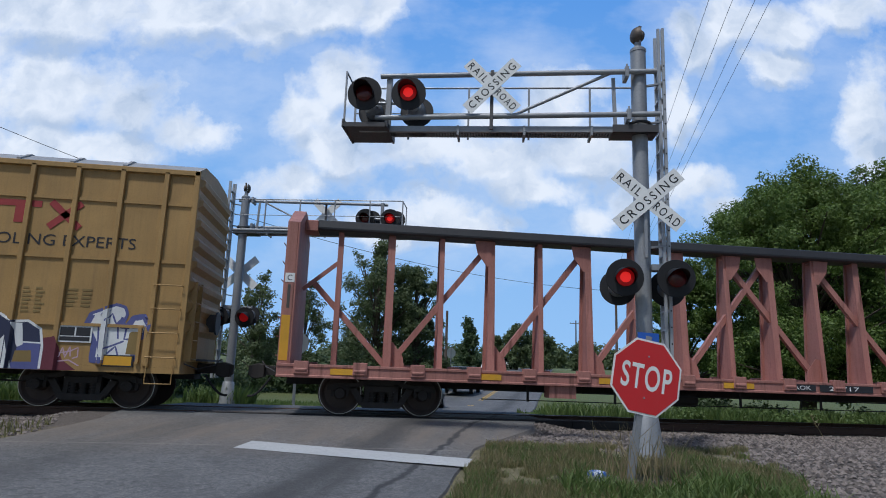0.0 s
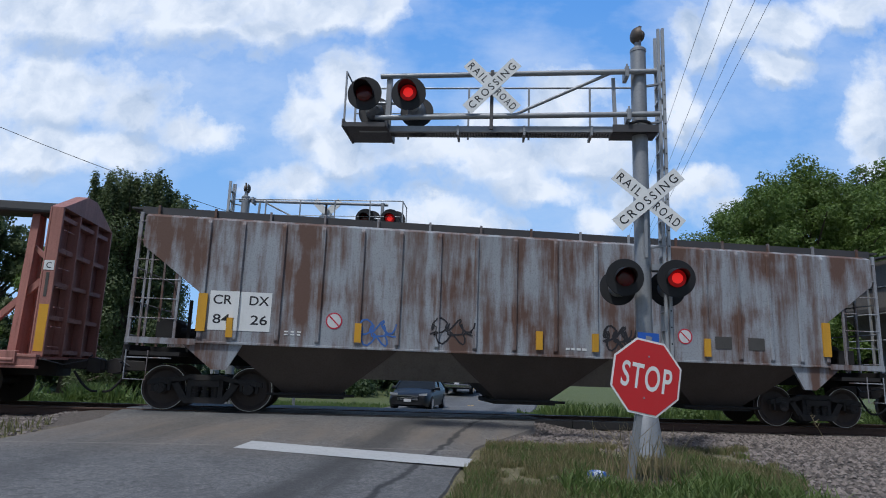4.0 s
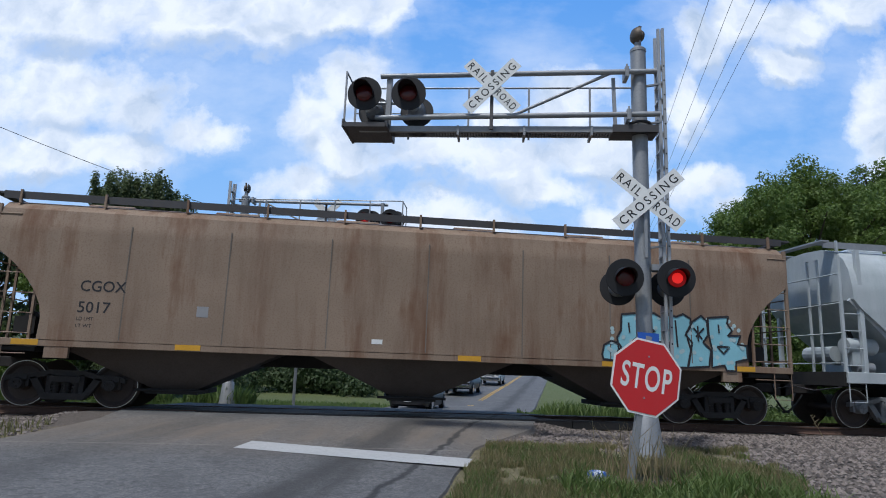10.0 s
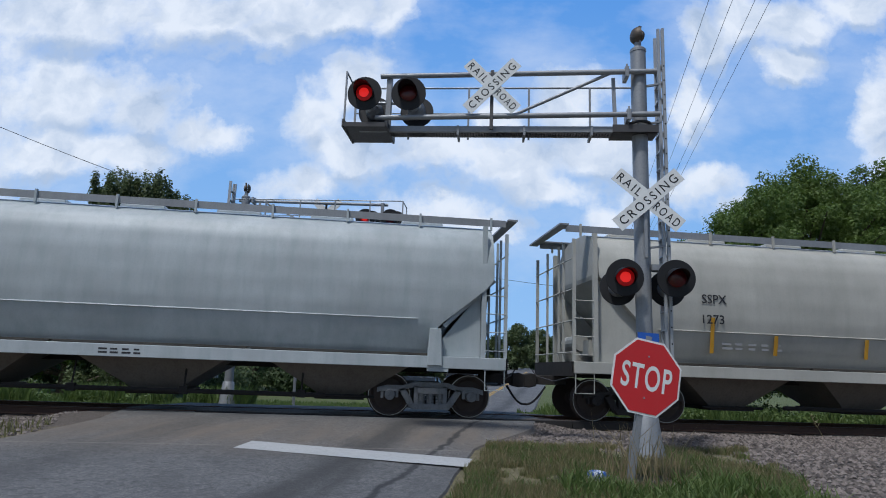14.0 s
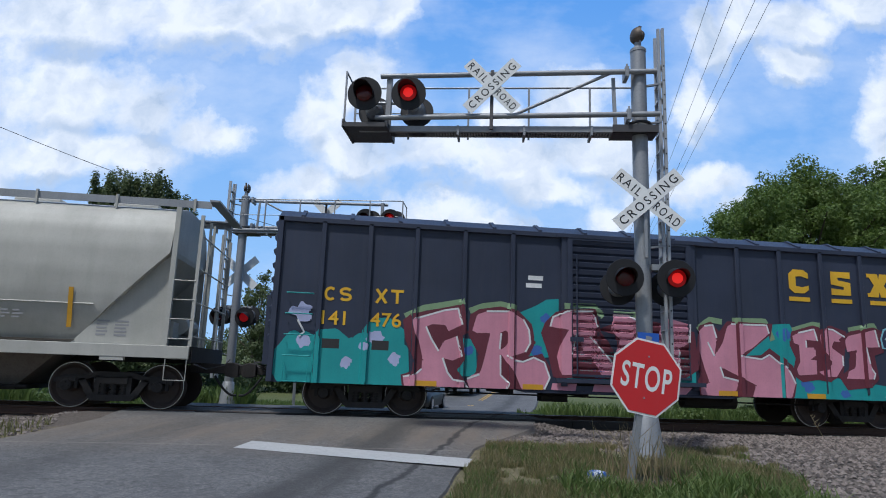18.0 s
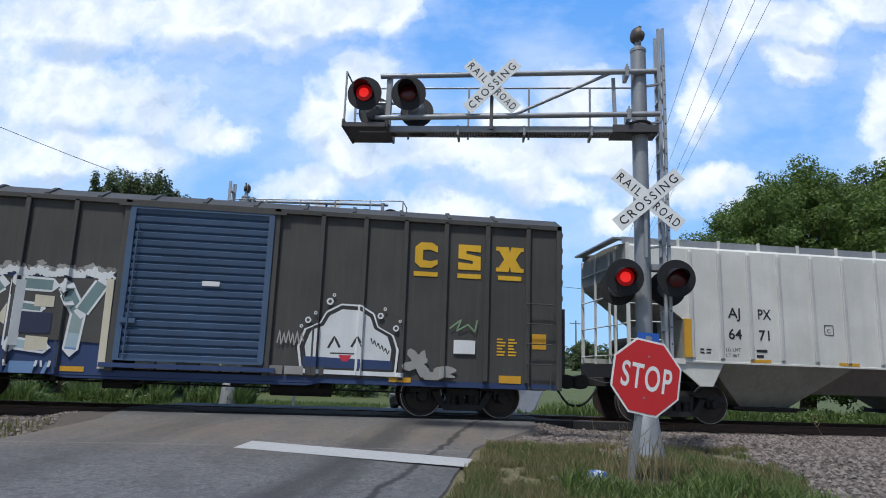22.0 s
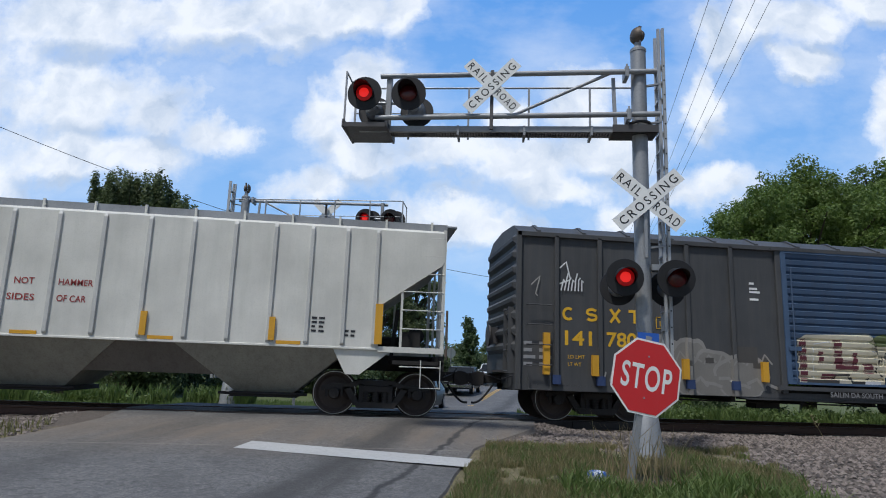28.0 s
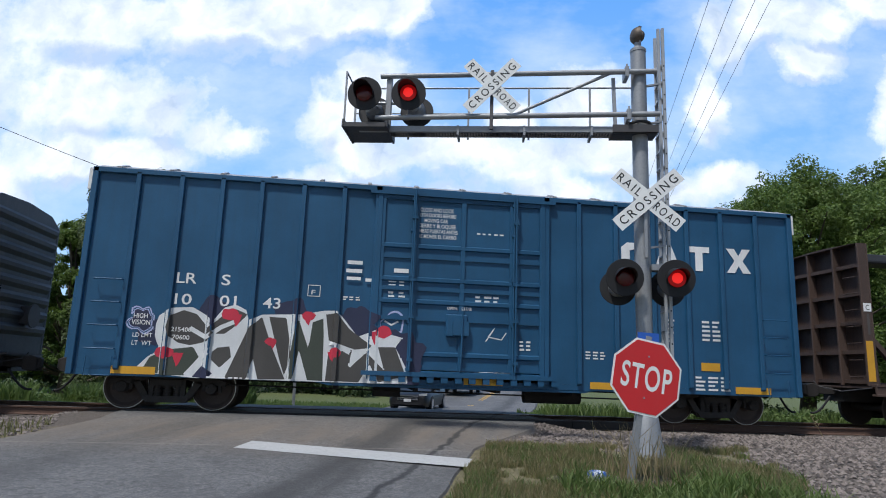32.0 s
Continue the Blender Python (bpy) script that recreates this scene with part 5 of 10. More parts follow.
        part("running_board", g, wm, c, "grated metal running board")
        for i in range(roof_posts):
            x = -half + 0.35 + (2 * half - 0.7) * i / (roof_posts - 1)
            part("board_bracket", G().beam((x, yb0 + s * 0.05, zr - 0.12), (x, yb0 + s * 0.05, zr + 0.17), 0.045, 0.06), post_mat, c)
    for e in (-1, 1):
        part("end_board", G().box(*sorted((e * (half + 0.002), e * (half + 0.22))), -1.35, 1.35, zr + 0.08, zr + 0.12), wm, c)
    for i in range(bays * 2):
        x = -half * 0.8 + half * 1.6 * i / (bays * 2 - 1)
        part("hatch", G().box(x - 0.5, x + 0.5, -0.3, 0.3, prof[0][1], prof[0][1] + 0.12), mat, c, bevel=0.03)
    running_gear(c, trucks or (-half + 1.58, half - 1.58), half, gear, blue)
    return c


# ---- the cars of the train, in order ----
M["ochre"] = paint("ochre_paint", (0.36, 0.22, 0.075), (0.16, 0.10, 0.05), 0.45, 0.55, 0, 0.7)
M["pink_red"] = paint("faded_red_paint", (0.37, 0.165, 0.135), (0.16, 0.07, 0.05), 0.6, 0.65, 0, 0.8, rust=(0.13, 0.055, 0.04), rust_at=0.64)
M["beam_black"] = paint("black_top_beam", (0.02, 0.022, 0.026), (0.06, 0.05, 0.05), 0.4, 0.6)
M["rusty_grey"] = paint("rust_streaked_grey", (0.33, 0.355, 0.39), (0.13, 0.08, 0.06), 0.9, 0.65, 0, 0.9, rust=(0.14, 0.08, 0.06), rust_at=0.515, run=0.42)
M["hopper_grey"] = paint("dull_grey_paint", (0.29, 0.285, 0.27), (0.2, 0.18, 0.16), 0.45, 0.6, 0, 0.8, run=0.4)
M["hopper_tan"] = paint("rust_stained_tan", (0.25, 0.182, 0.13), (0.14, 0.065, 0.035), 0.8, 0.65, 0, 0.9, rust=(0.17, 0.085, 0.045), rust_at=0.6, run=0.28)
M["hopper_pale"] = paint("pale_blue_grey_paint", (0.42, 0.455, 0.47), (0.28, 0.35, 0.36), 0.5, 0.5, 0, 1.0, run=0.4)
M["hopper_cream"] = paint("cream_grey_paint", (0.43, 0.42, 0.38), (0.26, 0.27, 0.22), 0.35, 0.55, 0, 0.8, run=0.4)
M["hopper_white"] = paint("off_white_paint", (0.63, 0.62, 0.575), (0.38, 0.40, 0.35), 0.35, 0.55, 0, 0.7, run=0.4)
M["hopper_white_post"] = paint("grey_white_post", (0.52, 0.52, 0.50), (0.26, 0.24, 0.23), 0.4, 0.6)
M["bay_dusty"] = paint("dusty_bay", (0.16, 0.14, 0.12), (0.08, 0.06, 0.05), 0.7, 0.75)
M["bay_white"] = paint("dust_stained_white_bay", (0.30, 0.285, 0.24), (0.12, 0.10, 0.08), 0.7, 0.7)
# dark brown paint with the shade below the car mixed into the colour
M["bay_brown_shade"] = paint("shaded_brown_bay", (0.08, 0.062, 0.052), (0.07, 0.05, 0.04), 0.6, 0.75)
M["navy"] = paint("dark_navy_paint", (0.026, 0.034, 0.062), (0.065, 0.068, 0.08), 0.4, 0.5, 0, 0.6)
M["char"] = paint("grimy_charcoal_paint", (0.055, 0.054, 0.051), (0.105, 0.09, 0.075), 0.6, 0.65, 0, 0.9)
M["char_blue"] = paint("grimy_slate_paint", (0.056, 0.058, 0.062), (0.10, 0.095, 0.09), 0.6, 0.6, 0, 0.9)
M["blue_door"] = paint("weathered_blue_paint", (0.055, 0.1, 0.18), (0.09, 0.10, 0.13), 0.55, 0.6, 0, 0.7)
M["blue_low"] = paint("blue_underpaint", (0.025, 0.05, 0.14), (0.06, 0.06, 0.07), 0.5, 0.6)
M["car_blue"] = paint("deep_blue_paint", (0.012, 0.078, 0.168), (0.024, 0.06, 0.105), 0.4, 0.45, 0, 0.6)
M["roof_grey"] = paint("roof_galvanised", (0.3, 0.3, 0.3), (0.15, 0.12, 0.1), 0.5, 0.6)
M["brown_car"] = paint("brown_oxide_paint", (0.07, 0.043, 0.033), (0.04, 0.031, 0.028), 0.6, 0.7, 0, 0.9)
for key, col in (("sp_pink", (0.60, 0.255, 0.335)), ("sp_teal", (0.02, 0.30, 0.30)), ("sp_black", (0.02, 0.018, 0.022)), ("sp_white", (0.68, 0.69, 0.69)), ("sp_blue", (0.05, 0.14, 0.42)), ("sp_sky", (0.25, 0.52, 0.6)), ("sp_red", (0.55, 0.03, 0.06)), ("sp_wine", (0.13, 0.025, 0.04)), ("sp_grey", (0.32, 0.31, 0.29)), ("sp_dark", (0.07, 0.065, 0.06)), ("sp_cream", (0.6, 0.55, 0.42)), ("sp_lilac", (0.42, 0.45, 0.66)), ("sp_green", (0.22, 0.33, 0.18)), ("sp_steel", (0.16, 0.24, 0.24)), ("sp_mist", (0.36, 0.47, 0.52)), ("sp_ash", (0.2, 0.19, 0.175)), ("sp_brick", (0.4, 0.13, 0.1)), ("sp_soot", (0.03, 0.028, 0.028)), ("sp_fog", (0.25, 0.24, 0.225)), ("sp_moss", (0.055, 0.065, 0.05)), ("sp_olive", (0.13, 0.16, 0.06)), ("sp_frost", (0.40, 0.52, 0.54)), ("sp_rose", (0.5, 0.34, 0.42)), ("sp_navy", (0.025, 0.03, 0.07)), ("sp_ochre", (0.22, 0.15, 0.05)), ("sp_indigo", (0.09, 0.10, 0.26)), ("sp_sage", (0.27, 0.34, 0.33)), ("sp_azure", (0.16, 0.27, 0.47))):
    M[key] = paint("spray_" + key[3:], col, tuple(c * 0.55 + 0.02 for c in col), 0.35, 0.55, 0, 0.5, bump=0.02)


def tan_boxcar():
    half = 7.85
    posts = [s * (7.18 - 0.885 * i) for s in (-1, 1) for i in range(6)]
    c = boxcar("boxcar", -119.28, "tall ochre boxcar with painted graffiti along its side", half, 0.74, 5.0, posts, M["ochre"], M["roof_grey"], (-1.8, 1.8, 1.0, 4.7, "plug", M["ochre"]), 8, trucks=(-5.85, 5.85))
    for s in (-1, 1):
        for a, b in zip([-half] + sorted(posts), sorted(posts) + [half]):
            if b - a > 1.2:
                continue
            for z in (3.02, 4.25):
                part("panel_rib", G().box(a + 0.06, b - 0.06, *sorted((s * 1.50, s * 1.525)), z - 0.035, z + 0.035), M["ochre"], c)
    ladder(c, 7.18, 7.75, 1.06, 2.52, 4, M["ochre"])
    part("notice", G().box(6.33, 6.93, -1.528, -1.50, 0.85, 1.08), M["black_ink"], c, "yellow notice with a black edge")
    part("notice", G().box(6.36, 6.90, -1.531, -1.529, 0.875, 1.055), M["yellow"], c, "yellow notice")
    panel = part("data_panel", G().box(5.45, 6.08, -1.520, -1.50, 1.3, 1.63), M["white_ink"], c, "black data panel with a white edge")
    for x0, x1, z0, z1 in ((5.48, 5.75, 1.43, 1.6), (5.78, 6.05, 1.43, 1.6), (5.48, 6.05, 1.33, 1.41)):
        part("data_field", G().box(x0, x1, -1.524, -1.521, z0, z1), M["black_ink"], panel)
    for x in (7.0, 7.12):
        part("jack_post", G().box(x - 0.03, x + 0.03, -1.56, -1.50, 0.92, 1.66), M["ochre"], c)
    part("panel_rib", G().box(5.0, 7.06, -1.535, -1.50, 1.63, 1.69), M["ochre"], c)
    words([("OLING EXPERTS", 4.0, 3.24, 0.23, 2.7)], M["black_ink"], c, -1.502, label="dark painted slogan")
    g = G()
    for x in (3.0, 3.95):
        g.prism([(x, 4.15), (x, 4.02), (x + 0.32, 4.02), (x + 0.32, 3.68), (x + 0.5, 3.68), (x + 0.5, 4.02), (x + 0.82, 4.02), (x + 0.82, 4.15)], -1.506, -1.502)
    for a, b in (((4.95, 4.15), (5.55, 3.62)), ((5.55, 4.15), (4.95, 3.62))):
        g.beam((a[0], -1.506, a[1]), (b[0], -1.506, b[1]), 0.006, 0.14)
    part("emblem", g, M["red_ink"], c, "dark red painted emblem")
    bars(block_of_bars(5.5, 2.4, 0.56, 0.4, 5, 2) + block_of_bars(4.66, 2.4, 0.48, 0.55, 7, 2), M["sp_ochre"], c, -1.504)
    sp = Spray(depth_on(posts, 0.055, -1.572, -1.497))
    sp.zmin = 0.745
    # dark blue letter with a pale edge, dark red ground beside it
    sp.fill([(5.15, 1.36), (5.41, 1.41), (5.57, 0.95), (5.85, 0.76), (5.18, 0.7)], "sp_wine")
    sp.fill([(3.6, 0.7), (3.6, 1.9), (4.3, 1.85), (4.53, 1.69), (4.85, 1.71), (5.1, 1.57), (5.17, 1.23), (5.18, 0.7)], "sp_navy")
    sp.fill([(4.74, 1.28), (5.15, 1.26), (5.16, 0.72), (4.6, 0.72)], "sp_indigo")
    sp.fill([(4.54, 1.65), (4.75, 1.64), (4.81, 1.22), (4.69, 1.16), (4.6, 1.54)], "sp_white")
    sp.fill([(4.1, 0.75), (4.3, 1.2), (4.46, 1.43), (4.65, 0.75)], "sp_white")
    sp.fill([(4.67, 1.1), (4.98, 1.11), (5.01, 0.89), (4.65, 0.88)], "sp_ochre")
    sp.stroke([(4.3, 1.82), (4.53, 1.67), (4.85, 1.69), (5.1, 1.54), (5.17, 1.21), (5.17, 0.76)], 0.05, "sp_white")
    sp.stroke([(4.8, 1.27), (5.16, 1.26)], 0.03, "sp_white")
    for line in ([(5.5, 1.0), (5.56, 1.2), (5.62, 1.0), (5.7, 1.22), (5.72, 1.02)], [(5.5, 1.08), (5.7, 1.12), (5.85, 1.2), (5.86, 1.02), (5.76, 0.98)], [(5.5, 0.92), (5.7, 0.95), (5.9, 0.84)]):
        sp.stroke(line, 0.025, "sp_rose")
    # white figure with a violet edge
    body = [(5.95, 1.66), (6.03, 1.87), (6.3, 1.98), (6.47, 2.06), (6.63, 2.02), (6.68, 1.9), (6.63, 1.76), (6.55, 1.68), (6.74, 1.66), (6.84, 1.83), (7.04, 1.87), (7.15, 1.7), (7.09, 1.51), (6.95, 1.4), (6.9, 1.0), (6.13, 0.96), (6.14, 1.29)]
    sp.stroke(body + body[:2], 0.12, "sp_indigo")
    sp.fill(body, "sp_white")
    for line in ([(6.18, 1.65), (6.22, 1.2), (6.3, 0.9)], [(6.3, 1.75), (6.42, 1.9), (6.5, 1.72), (6.62, 1.7)], [(6.36, 1.8), (6.36, 1.3)], [(6.55, 1.68), (6.58, 1.4)], [(6.34, 1.2), (6.7, 1.36)], [(6.4, 1.1), (6.55, 1.25), (6.62, 1.05)], [(6.72, 1.62), (6.7, 1.4), (6.95, 1.4)]):
        sp.stroke(line, 0.035, "sp_indigo")
    sp.fill([(6.76, 1.1), (6.78, 1.52), (6.84, 1.56), (7.0, 1.55), (6.99, 1.1)], "sp_ochre")
    sp.finish(c, "sprayed graffiti in white, blue and dark red")


def centerbeam(u, label, mat, top, peak):
    """A flatcar with a lengthways truss and a ribbed bulkhead at each end."""
    c = new_car("centerbeam_flatcar", u, label, "flatcar")
    half = 11.4
    for s in (-1, 1):
        y0, y1 = sorted((s * 1.57, s * 1.40))
        g = G().prism_x([(s * 1.40, 1.04), (s * 1.57, 1.04), (s * 1.57, 0.98), (s * 1.55, 0.98), (s * 1.55, 0.81), (s * 1.57, 0.81), (s * 1.57, 0.76), (s * 1.40, 0.76), (s * 1.40, 0.81), (s * 1.5, 0.81), (s * 1.5, 0.98), (s * 1.40, 0.98)], -half, half)
        part("side_sill", g, mat, c, bevel=0.008)
        for i in range(19):
            x = -10.9 + 1.21 * i
            part("winch", G().box(x - 0.15, x + 0.15, *sorted((s * 1.60, s * 1.46)), 0.84, 1.10).tube((x - 0.12, s * 1.57, 0.92), (x + 0.12, s * 1.57, 0.92), 0.05), mat, c, bevel=0.01)
        for i in range(8):
            x = -10.3 + 2.9 * i
            part("reflector", G().box(x, x + 0.72, *sorted((s * 1.575, s * 1.55)), 0.84, 0.96), M["yellow"], c)
    part("deck", G().box(-half, half, -1.42, 1.42, 0.94, 0.985), mat, c)
    for i in range(18):
        x = -10.3 + 1.213 * i
        w = 0.165 if i % 2 else 0.12
        ring = [(-w / 2, -1), (w / 2, -1), (w / 2, -0.86), (0.02, -0.86), (0.02, 0.86), (w / 2, 0.86), (w / 2, 1), (-w / 2, 1), (-w / 2, 0.86), (-0.02, 0.86), (-0.02, -0.86), (-w / 2, -0.86)]
        v = [(x + p, q * 0.34, 0.98) for p, q in ring] + [(x + p, q * 0.15, 4.15) for p, q in ring]
        part("post", G().add(v, [(k, (k + 1) % 12, 12 + (k + 1) % 12, 12 + k) for k in range(12)]), mat, c)
    px = [-10.3 + 1.213 * i for i in range(18)]
    pairs = [(1, 3), (3, 5), (5, 7), (7, 9), (16, 14), (14, 12), (12, 10), (10, 8)]
    for lo, hi in pairs:
        g = G().beam((px[lo], -0.1, 1.02), (px[hi], 0.0, 4.12), 0.12, 0.13)
        part("diagonal", g, mat, c)
        for i, z, e in ((lo, 1.0, 1), (hi, 4.14, -1)):
            k = 1 if hi > lo else -1
            q = k if i == lo else -k
            part("gusset", G().prism([(px[i], z), (px[i] + q * 0.42, z), (px[i] + q * 0.36, z + e * 0.3), (px[i] + q * 0.12, z + e * 0.62), (px[i], z + e * 0.6)], -0.19, -0.17), mat, c)
    for s in (-1, 1):
        i = 1 if s < 0 else 16
        part("diagonal", G().beam((px[i], -0.1, 1.02), (s * 10.85, -0.1, 2.9), 0.12, 0.13), mat, c)
    part("top_beam", G().prism_x([(-0.30, 4.15), (-0.33, 4.2), (-0.28, 4.40), (0.28, 4.40), (0.33, 4.2), (0.30, 4.15)], -10.85, 10.85), M["beam_black"], c, "black top beam", bevel=0.02)
    for s in (-1, 1):
        out = lambda near, far: sorted((s * near, s * far))
        part("diagonal", G().beam((px[0 if s < 0 else 17], -0.1, 3.45), (s * 11.12, -0.1, 2.75), 0.08, 0.09), mat, c)
        part("beam_bracket", G().box(*out(10.85, 11.15), -0.3, 0.3, 4.12, 4.38), mat, c, bevel=0.015)
        part("bulkhead", G().box(*out(11.15, 11.19), -1.35, 1.35, 1.0, top), mat, c, "upright end bulkhead sheet", bevel=0.008)
        for y in (-1.35, -0.5, 0.44, 1.29):
            part("bulkhead_rib", G().box(*out(11.194, 11.42), y, y + 0.06, 1.0, top), mat, c, bevel=0.008)
        for z in (1.05, 1.75, 2.45, 3.15, 3.85):
            for y0, y1 in ((-1.286, -0.504), (-0.436, 0.436), (0.504, 1.286)):
                part("bulkhead_rail", G().box(*out(11.194, 11.36), y0, y1, z, z + 0.09), mat, c)
        part("bulkhead_cap", G().prism_x([(-1.35, top + 0.002), (1.35, top + 0.002), (0.25, top + peak), (-0.25, top + peak)], *out(11.15, 11.42)), mat, c)
        g = G()
        for i in range(7):
            g.tube((s * 11.47, -1.3, 1.2 + 0.4 * i), (s * 11.47, -0.85, 1.2 + 0.4 * i), 0.012, n=6)
        part("end_ladder", g, mat, c)
        part("reflector", G().box(*sorted((s * 11.40, s * 11.22)), -1.356, -1.35, 1.1, 2.05), M["yellow"], c)
        g = G()
        part("route_plate", G().box(*sorted((s * 11.39, s * 11.19)), -1.358, -1.35, 2.75, 2.95), M["sign_white"], c, "white route plate")
        words([("C", min(s * 11.39, s * 11.19) + 0.05, 2.79, 0.12, 0.1)], M["black_ink"], c, -1.361)
    bars([(-11.32, 2.2, 0.06, 0.5), (11.26, 2.2, 0.06, 0.5)], M["sp_dark"], c, -1.356)
    part("tool_box", G().box(7.25, 7.8, -1.5, -1.1, 0.48, 0.78), mat, c)
    part("tool_box", G().box(-5.6, -5.0, -1.5, -1.1, 0.5, 0.78), mat, c)
    g = G().box(-half + 0.1, half - 0.1, -0.35, 0.35, 0.6, 0.96).tube((-3.2, -0.8, 0.55), (-1.9, -0.8, 0.55), 0.18, n=14)
    g.tube((-7, -1.2, 0.62), (7, -1.2, 0.6), 0.015, n=6).tube((-7, -1.0, 0.42), (6.6, -1.0, 0.40), 0.012, n=6)
    for x in (-6, -4, -1, 1, 3, 5):
        g.beam((x, -1.2, 0.4), (x, -1.2, 0.95), 0.05, 0.03)
    part("underframe", g, M["under"], c)
    running_gear(c, (-9.2, 9.05), half)
    return c


def red_centerbeam():
    c = centerbeam(-98.13, "empty faded red centerbeam flatcar with a truss of posts", M["pink_red"], 4.08, 0.5)
    part("number_board", G().box(-0.02, 0.62, -1.578, -1.57, 0.83, 0.98).box(0.72, 2.05, -1.578, -1.57, 0.83, 0.98), M["black_ink"], c)
    words([("AOK", 0.08, 0.865, 0.09, 0.42), ("29717", 0.95, 0.865, 0.09, 0.75)], M["white_ink"], c, -1.581)
    words([("LD LMT 228200", 3.35, 0.92, 0.05, 0.75), ("LT WT   58900", 3.35, 0.85, 0.05, 0.75)], M["white_ink"], c, -1.573)
    bars(block_of_bars(8.3, 0.96, 0.45, 0.12, 2, 2), M["white_ink"], c, -1.574)
    g = G().box(6.15, 6.85, -1.586, -1.57, 0.66, 1.0)
    plate = part("defect_plate", g, M["black_ink"], c, "black consolidated data plate")
    bars([(6.16, 0.67, 0.68, 0.02), (6.16, 0.97, 0.68, 0.02), (6.16, 0.67, 0.02, 0.32), (6.82, 0.67, 0.02, 0.32), (6.45, 0.74, 0.016, 0.24), (6.6, 0.74, 0.016, 0.24), (6.2, 0.75, 0.2, 0.02), (6.65, 0.86, 0.14, 0.02)], M["white_ink"], plate, -1.590)


def rusty_hopper():
    ribs = [-7.0, -6.3, -5.45, -4.62, -3.78, -2.95, -2.1, -1.28, -0.4, 0.52, 1.45, 2.4, 3.2, 4.05, 4.85, 5.62, 6.35, 7.0]
    c = hopper("covered_hopper", -76.70, "rust-streaked grey ribbed covered hopper", 8.45, "flat", M["rusty_grey"], [(8.3, 3.35), (7.07, 2.42), (7.05, 1.3)], ribs, 3, hop_mat=M["bay_brown_shade"], trucks=(-6.88, 7.0), post_mat=M["rusty_grey"], roof_posts=15)
    for x in (-6.98, 6.98):
        part("reflector", G().box(x - 0.09, x + 0.09, -1.60, -1.55, 1.62, 2.4), M["yellow"], c)
    for x in (-3.78, 0.15, 1.42, 4.05, -6.4):
        part("reflector", G().box(x - 0.07, x + 0.07, -1.592, -1.54, 1.52, 1.92), M["yellow"], c)
    part("number_panel", G().box(-6.85, -6.35, -1.548, -1.544, 1.66, 2.47), M["sign_white"], c, "white number panel")
    part("number_panel", G().box(-6.25, -5.6, -1.548, -1.544, 1.66, 2.47), M["sign_white"], c, "white number panel")
    part("number_panel", G().box(-6.346, -6.254, -1.592, -1.586, 1.66, 2.47), M["sign_white"], c, "white number panel")
    words([("CR", -6.78, 2.20, 0.19, 0.38), ("DX", -6.05, 2.20, 0.19, 0.40), ("84", -6.76, 1.80, 0.19, 0.34), ("26", -6.0, 1.80, 0.19, 0.34)], M["black_ink"], c, -1.55, bold=0.012)
    sp = Spray(depth_on(ribs, 0.05, -1.588, -1.543))
    for x0, x1, mat in ((-3.8, -3.05, "sp_blue"), (-2.25, -1.35, "sp_black"), (1.6, 2.3, "sp_black"), (1.65, 2.2, "sp_black")):
        for k in range(3):
            pts, zc = [], 1.72 + 0.13 * k - (0.1 if mat == "sp_blue" else 0)
            for i in range(26):
                a = i / 25
                pts.append((x0 + (x1 - x0) * a + 0.08 * math.sin(a * 19 + k), zc + 0.12 * math.sin(a * 15 + k * 2) + 0.04 * math.cos(a * 31)))
            sp.stroke(pts, 0.035, mat)
    for x in (-4.29, 3.53):
        sp.blob(x, 1.95, 0.17, 0.17, "sp_white", 0)
        sp.stroke([(x + 0.16 * math.cos(a), 1.95 + 0.16 * math.sin(a)) for a in np.linspace(0, 6.4, 24)], 0.03, "sp_red")
        sp.stroke([(x - 0.1, 2.05), (x + 0.1, 1.85)], 0.03, "sp_red")
    for x in (4.45, 5.25):
        part("data_panel", G().box(x - 0.2, x + 0.2, -1.548, -1.54, 1.7, 1.98), M["sp_dark"], c)
    bars(block_of_bars(-5.3, 1.72, 0.4, 0.12, 2, 3) + block_of_bars(0.75, 1.62, 0.5, 0.1, 1, 4), M["white_ink"], c, -1.548)
    sp.finish(c, "scrawled black and blue graffiti")


def sill_reflectors(c, xs, z0, z1, w=0.75, y=SIDE):
    for x in xs:
        part("reflector", G().box(x, x + w, y - 0.006, y + 0.02, z0, z1), M["yellow"], c)


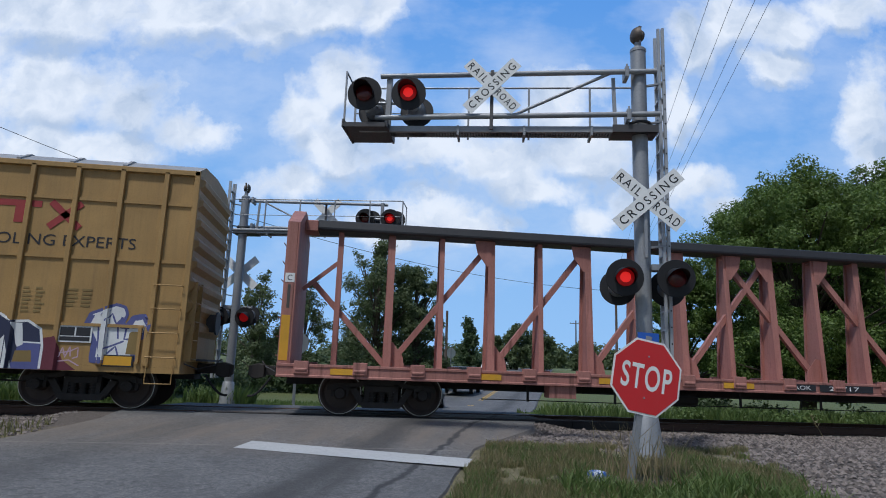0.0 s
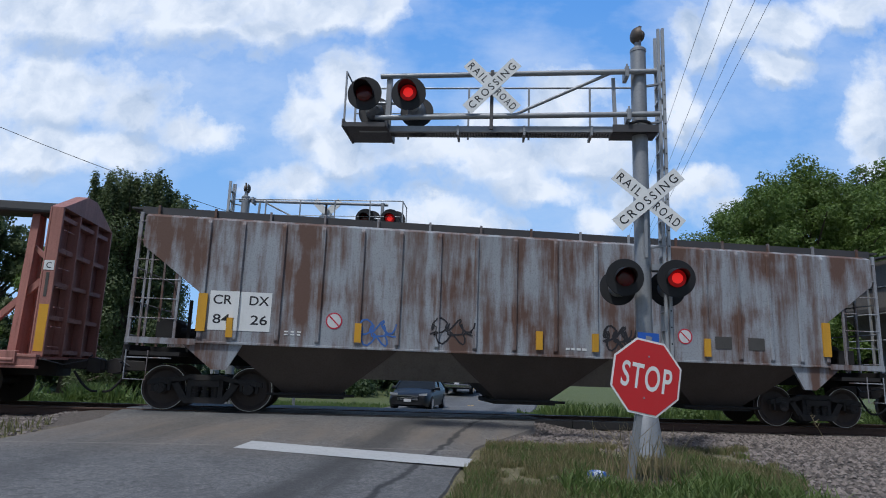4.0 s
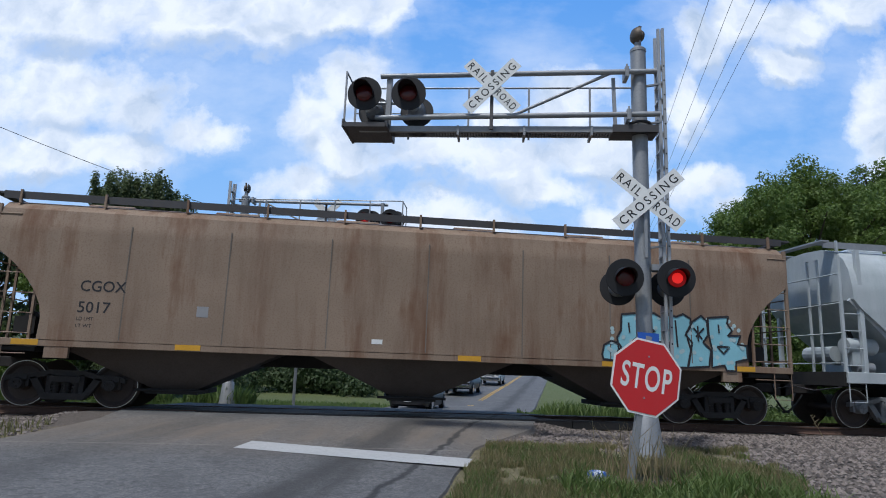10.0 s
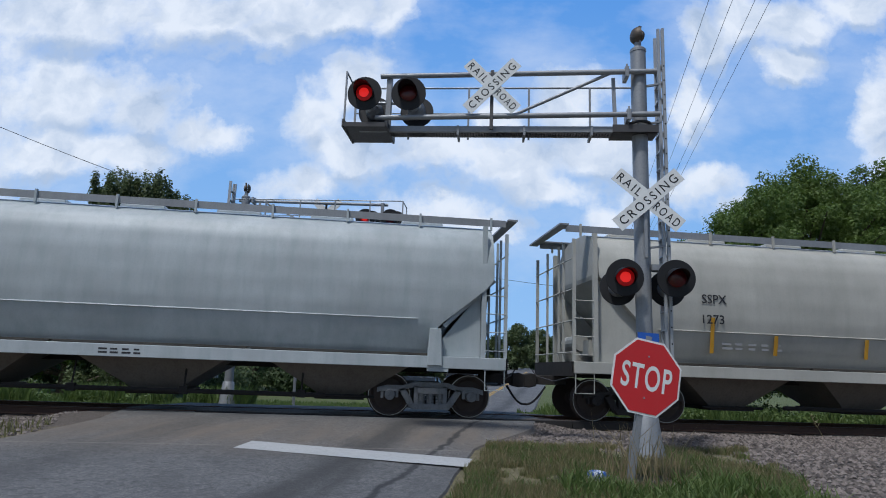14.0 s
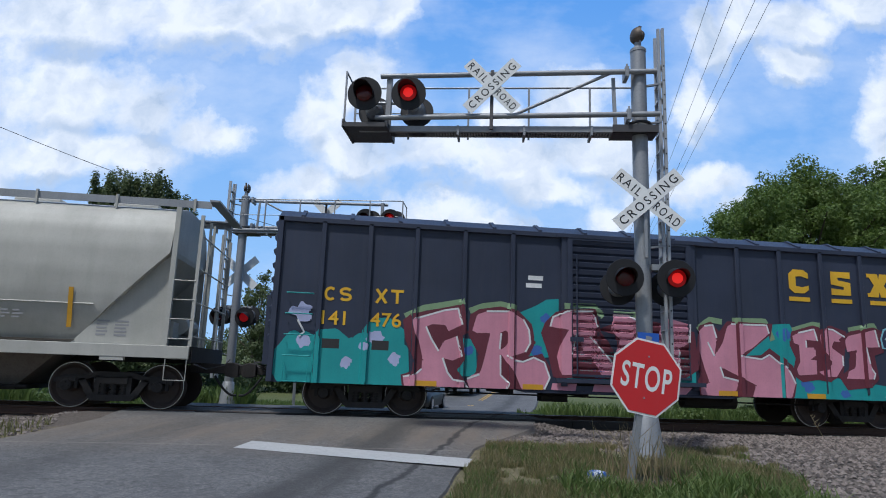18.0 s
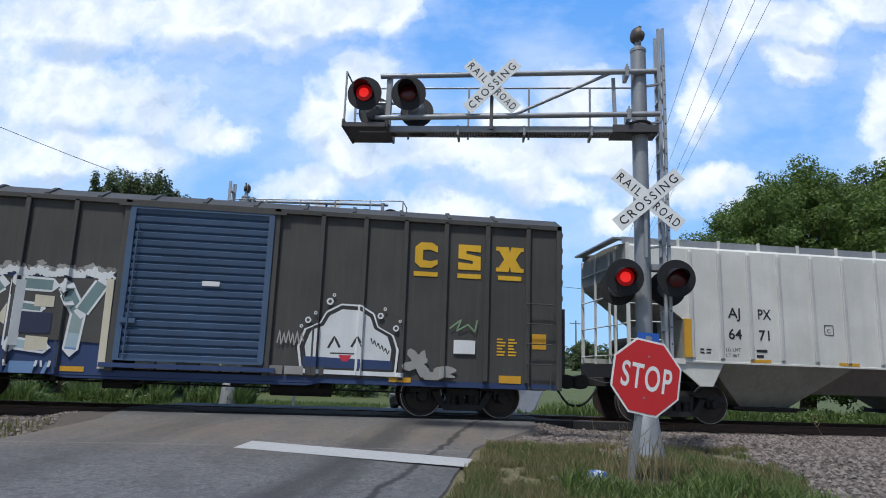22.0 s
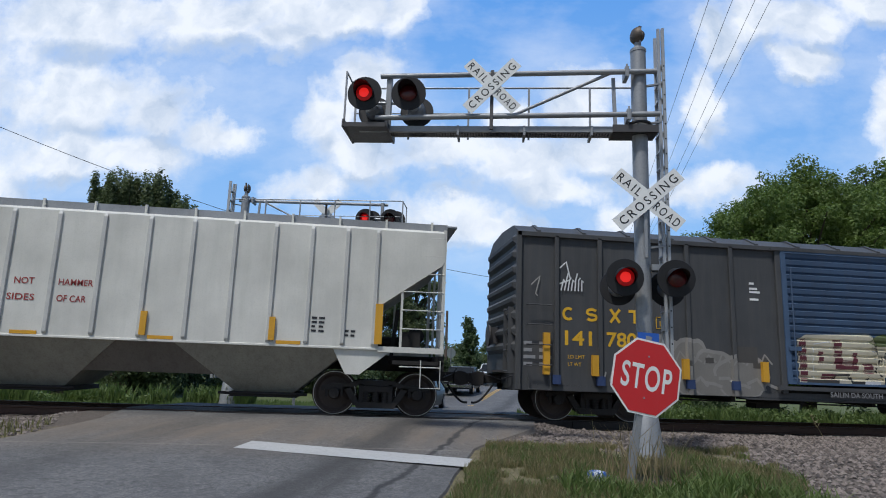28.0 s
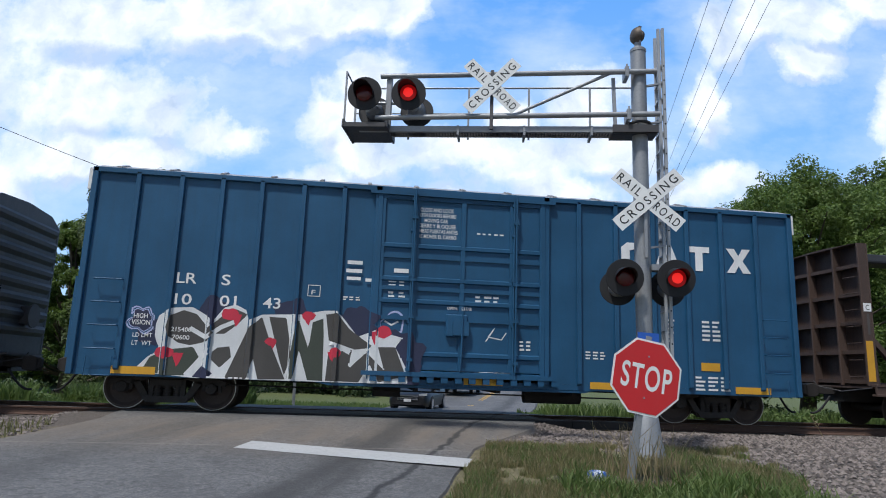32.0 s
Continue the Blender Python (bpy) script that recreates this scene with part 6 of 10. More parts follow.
def grey_hopper():
    c = hopper("covered_hopper", -57.80, "smooth dull grey covered hopper with a dark painted emblem", 9.0, "smooth", M["hopper_grey"], [(8.95, 2.98), (8.62, 2.68), (8.50, 2.50), (8.42, 2.34), (8.11, 2.24), (7.90, 2.06), (7.80, 1.88), (7.77, 1.3)], (), 4, trucks=(-7.45, 7.45), hop_mat=M["bay_dusty"], post_mat=M["hopper_grey"], blue=((-7.45, -1),), roof_posts=11)
    words([("CGRX", -7.33, 2.31, 0.24, 0.88), ("579003", -7.36, 1.88, 0.24, 1.02)], M["black_ink"], c, SIDE - 0.004, bold=0.008)
    words([("LD LMT", -7.42, 1.70, 0.07, 0.32), ("LT WT", -7.42, 1.58, 0.07, 0.30)], M["black_ink"], c, SIDE - 0.004)
    bars(block_of_bars(-6.95, 1.78, 0.4, 0.24, 2, 1), M["black_ink"], c, SIDE - 0.006)
    y0, y1 = SIDE - 0.008, SIDE - 0.004
    for poly in ([(-1.70, 1.92), (-1.25, 3.25), (0.75, 3.25), (0.70, 3.05), (-1.05, 3.05), (-1.42, 2.08), (-0.72, 2.08), (-0.78, 1.92)],
                 [(-0.75, 1.92), (-0.40, 2.85), (0.25, 2.85), (0.2, 2.68), (-0.22, 2.68), (-0.47, 2.08), (-0.2, 2.08), (-0.1, 2.32), (-0.28, 2.32), (-0.22, 2.46), (0.12, 2.46), (-0.1, 1.92)],
                 [(0.05, 1.92), (0.38, 2.85), (0.98, 2.85), (1.0, 2.4), (0.86, 2.38), (0.8, 1.92)]):
        part("emblem", G().prism([(-1.47 + (x + 1.7) * 1.1, 2.12 + (z - 1.92) * 1.075) for x, z in poly], y0, y1), M["black_ink"], c, "dark slanted block emblem")
    for x0, x1, z0, z1 in ((0.86, 1.17, 2.29, 2.46), (0.95, 1.3, 2.74, 2.93)):
        part("emblem", G().box(x0, x1, y0 - 0.004, y0 - 0.001, z0, z1), M["hopper_grey"], c)
    g = G()
    for x, w, h, z, n, breaks in ((1.5, 4.65, 0.22, 2.34, 12, ()), (1.39, 4.55, 0.16, 2.07, 22, (5, 9, 15))):
        step = w / n
        for i in range(n):
            if i not in breaks:
                a, b, q = x + step * i, x + step * (i + 0.78), h * 0.3
                g.prism([(a, z), (a + q, z + h), (b + q, z + h), (b, z)], SIDE - 0.007, SIDE - 0.003)
    tagged(part("lettering", g, M["black_ink"], c, "dark slanted company lettering"), kind="stuff")
    g = G().box(-5.0, -4.75, SIDE - 0.004, SIDE - 0.002, 1.9, 2.13)
    part("data_panel", g, M["black_ink"], c)
    part("data_panel", G().box(-4.985, -4.765, SIDE - 0.007, SIDE - 0.004, 1.915, 2.115), M["hopper_grey"], c)
    part("data_panel", G().box(5.25, 5.75, SIDE - 0.006, SIDE - 0.002, 1.5, 1.78), M["black_ink"], c)
    bars([(5.35, 1.58, 0.14, 0.15), (5.55, 1.58, 0.14, 0.15)], M["white_ink"], c, SIDE - 0.009)
    bars(block_of_bars(6.2, 1.85, 0.6, 0.25, 3, 3), M["grey_ink"], c, SIDE - 0.006)
    sill_reflectors(c, (-7.4, -4.6, -2.4, -0.3, 1.7, 3.7, 5.9), 1.23, 1.33, 0.45)
    seams(c, (-6.2, -4.3, -2.2, 0.0, 2.2, 4.4, 6.3))


def seams(c, xs, y=SIDE, z0=1.36, z1=3.7):
    for x in xs:
        part("weld_seam", G().box(x - 0.012, x + 0.012, y - 0.003, y + 0.01, z0, z1), M["hopper_grey"] if c["label"].startswith("smooth dull") else M["bay_dusty"], c)


def tan_hopper():
    c = hopper("covered_hopper", -38.73, "rust-stained tan covered hopper with teal graffiti", 8.68, "smooth", M["hopper_tan"], [(8.58, 3.16), (8.36, 2.98), (8.12, 2.79), (7.90, 2.55), (7.72, 2.30), (7.58, 2.02), (7.53, 1.75), (7.56, 1.2)], (), 3, trucks=(-7.1, 7.1), hop_mat=M["bay_brown_shade"], post_mat=M["hopper_tan"], roof_posts=11)
    words([("CGOX", -6.85, 2.33, 0.22, 0.88), ("5017", -6.85, 1.90, 0.22, 0.62)], M["black_ink"], c, SIDE - 0.004, bold=0.008)
    words([("LD LMT", -6.85, 1.74, 0.07, 0.32), ("LT WT", -6.85, 1.6, 0.07, 0.30)], M["black_ink"], c, SIDE - 0.004)
    part("data_panel", G().box(-4.55, -4.32, SIDE - 0.004, SIDE - 0.002, 1.9, 2.12), M["grey_ink"], c)
    part("data_panel", G().box(-0.95, -0.72, SIDE - 0.004, SIDE - 0.002, 1.5, 1.6), M["white_ink"], c)
    sill_reflectors(c, (-8.0, -4.9, 0.9, 4.1, 7.2), 1.22, 1.33, 0.5)
    sp = Spray(lambda x: SIDE)
    rnd = random.Random(4)
    forms = ([(4.1, 1.48), (4.15, 1.69), (4.31, 1.78), (4.48, 1.74), (4.54, 1.66), (4.45, 1.55), (4.62, 1.44), (4.54, 1.33), (4.13, 1.38)],
             [(4.56, 2.38), (4.9, 2.42), (5.07, 2.36), (4.97, 1.93), (4.77, 1.76), (4.93, 1.8), (5.09, 1.64), (5.04, 1.31), (4.8, 1.28), (4.63, 1.33), (4.67, 1.58), (4.48, 1.62), (4.45, 1.87), (4.54, 2.02)],
             [(5.11, 2.41), (5.32, 2.44), (5.5, 2.34), (5.49, 2.13), (5.6, 2.05), (5.63, 1.33), (5.13, 1.27), (5.05, 1.56), (5.05, 1.98), (5.34, 2.03), (5.04, 2.19)],
             [(5.54, 2.3), (5.67, 2.43), (5.84, 2.38), (6.01, 2.45), (6.19, 2.35), (6.17, 2.16), (6.05, 1.98), (6.21, 1.82), (6.08, 1.26), (5.72, 1.25), (5.63, 1.37), (5.56, 1.96)],
             [(6.07, 2.02), (6.23, 2.29), (6.44, 2.43), (6.58, 2.31), (6.59, 2.0), (6.47, 1.83), (6.65, 1.67), (6.59, 1.3), (6.1, 1.26), (6.17, 1.65)],
             [(6.6, 2.39), (7.1, 2.44), (7.06, 2.28), (7.18, 2.12), (7.07, 2.0), (7.38, 2.02), (7.29, 1.82), (7.52, 1.79), (7.52, 1.49), (7.24, 1.43), (7.23, 1.22), (7.01, 1.22), (6.96, 1.34), (6.66, 1.28), (6.67, 1.71), (6.61, 2.01)])
    for form in forms:
        sp.fill(form, "sp_sky")
    for i in range(70):
        sp.blob(rnd.uniform(4.2, 7.45), rnd.uniform(1.3, 2.38), 0.05, 0.05, "sp_frost", 0, n=8)
    for form in forms:
        sp.stroke(form + form[:2], 0.045, "sp_black")
    for line in ([(4.72, 2.2), (4.74, 1.98)], [(5.22, 1.9), (5.3, 1.5)], [(5.82, 2.3), (5.86, 1.7)], [(6.25, 2.15), (6.45, 1.9)], [(6.5, 2.15), (6.3, 1.95)], [(6.35, 2.2), (6.36, 1.85)], [(6.85, 2.25), (6.86, 2.05)], [(6.8, 1.75), (7.1, 1.75), (6.95, 1.6), (6.8, 1.75)]):
        sp.stroke(line, 0.04, "sp_black")
    sp.finish(c, "teal bubble graffiti outlined in black")
    part("data_panel", G().box(5.25, 5.7, SIDE - 0.035, SIDE - 0.03, 1.58, 1.84), M["black_ink"], c)
    bars([(5.26, 1.59, 0.43, 0.015), (5.26, 1.82, 0.43, 0.015), (5.26, 1.59, 0.015, 0.24), (5.675, 1.59, 0.015, 0.24), (5.47, 1.6, 0.015, 0.22)], M["white_ink"], c, SIDE - 0.04)
    seams(c, (-6.0, -4.0, -1.9, 0.2, 2.3, 4.3, 6.2))


def round_hopper(u, label, half, mat, slope, gear, plate=(-1, 1)):
    c = hopper("covered_hopper", u, label, half, "round", mat, slope, (), 4, trucks=(-half + 1.6, half - 1.6), frame_ends=True, hop_mat=M["bay_dusty"], post_mat=mat, gear=gear, roof_posts=12, end_plate=plate, sill=(1.05, 1.30), walk_mat=M["galv"])
    for s in (-1, 1):
        g = G().tube((-half + 2.0, s * 1.535, 2.08), (half - 2.0, s * 1.535, 2.08), 0.018, n=6)
        part("weld_seam", g, mat, c)
    return c


def build_round():
    c = round_hopper(-19.42, "pale blue-grey round-sided covered hopper", 9.36, M["hopper_pale"], [(9.02, 3.0), (8.85, 2.78), (7.92, 2.02), (7.75, 1.85), (7.72, 1.2)], "pale", (1,))
    for s in (-1, 1):
        part("air_reservoir", G().tube((s * 8.95, -1.05, 1.92), (s * 8.2, -1.05, 1.92), 0.2, n=18).tube((s * 8.2, -1.05, 1.92), (s * 8.1, -1.05, 1.92), 0.2, 0.1, n=18), M["hopper_pale"], c, "pale steel air reservoir", smooth=True)
        part("brake_cylinder", G().tube((s * 8.75, -1.1, 1.42), (s * 8.3, -1.1, 1.42), 0.13, n=14), M["galv"], c, smooth=True)
        part("slope_edge", G().beam((s * 9.05, -1.45, 3.0), (s * 7.95, -1.45, 1.95), 0.07, 0.09), M["hopper_pale"], c)
        part("jack_bracket", G().prism([(s * 7.92, 1.1), (s * 7.88, 1.88), (s * 7.64, 1.88), (s * 7.6, 1.1)], -1.62, -1.42), M["hopper_pale"], c, "pale jacking bracket", bevel=0.01)
    words([("TCMX", -7.27, 2.69, 0.22, 0.58), ("451101", -7.28, 2.20, 0.21, 0.80)], M["grey_ink"], c, -1.645, bold=0.01)
    part("data_panel", G().box(-6.07, -5.83, -1.607, -1.6, 2.45, 2.70), M["grey_ink"], c)
    part("data_panel", G().box(-6.05, -5.85, -1.61, -1.607, 2.47, 2.68), M["hopper_pale"], c)
    bars(block_of_bars(-7.0, 1.98, 0.9, 0.18, 2, 3), M["grey_ink"], c, -1.55)
    bars(block_of_bars(-5.4, 1.24, 1.3, 0.14, 2, 5) + block_of_bars(1.0, 1.24, 0.9, 0.14, 2, 4), M["black_ink"], c, SIDE - 0.004)
    g = G().tube((-4.0, -1.1, 0.42), (5.5, -1.1, 0.40), 0.05, n=8)
    for x in (-4.0, -2.0, 0.4, 2.6, 5.0):
        g.tube((x, -1.1, 0.4), (x, -1.0, 1.05), 0.02, n=6).box(x - 0.08, x + 0.08, -1.15, -1.05, 0.34, 0.5)
    part("discharge_pipe", g, M["under"], c)
    d = round_hopper(0.61, "cream-grey round-sided covered hopper", 9.24, M["hopper_cream"], [(8.62, 3.22), (6.95, 1.44), (6.9, 1.2)], "dark")
    words([("SSPX", -6.2, 2.72, 0.2, 0.6), ("1273", -6.2, 2.26, 0.2, 0.52)], M["black_ink"], d, -1.605, bold=0.012)
    bars(block_of_bars(-5.7, 1.88, 1.6, 0.2, 2, 5), M["grey_ink"], d, -1.5)
    for x in (-5.95, -4.4, -2.12, 0.12, 2.2, 4.47, 6.8):
        part("reflector", G().prism_x([(-1.47, 1.6), (-1.48, 1.6), (-1.575, 2.05), (-1.565, 2.05)] if abs(x) < 5 else [(-1.47, 1.6), (-1.48, 1.6), (-1.61, 2.4), (-1.60, 2.4)], x - 0.045, x + 0.045), M["yellow"], d)
    part("data_panel", G().box(4.98, 5.4, -1.575, -1.55, 1.70, 1.93), M["black_ink"], d)
    bars([(5.03, 1.76, 0.12, 0.1), (5.22, 1.76, 0.12, 0.1)], M["white_ink"], d, -1.579)
    bars(block_of_bars(5.5, 1.93, 0.5, 0.2, 3, 2), M["grey_ink"], d, -1.57)
    bars(block_of_bars(7.3, 1.8, 0.7, 0.35, 5, 2), M["grey_ink"], d, -1.405)
    g = G().tube((-4.0, -1.1, 0.42), (5.5, -1.1, 0.40), 0.05, n=8)
    part("discharge_pipe", g, M["under"], d)


BOX_POSTS = [-6.82, -5.82, -4.8, -3.74, -2.66, 2.66, 3.72, 4.77, 5.8, 6.78]
TIGHT_POSTS = [-7.02, -6.14, -5.26, -4.35, -3.44, -2.5, 2.53, 3.45, 4.33, 5.22, 6.15, 7.07]


def navy_boxcar():
    c = boxcar("boxcar", 19.16, "dark navy boxcar covered in pink and teal graffiti", 7.79, 0.66, 4.15, BOX_POSTS, M["navy"], M["navy"], (-1.42, 1.5, 0.98, 4.05, "ribbed", M["navy"]), 9, trucks=(-5.75, 5.75))
    words([("141", -6.76, 1.88, 0.29, 0.5), ("476", -5.74, 1.88, 0.29, 0.66)], M["yellow_ink"], c, -1.512, bold=0.012)
    initials(c, (-6.74, -6.42, -5.66, -5.32), 2.38, 0.27, 0.30, 0.06, -1.503)
    big_emblem(c, (4.22, 5.3, 6.3), 3.08)
    sp = Spray(boxcar_depth(BOX_POSTS))
    sp.zmin, sp.relief = 0.665, rib_relief(-1.42, 1.5, 0.98, 4.05)
    # teal ground with humps, violet and blue clouds in it
    for i, x in enumerate(np.linspace(-7.3, -5.3, 7)):
        sp.blob(x, 1.1 + 0.08 * math.sin(i * 2.1), 0.42, 0.55, "sp_teal", 0.15, i)
    for x, h in ((-6.55, 1.8), (-5.45, 2.08)):
        sp.slab([(x - 0.5, 0.67), (x - 0.45, h - 0.3), (x - 0.25, h - 0.04), (x + 0.12, h), (x + 0.45, h - 0.25), (x + 0.5, 0.67)], "sp_teal")
    for x, z, r in ((-7.1, 1.5, 0.14), (-5.6, 1.65, 0.17), (-5.85, 1.45, 0.1), (-6.2, 1.1, 0.12), (-5.2, 1.2, 0.14)):
        sp.blob(x, z, r, r, "sp_lilac", 0.3, x)
    for x in (-6.72, -5.68):
        sp.slab([(x, 1.38), (x, 1.58), (x + 0.36, 1.58), (x + 0.36, 1.38)], "sp_soot")
    sp.fill([(-2.52, 2.3), (-2.14, 2.47), (-1.88, 2.63), (-1.6, 2.66), (-1.6, 1.4), (-2.3, 1.3)], "sp_teal")
    sp.fill([(-3.9, 0.9), (-3.75, 1.7), (-3.45, 1.7), (-3.4, 0.9)], "sp_teal")
    sp.fill([(3.2, 0.67), (3.3, 2.3), (3.93, 2.35), (4.1, 1.9), (4.6, 1.2), (6.3, 1.0), (6.7, 1.5), (7.5, 1.45), (7.5, 0.67)], "sp_teal")
    sp.fill([(-1.45, 0.9), (-1.45, 1.5), (1.52, 1.6), (1.52, 0.9)], "sp_teal")
    for x, z, r in ((-3.6, 1.45, 0.12), (-2.1, 1.5, 0.14), (-1.9, 2.2, 0.12), (3.75, 2.1, 0.16), (4.3, 0.95, 0.16), (5.2, 0.8, 0.12), (-0.7, 1.05, 0.16)):
        sp.blob(x, z, r, r * 0.9, "sp_blue", 0.3, x)
    # green overspray that drips
    for line in ([(-5.0, 2.12), (-4.6, 2.32), (-4.1, 2.42), (-3.72, 2.5)], [(-3.6, 2.3), (-3.3, 2.42), (-2.9, 2.48), (-2.55, 2.4)], [(-1.5, 2.5), (-0.8, 2.52), (-0.6, 2.3)], [(-0.36, 2.42), (0.1, 2.42), (0.32, 2.25)], [(1.6, 2.1), (1.95, 2.36), (2.25, 2.32)], [(2.5, 2.36), (3.3, 2.38), (3.48, 1.95)], [(3.98, 2.2), (4.5, 2.36), (4.68, 2.34)], [(5.4, 2.26), (6.05, 2.4), (6.2, 2.1)]):
        sp.stroke(line, 0.13, "sp_green")
    for x, z, d in ((-4.95, 2.0, 0.35), (-4.0, 2.4, 0.3), (-3.05, 2.45, 0.22), (-2.5, 2.3, 0.5), (2.9, 2.35, 0.4)):
        sp.stroke([(x, z), (x + 0.01, z - d)], 0.06, "sp_green")
    for dark, pink in (
        ([(-5.04, 2.04), (-4.87, 2.18), (-4.1, 2.36), (-3.73, 2.45), (-3.63, 1.82), (-3.75, 1.76), (-3.68, 1.26), (-3.84, 1.03), (-3.54, 0.62), (-4.99, 0.57), (-5.04, 0.89), (-4.8, 0.97), (-4.78, 1.21), (-4.98, 1.65)],
         [(-4.85, 2.05), (-4.14, 2.28), (-3.85, 2.34), (-3.76, 1.99), (-4.05, 1.84), (-4.12, 1.97), (-4.4, 1.98), (-4.54, 1.92), (-4.42, 1.67), (-4.25, 1.41), (-4.14, 1.63), (-3.87, 1.74), (-3.75, 1.31), (-3.94, 1.22), (-4.16, 1.27), (-4.04, 0.96), (-3.92, 0.82), (-3.7, 0.79), (-3.6, 0.63), (-4.95, 0.6), (-4.99, 0.85), (-4.74, 0.9), (-4.6, 1.02), (-4.58, 1.22), (-4.68, 1.61), (-4.78, 1.77)]),
        ([(-3.63, 1.82), (-3.59, 2.22), (-3.39, 2.35), (-2.91, 2.43), (-2.52, 2.36), (-2.2, 2.06), (-2.13, 1.66), (-2.27, 1.37), (-1.97, 1.44), (-1.79, 1.16), (-1.8, 0.88), (-1.9, 0.65), (-3.54, 0.62), (-3.64, 0.81), (-3.43, 0.99), (-3.38, 1.38), (-3.51, 1.6)],
         [(-3.53, 1.88), (-3.43, 2.23), (-3.22, 2.31), (-2.68, 2.33), (-2.4, 2.17), (-2.27, 1.94), (-2.24, 1.66), (-2.35, 1.46), (-2.67, 1.35), (-2.39, 1.25), (-2.16, 1.35), (-1.92, 1.25), (-1.8, 0.93), (-1.94, 0.65), (-2.42, 0.66), (-2.55, 0.96), (-2.89, 1.4), (-2.89, 0.95), (-2.71, 0.79), (-2.75, 0.64), (-3.54, 0.62), (-3.62, 0.81), (-3.53, 0.93), (-3.33, 0.99), (-3.24, 1.33), (-3.13, 1.84), (-3.43, 1.83)]),
        ([(-2.0, 1.89), (-1.91, 2.13), (-1.66, 2.37), (-1.44, 2.42), (-0.77, 2.47), (-0.66, 1.95), (-0.47, 1.73), (-0.06, 0.94), (-1.22, 0.94), (-1.72, 0.94), (-1.84, 1.44)],
         [(-1.79, 2.04), (-1.73, 2.25), (-1.44, 2.38), (-0.84, 2.41), (-0.73, 2.07), (-0.82, 1.83), (-0.53, 1.44), (-0.1, 0.96), (-0.63, 0.98), (-0.89, 1.42), (-1.34, 1.38), (-1.33, 1.01), (-1.55, 1.0), (-1.64, 1.39), (-1.54, 1.74), (-1.4, 1.98)]),
        ([(-0.94, 1.94), (-0.67, 2.01), (-0.32, 1.91), (-0.21, 1.28), (-0.01, 0.94), (1.13, 0.92), (1.6, 1.23), (1.52, 2.05), (0.81, 2.2), (0.1, 2.34)],
         [(-0.42, 2.02), (-0.36, 2.35), (-0.01, 2.35), (0.29, 2.2), (0.52, 1.77), (0.84, 1.34), (0.69, 1.84), (0.72, 2.19), (0.89, 2.34), (1.42, 2.22), (1.4, 1.81), (1.17, 1.66), (1.19, 1.04), (0.67, 0.97), (0.4, 1.53), (0.22, 1.93), (0.14, 1.64), (0.09, 1.12), (0.35, 0.98), (-0.18, 0.96), (-0.39, 1.38), (-0.22, 1.8)]),
        ([(1.56, 1.58), (1.58, 1.93), (1.69, 2.21), (1.98, 2.32), (2.17, 2.09), (2.37, 2.34), (3.5, 2.33), (3.36, 1.78), (3.96, 1.38), (4.0, 0.97), (3.93, 0.67), (2.67, 0.6), (1.61, 0.65), (1.56, 0.99), (1.64, 1.12)],
         [(1.66, 1.71), (1.66, 2.06), (1.81, 2.21), (2.02, 2.24), (2.1, 1.9), (2.03, 1.54), (2.25, 1.85), (2.37, 2.22), (2.47, 2.28), (3.34, 2.29), (3.39, 2.1), (2.97, 1.76), (2.62, 1.57), (3.17, 1.51), (3.37, 1.62), (3.85, 1.26), (3.98, 0.99), (3.87, 0.67), (2.91, 0.66), (3.01, 0.93), (2.52, 1.15), (2.16, 1.31), (2.23, 1.08), (2.59, 1.01), (2.54, 0.82), (2.37, 0.65), (1.67, 0.68), (1.66, 0.83), (1.89, 0.95), (1.79, 1.24)]),
        ([(3.94, 2.17), (4.49, 2.34), (4.68, 2.3), (4.72, 1.71), (4.59, 1.1), (4.16, 1.03), (3.91, 1.2), (4.02, 1.56), (3.89, 1.86)],
         [(3.97, 2.07), (4.12, 2.15), (4.52, 2.25), (4.59, 1.98), (4.31, 2.0), (4.3, 1.82), (4.51, 1.83), (4.52, 1.64), (4.39, 1.55), (4.58, 1.53), (4.52, 1.22), (4.07, 1.18), (4.03, 1.32), (4.14, 1.51), (4.13, 1.87), (3.98, 1.92)]),
        ([(4.56, 2.19), (4.93, 2.36), (5.34, 2.23), (5.26, 1.73), (5.2, 1.25), (4.83, 1.05), (4.52, 1.1)],
         [(4.66, 2.1), (4.78, 2.27), (5.0, 2.26), (5.29, 2.1), (5.22, 1.98), (5.0, 1.99), (4.94, 1.84), (5.2, 1.67), (5.2, 1.43), (5.02, 1.18), (4.73, 1.17), (4.58, 1.28), (4.83, 1.35), (4.95, 1.5), (4.72, 1.74)]),
        ([(5.13, 2.04), (5.44, 2.24), (6.05, 2.36), (6.27, 2.27), (6.27, 1.78), (6.02, 1.7), (6.09, 1.16), (5.9, 0.97), (5.27, 0.89), (5.08, 1.18), (5.35, 1.37), (5.38, 1.74)],
         [(5.29, 2.01), (5.38, 2.13), (6.08, 2.3), (6.16, 1.9), (5.89, 1.88), (5.76, 1.88), (5.83, 1.51), (6.0, 1.28), (5.93, 1.15), (5.27, 1.15), (5.33, 1.31), (5.51, 1.4), (5.57, 1.81), (5.32, 1.76)])):
        sp.fill(dark, "sp_wine")
        sp.fill(pink, "sp_pink")
    for hole in ([(-2.92, 1.85), (-2.77, 1.92), (-2.69, 1.75), (-2.77, 1.58), (-2.89, 1.49)], [(-1.29, 1.49), (-1.2, 1.93), (-1.06, 1.55)]):
        sp.fill(hole, "sp_wine")
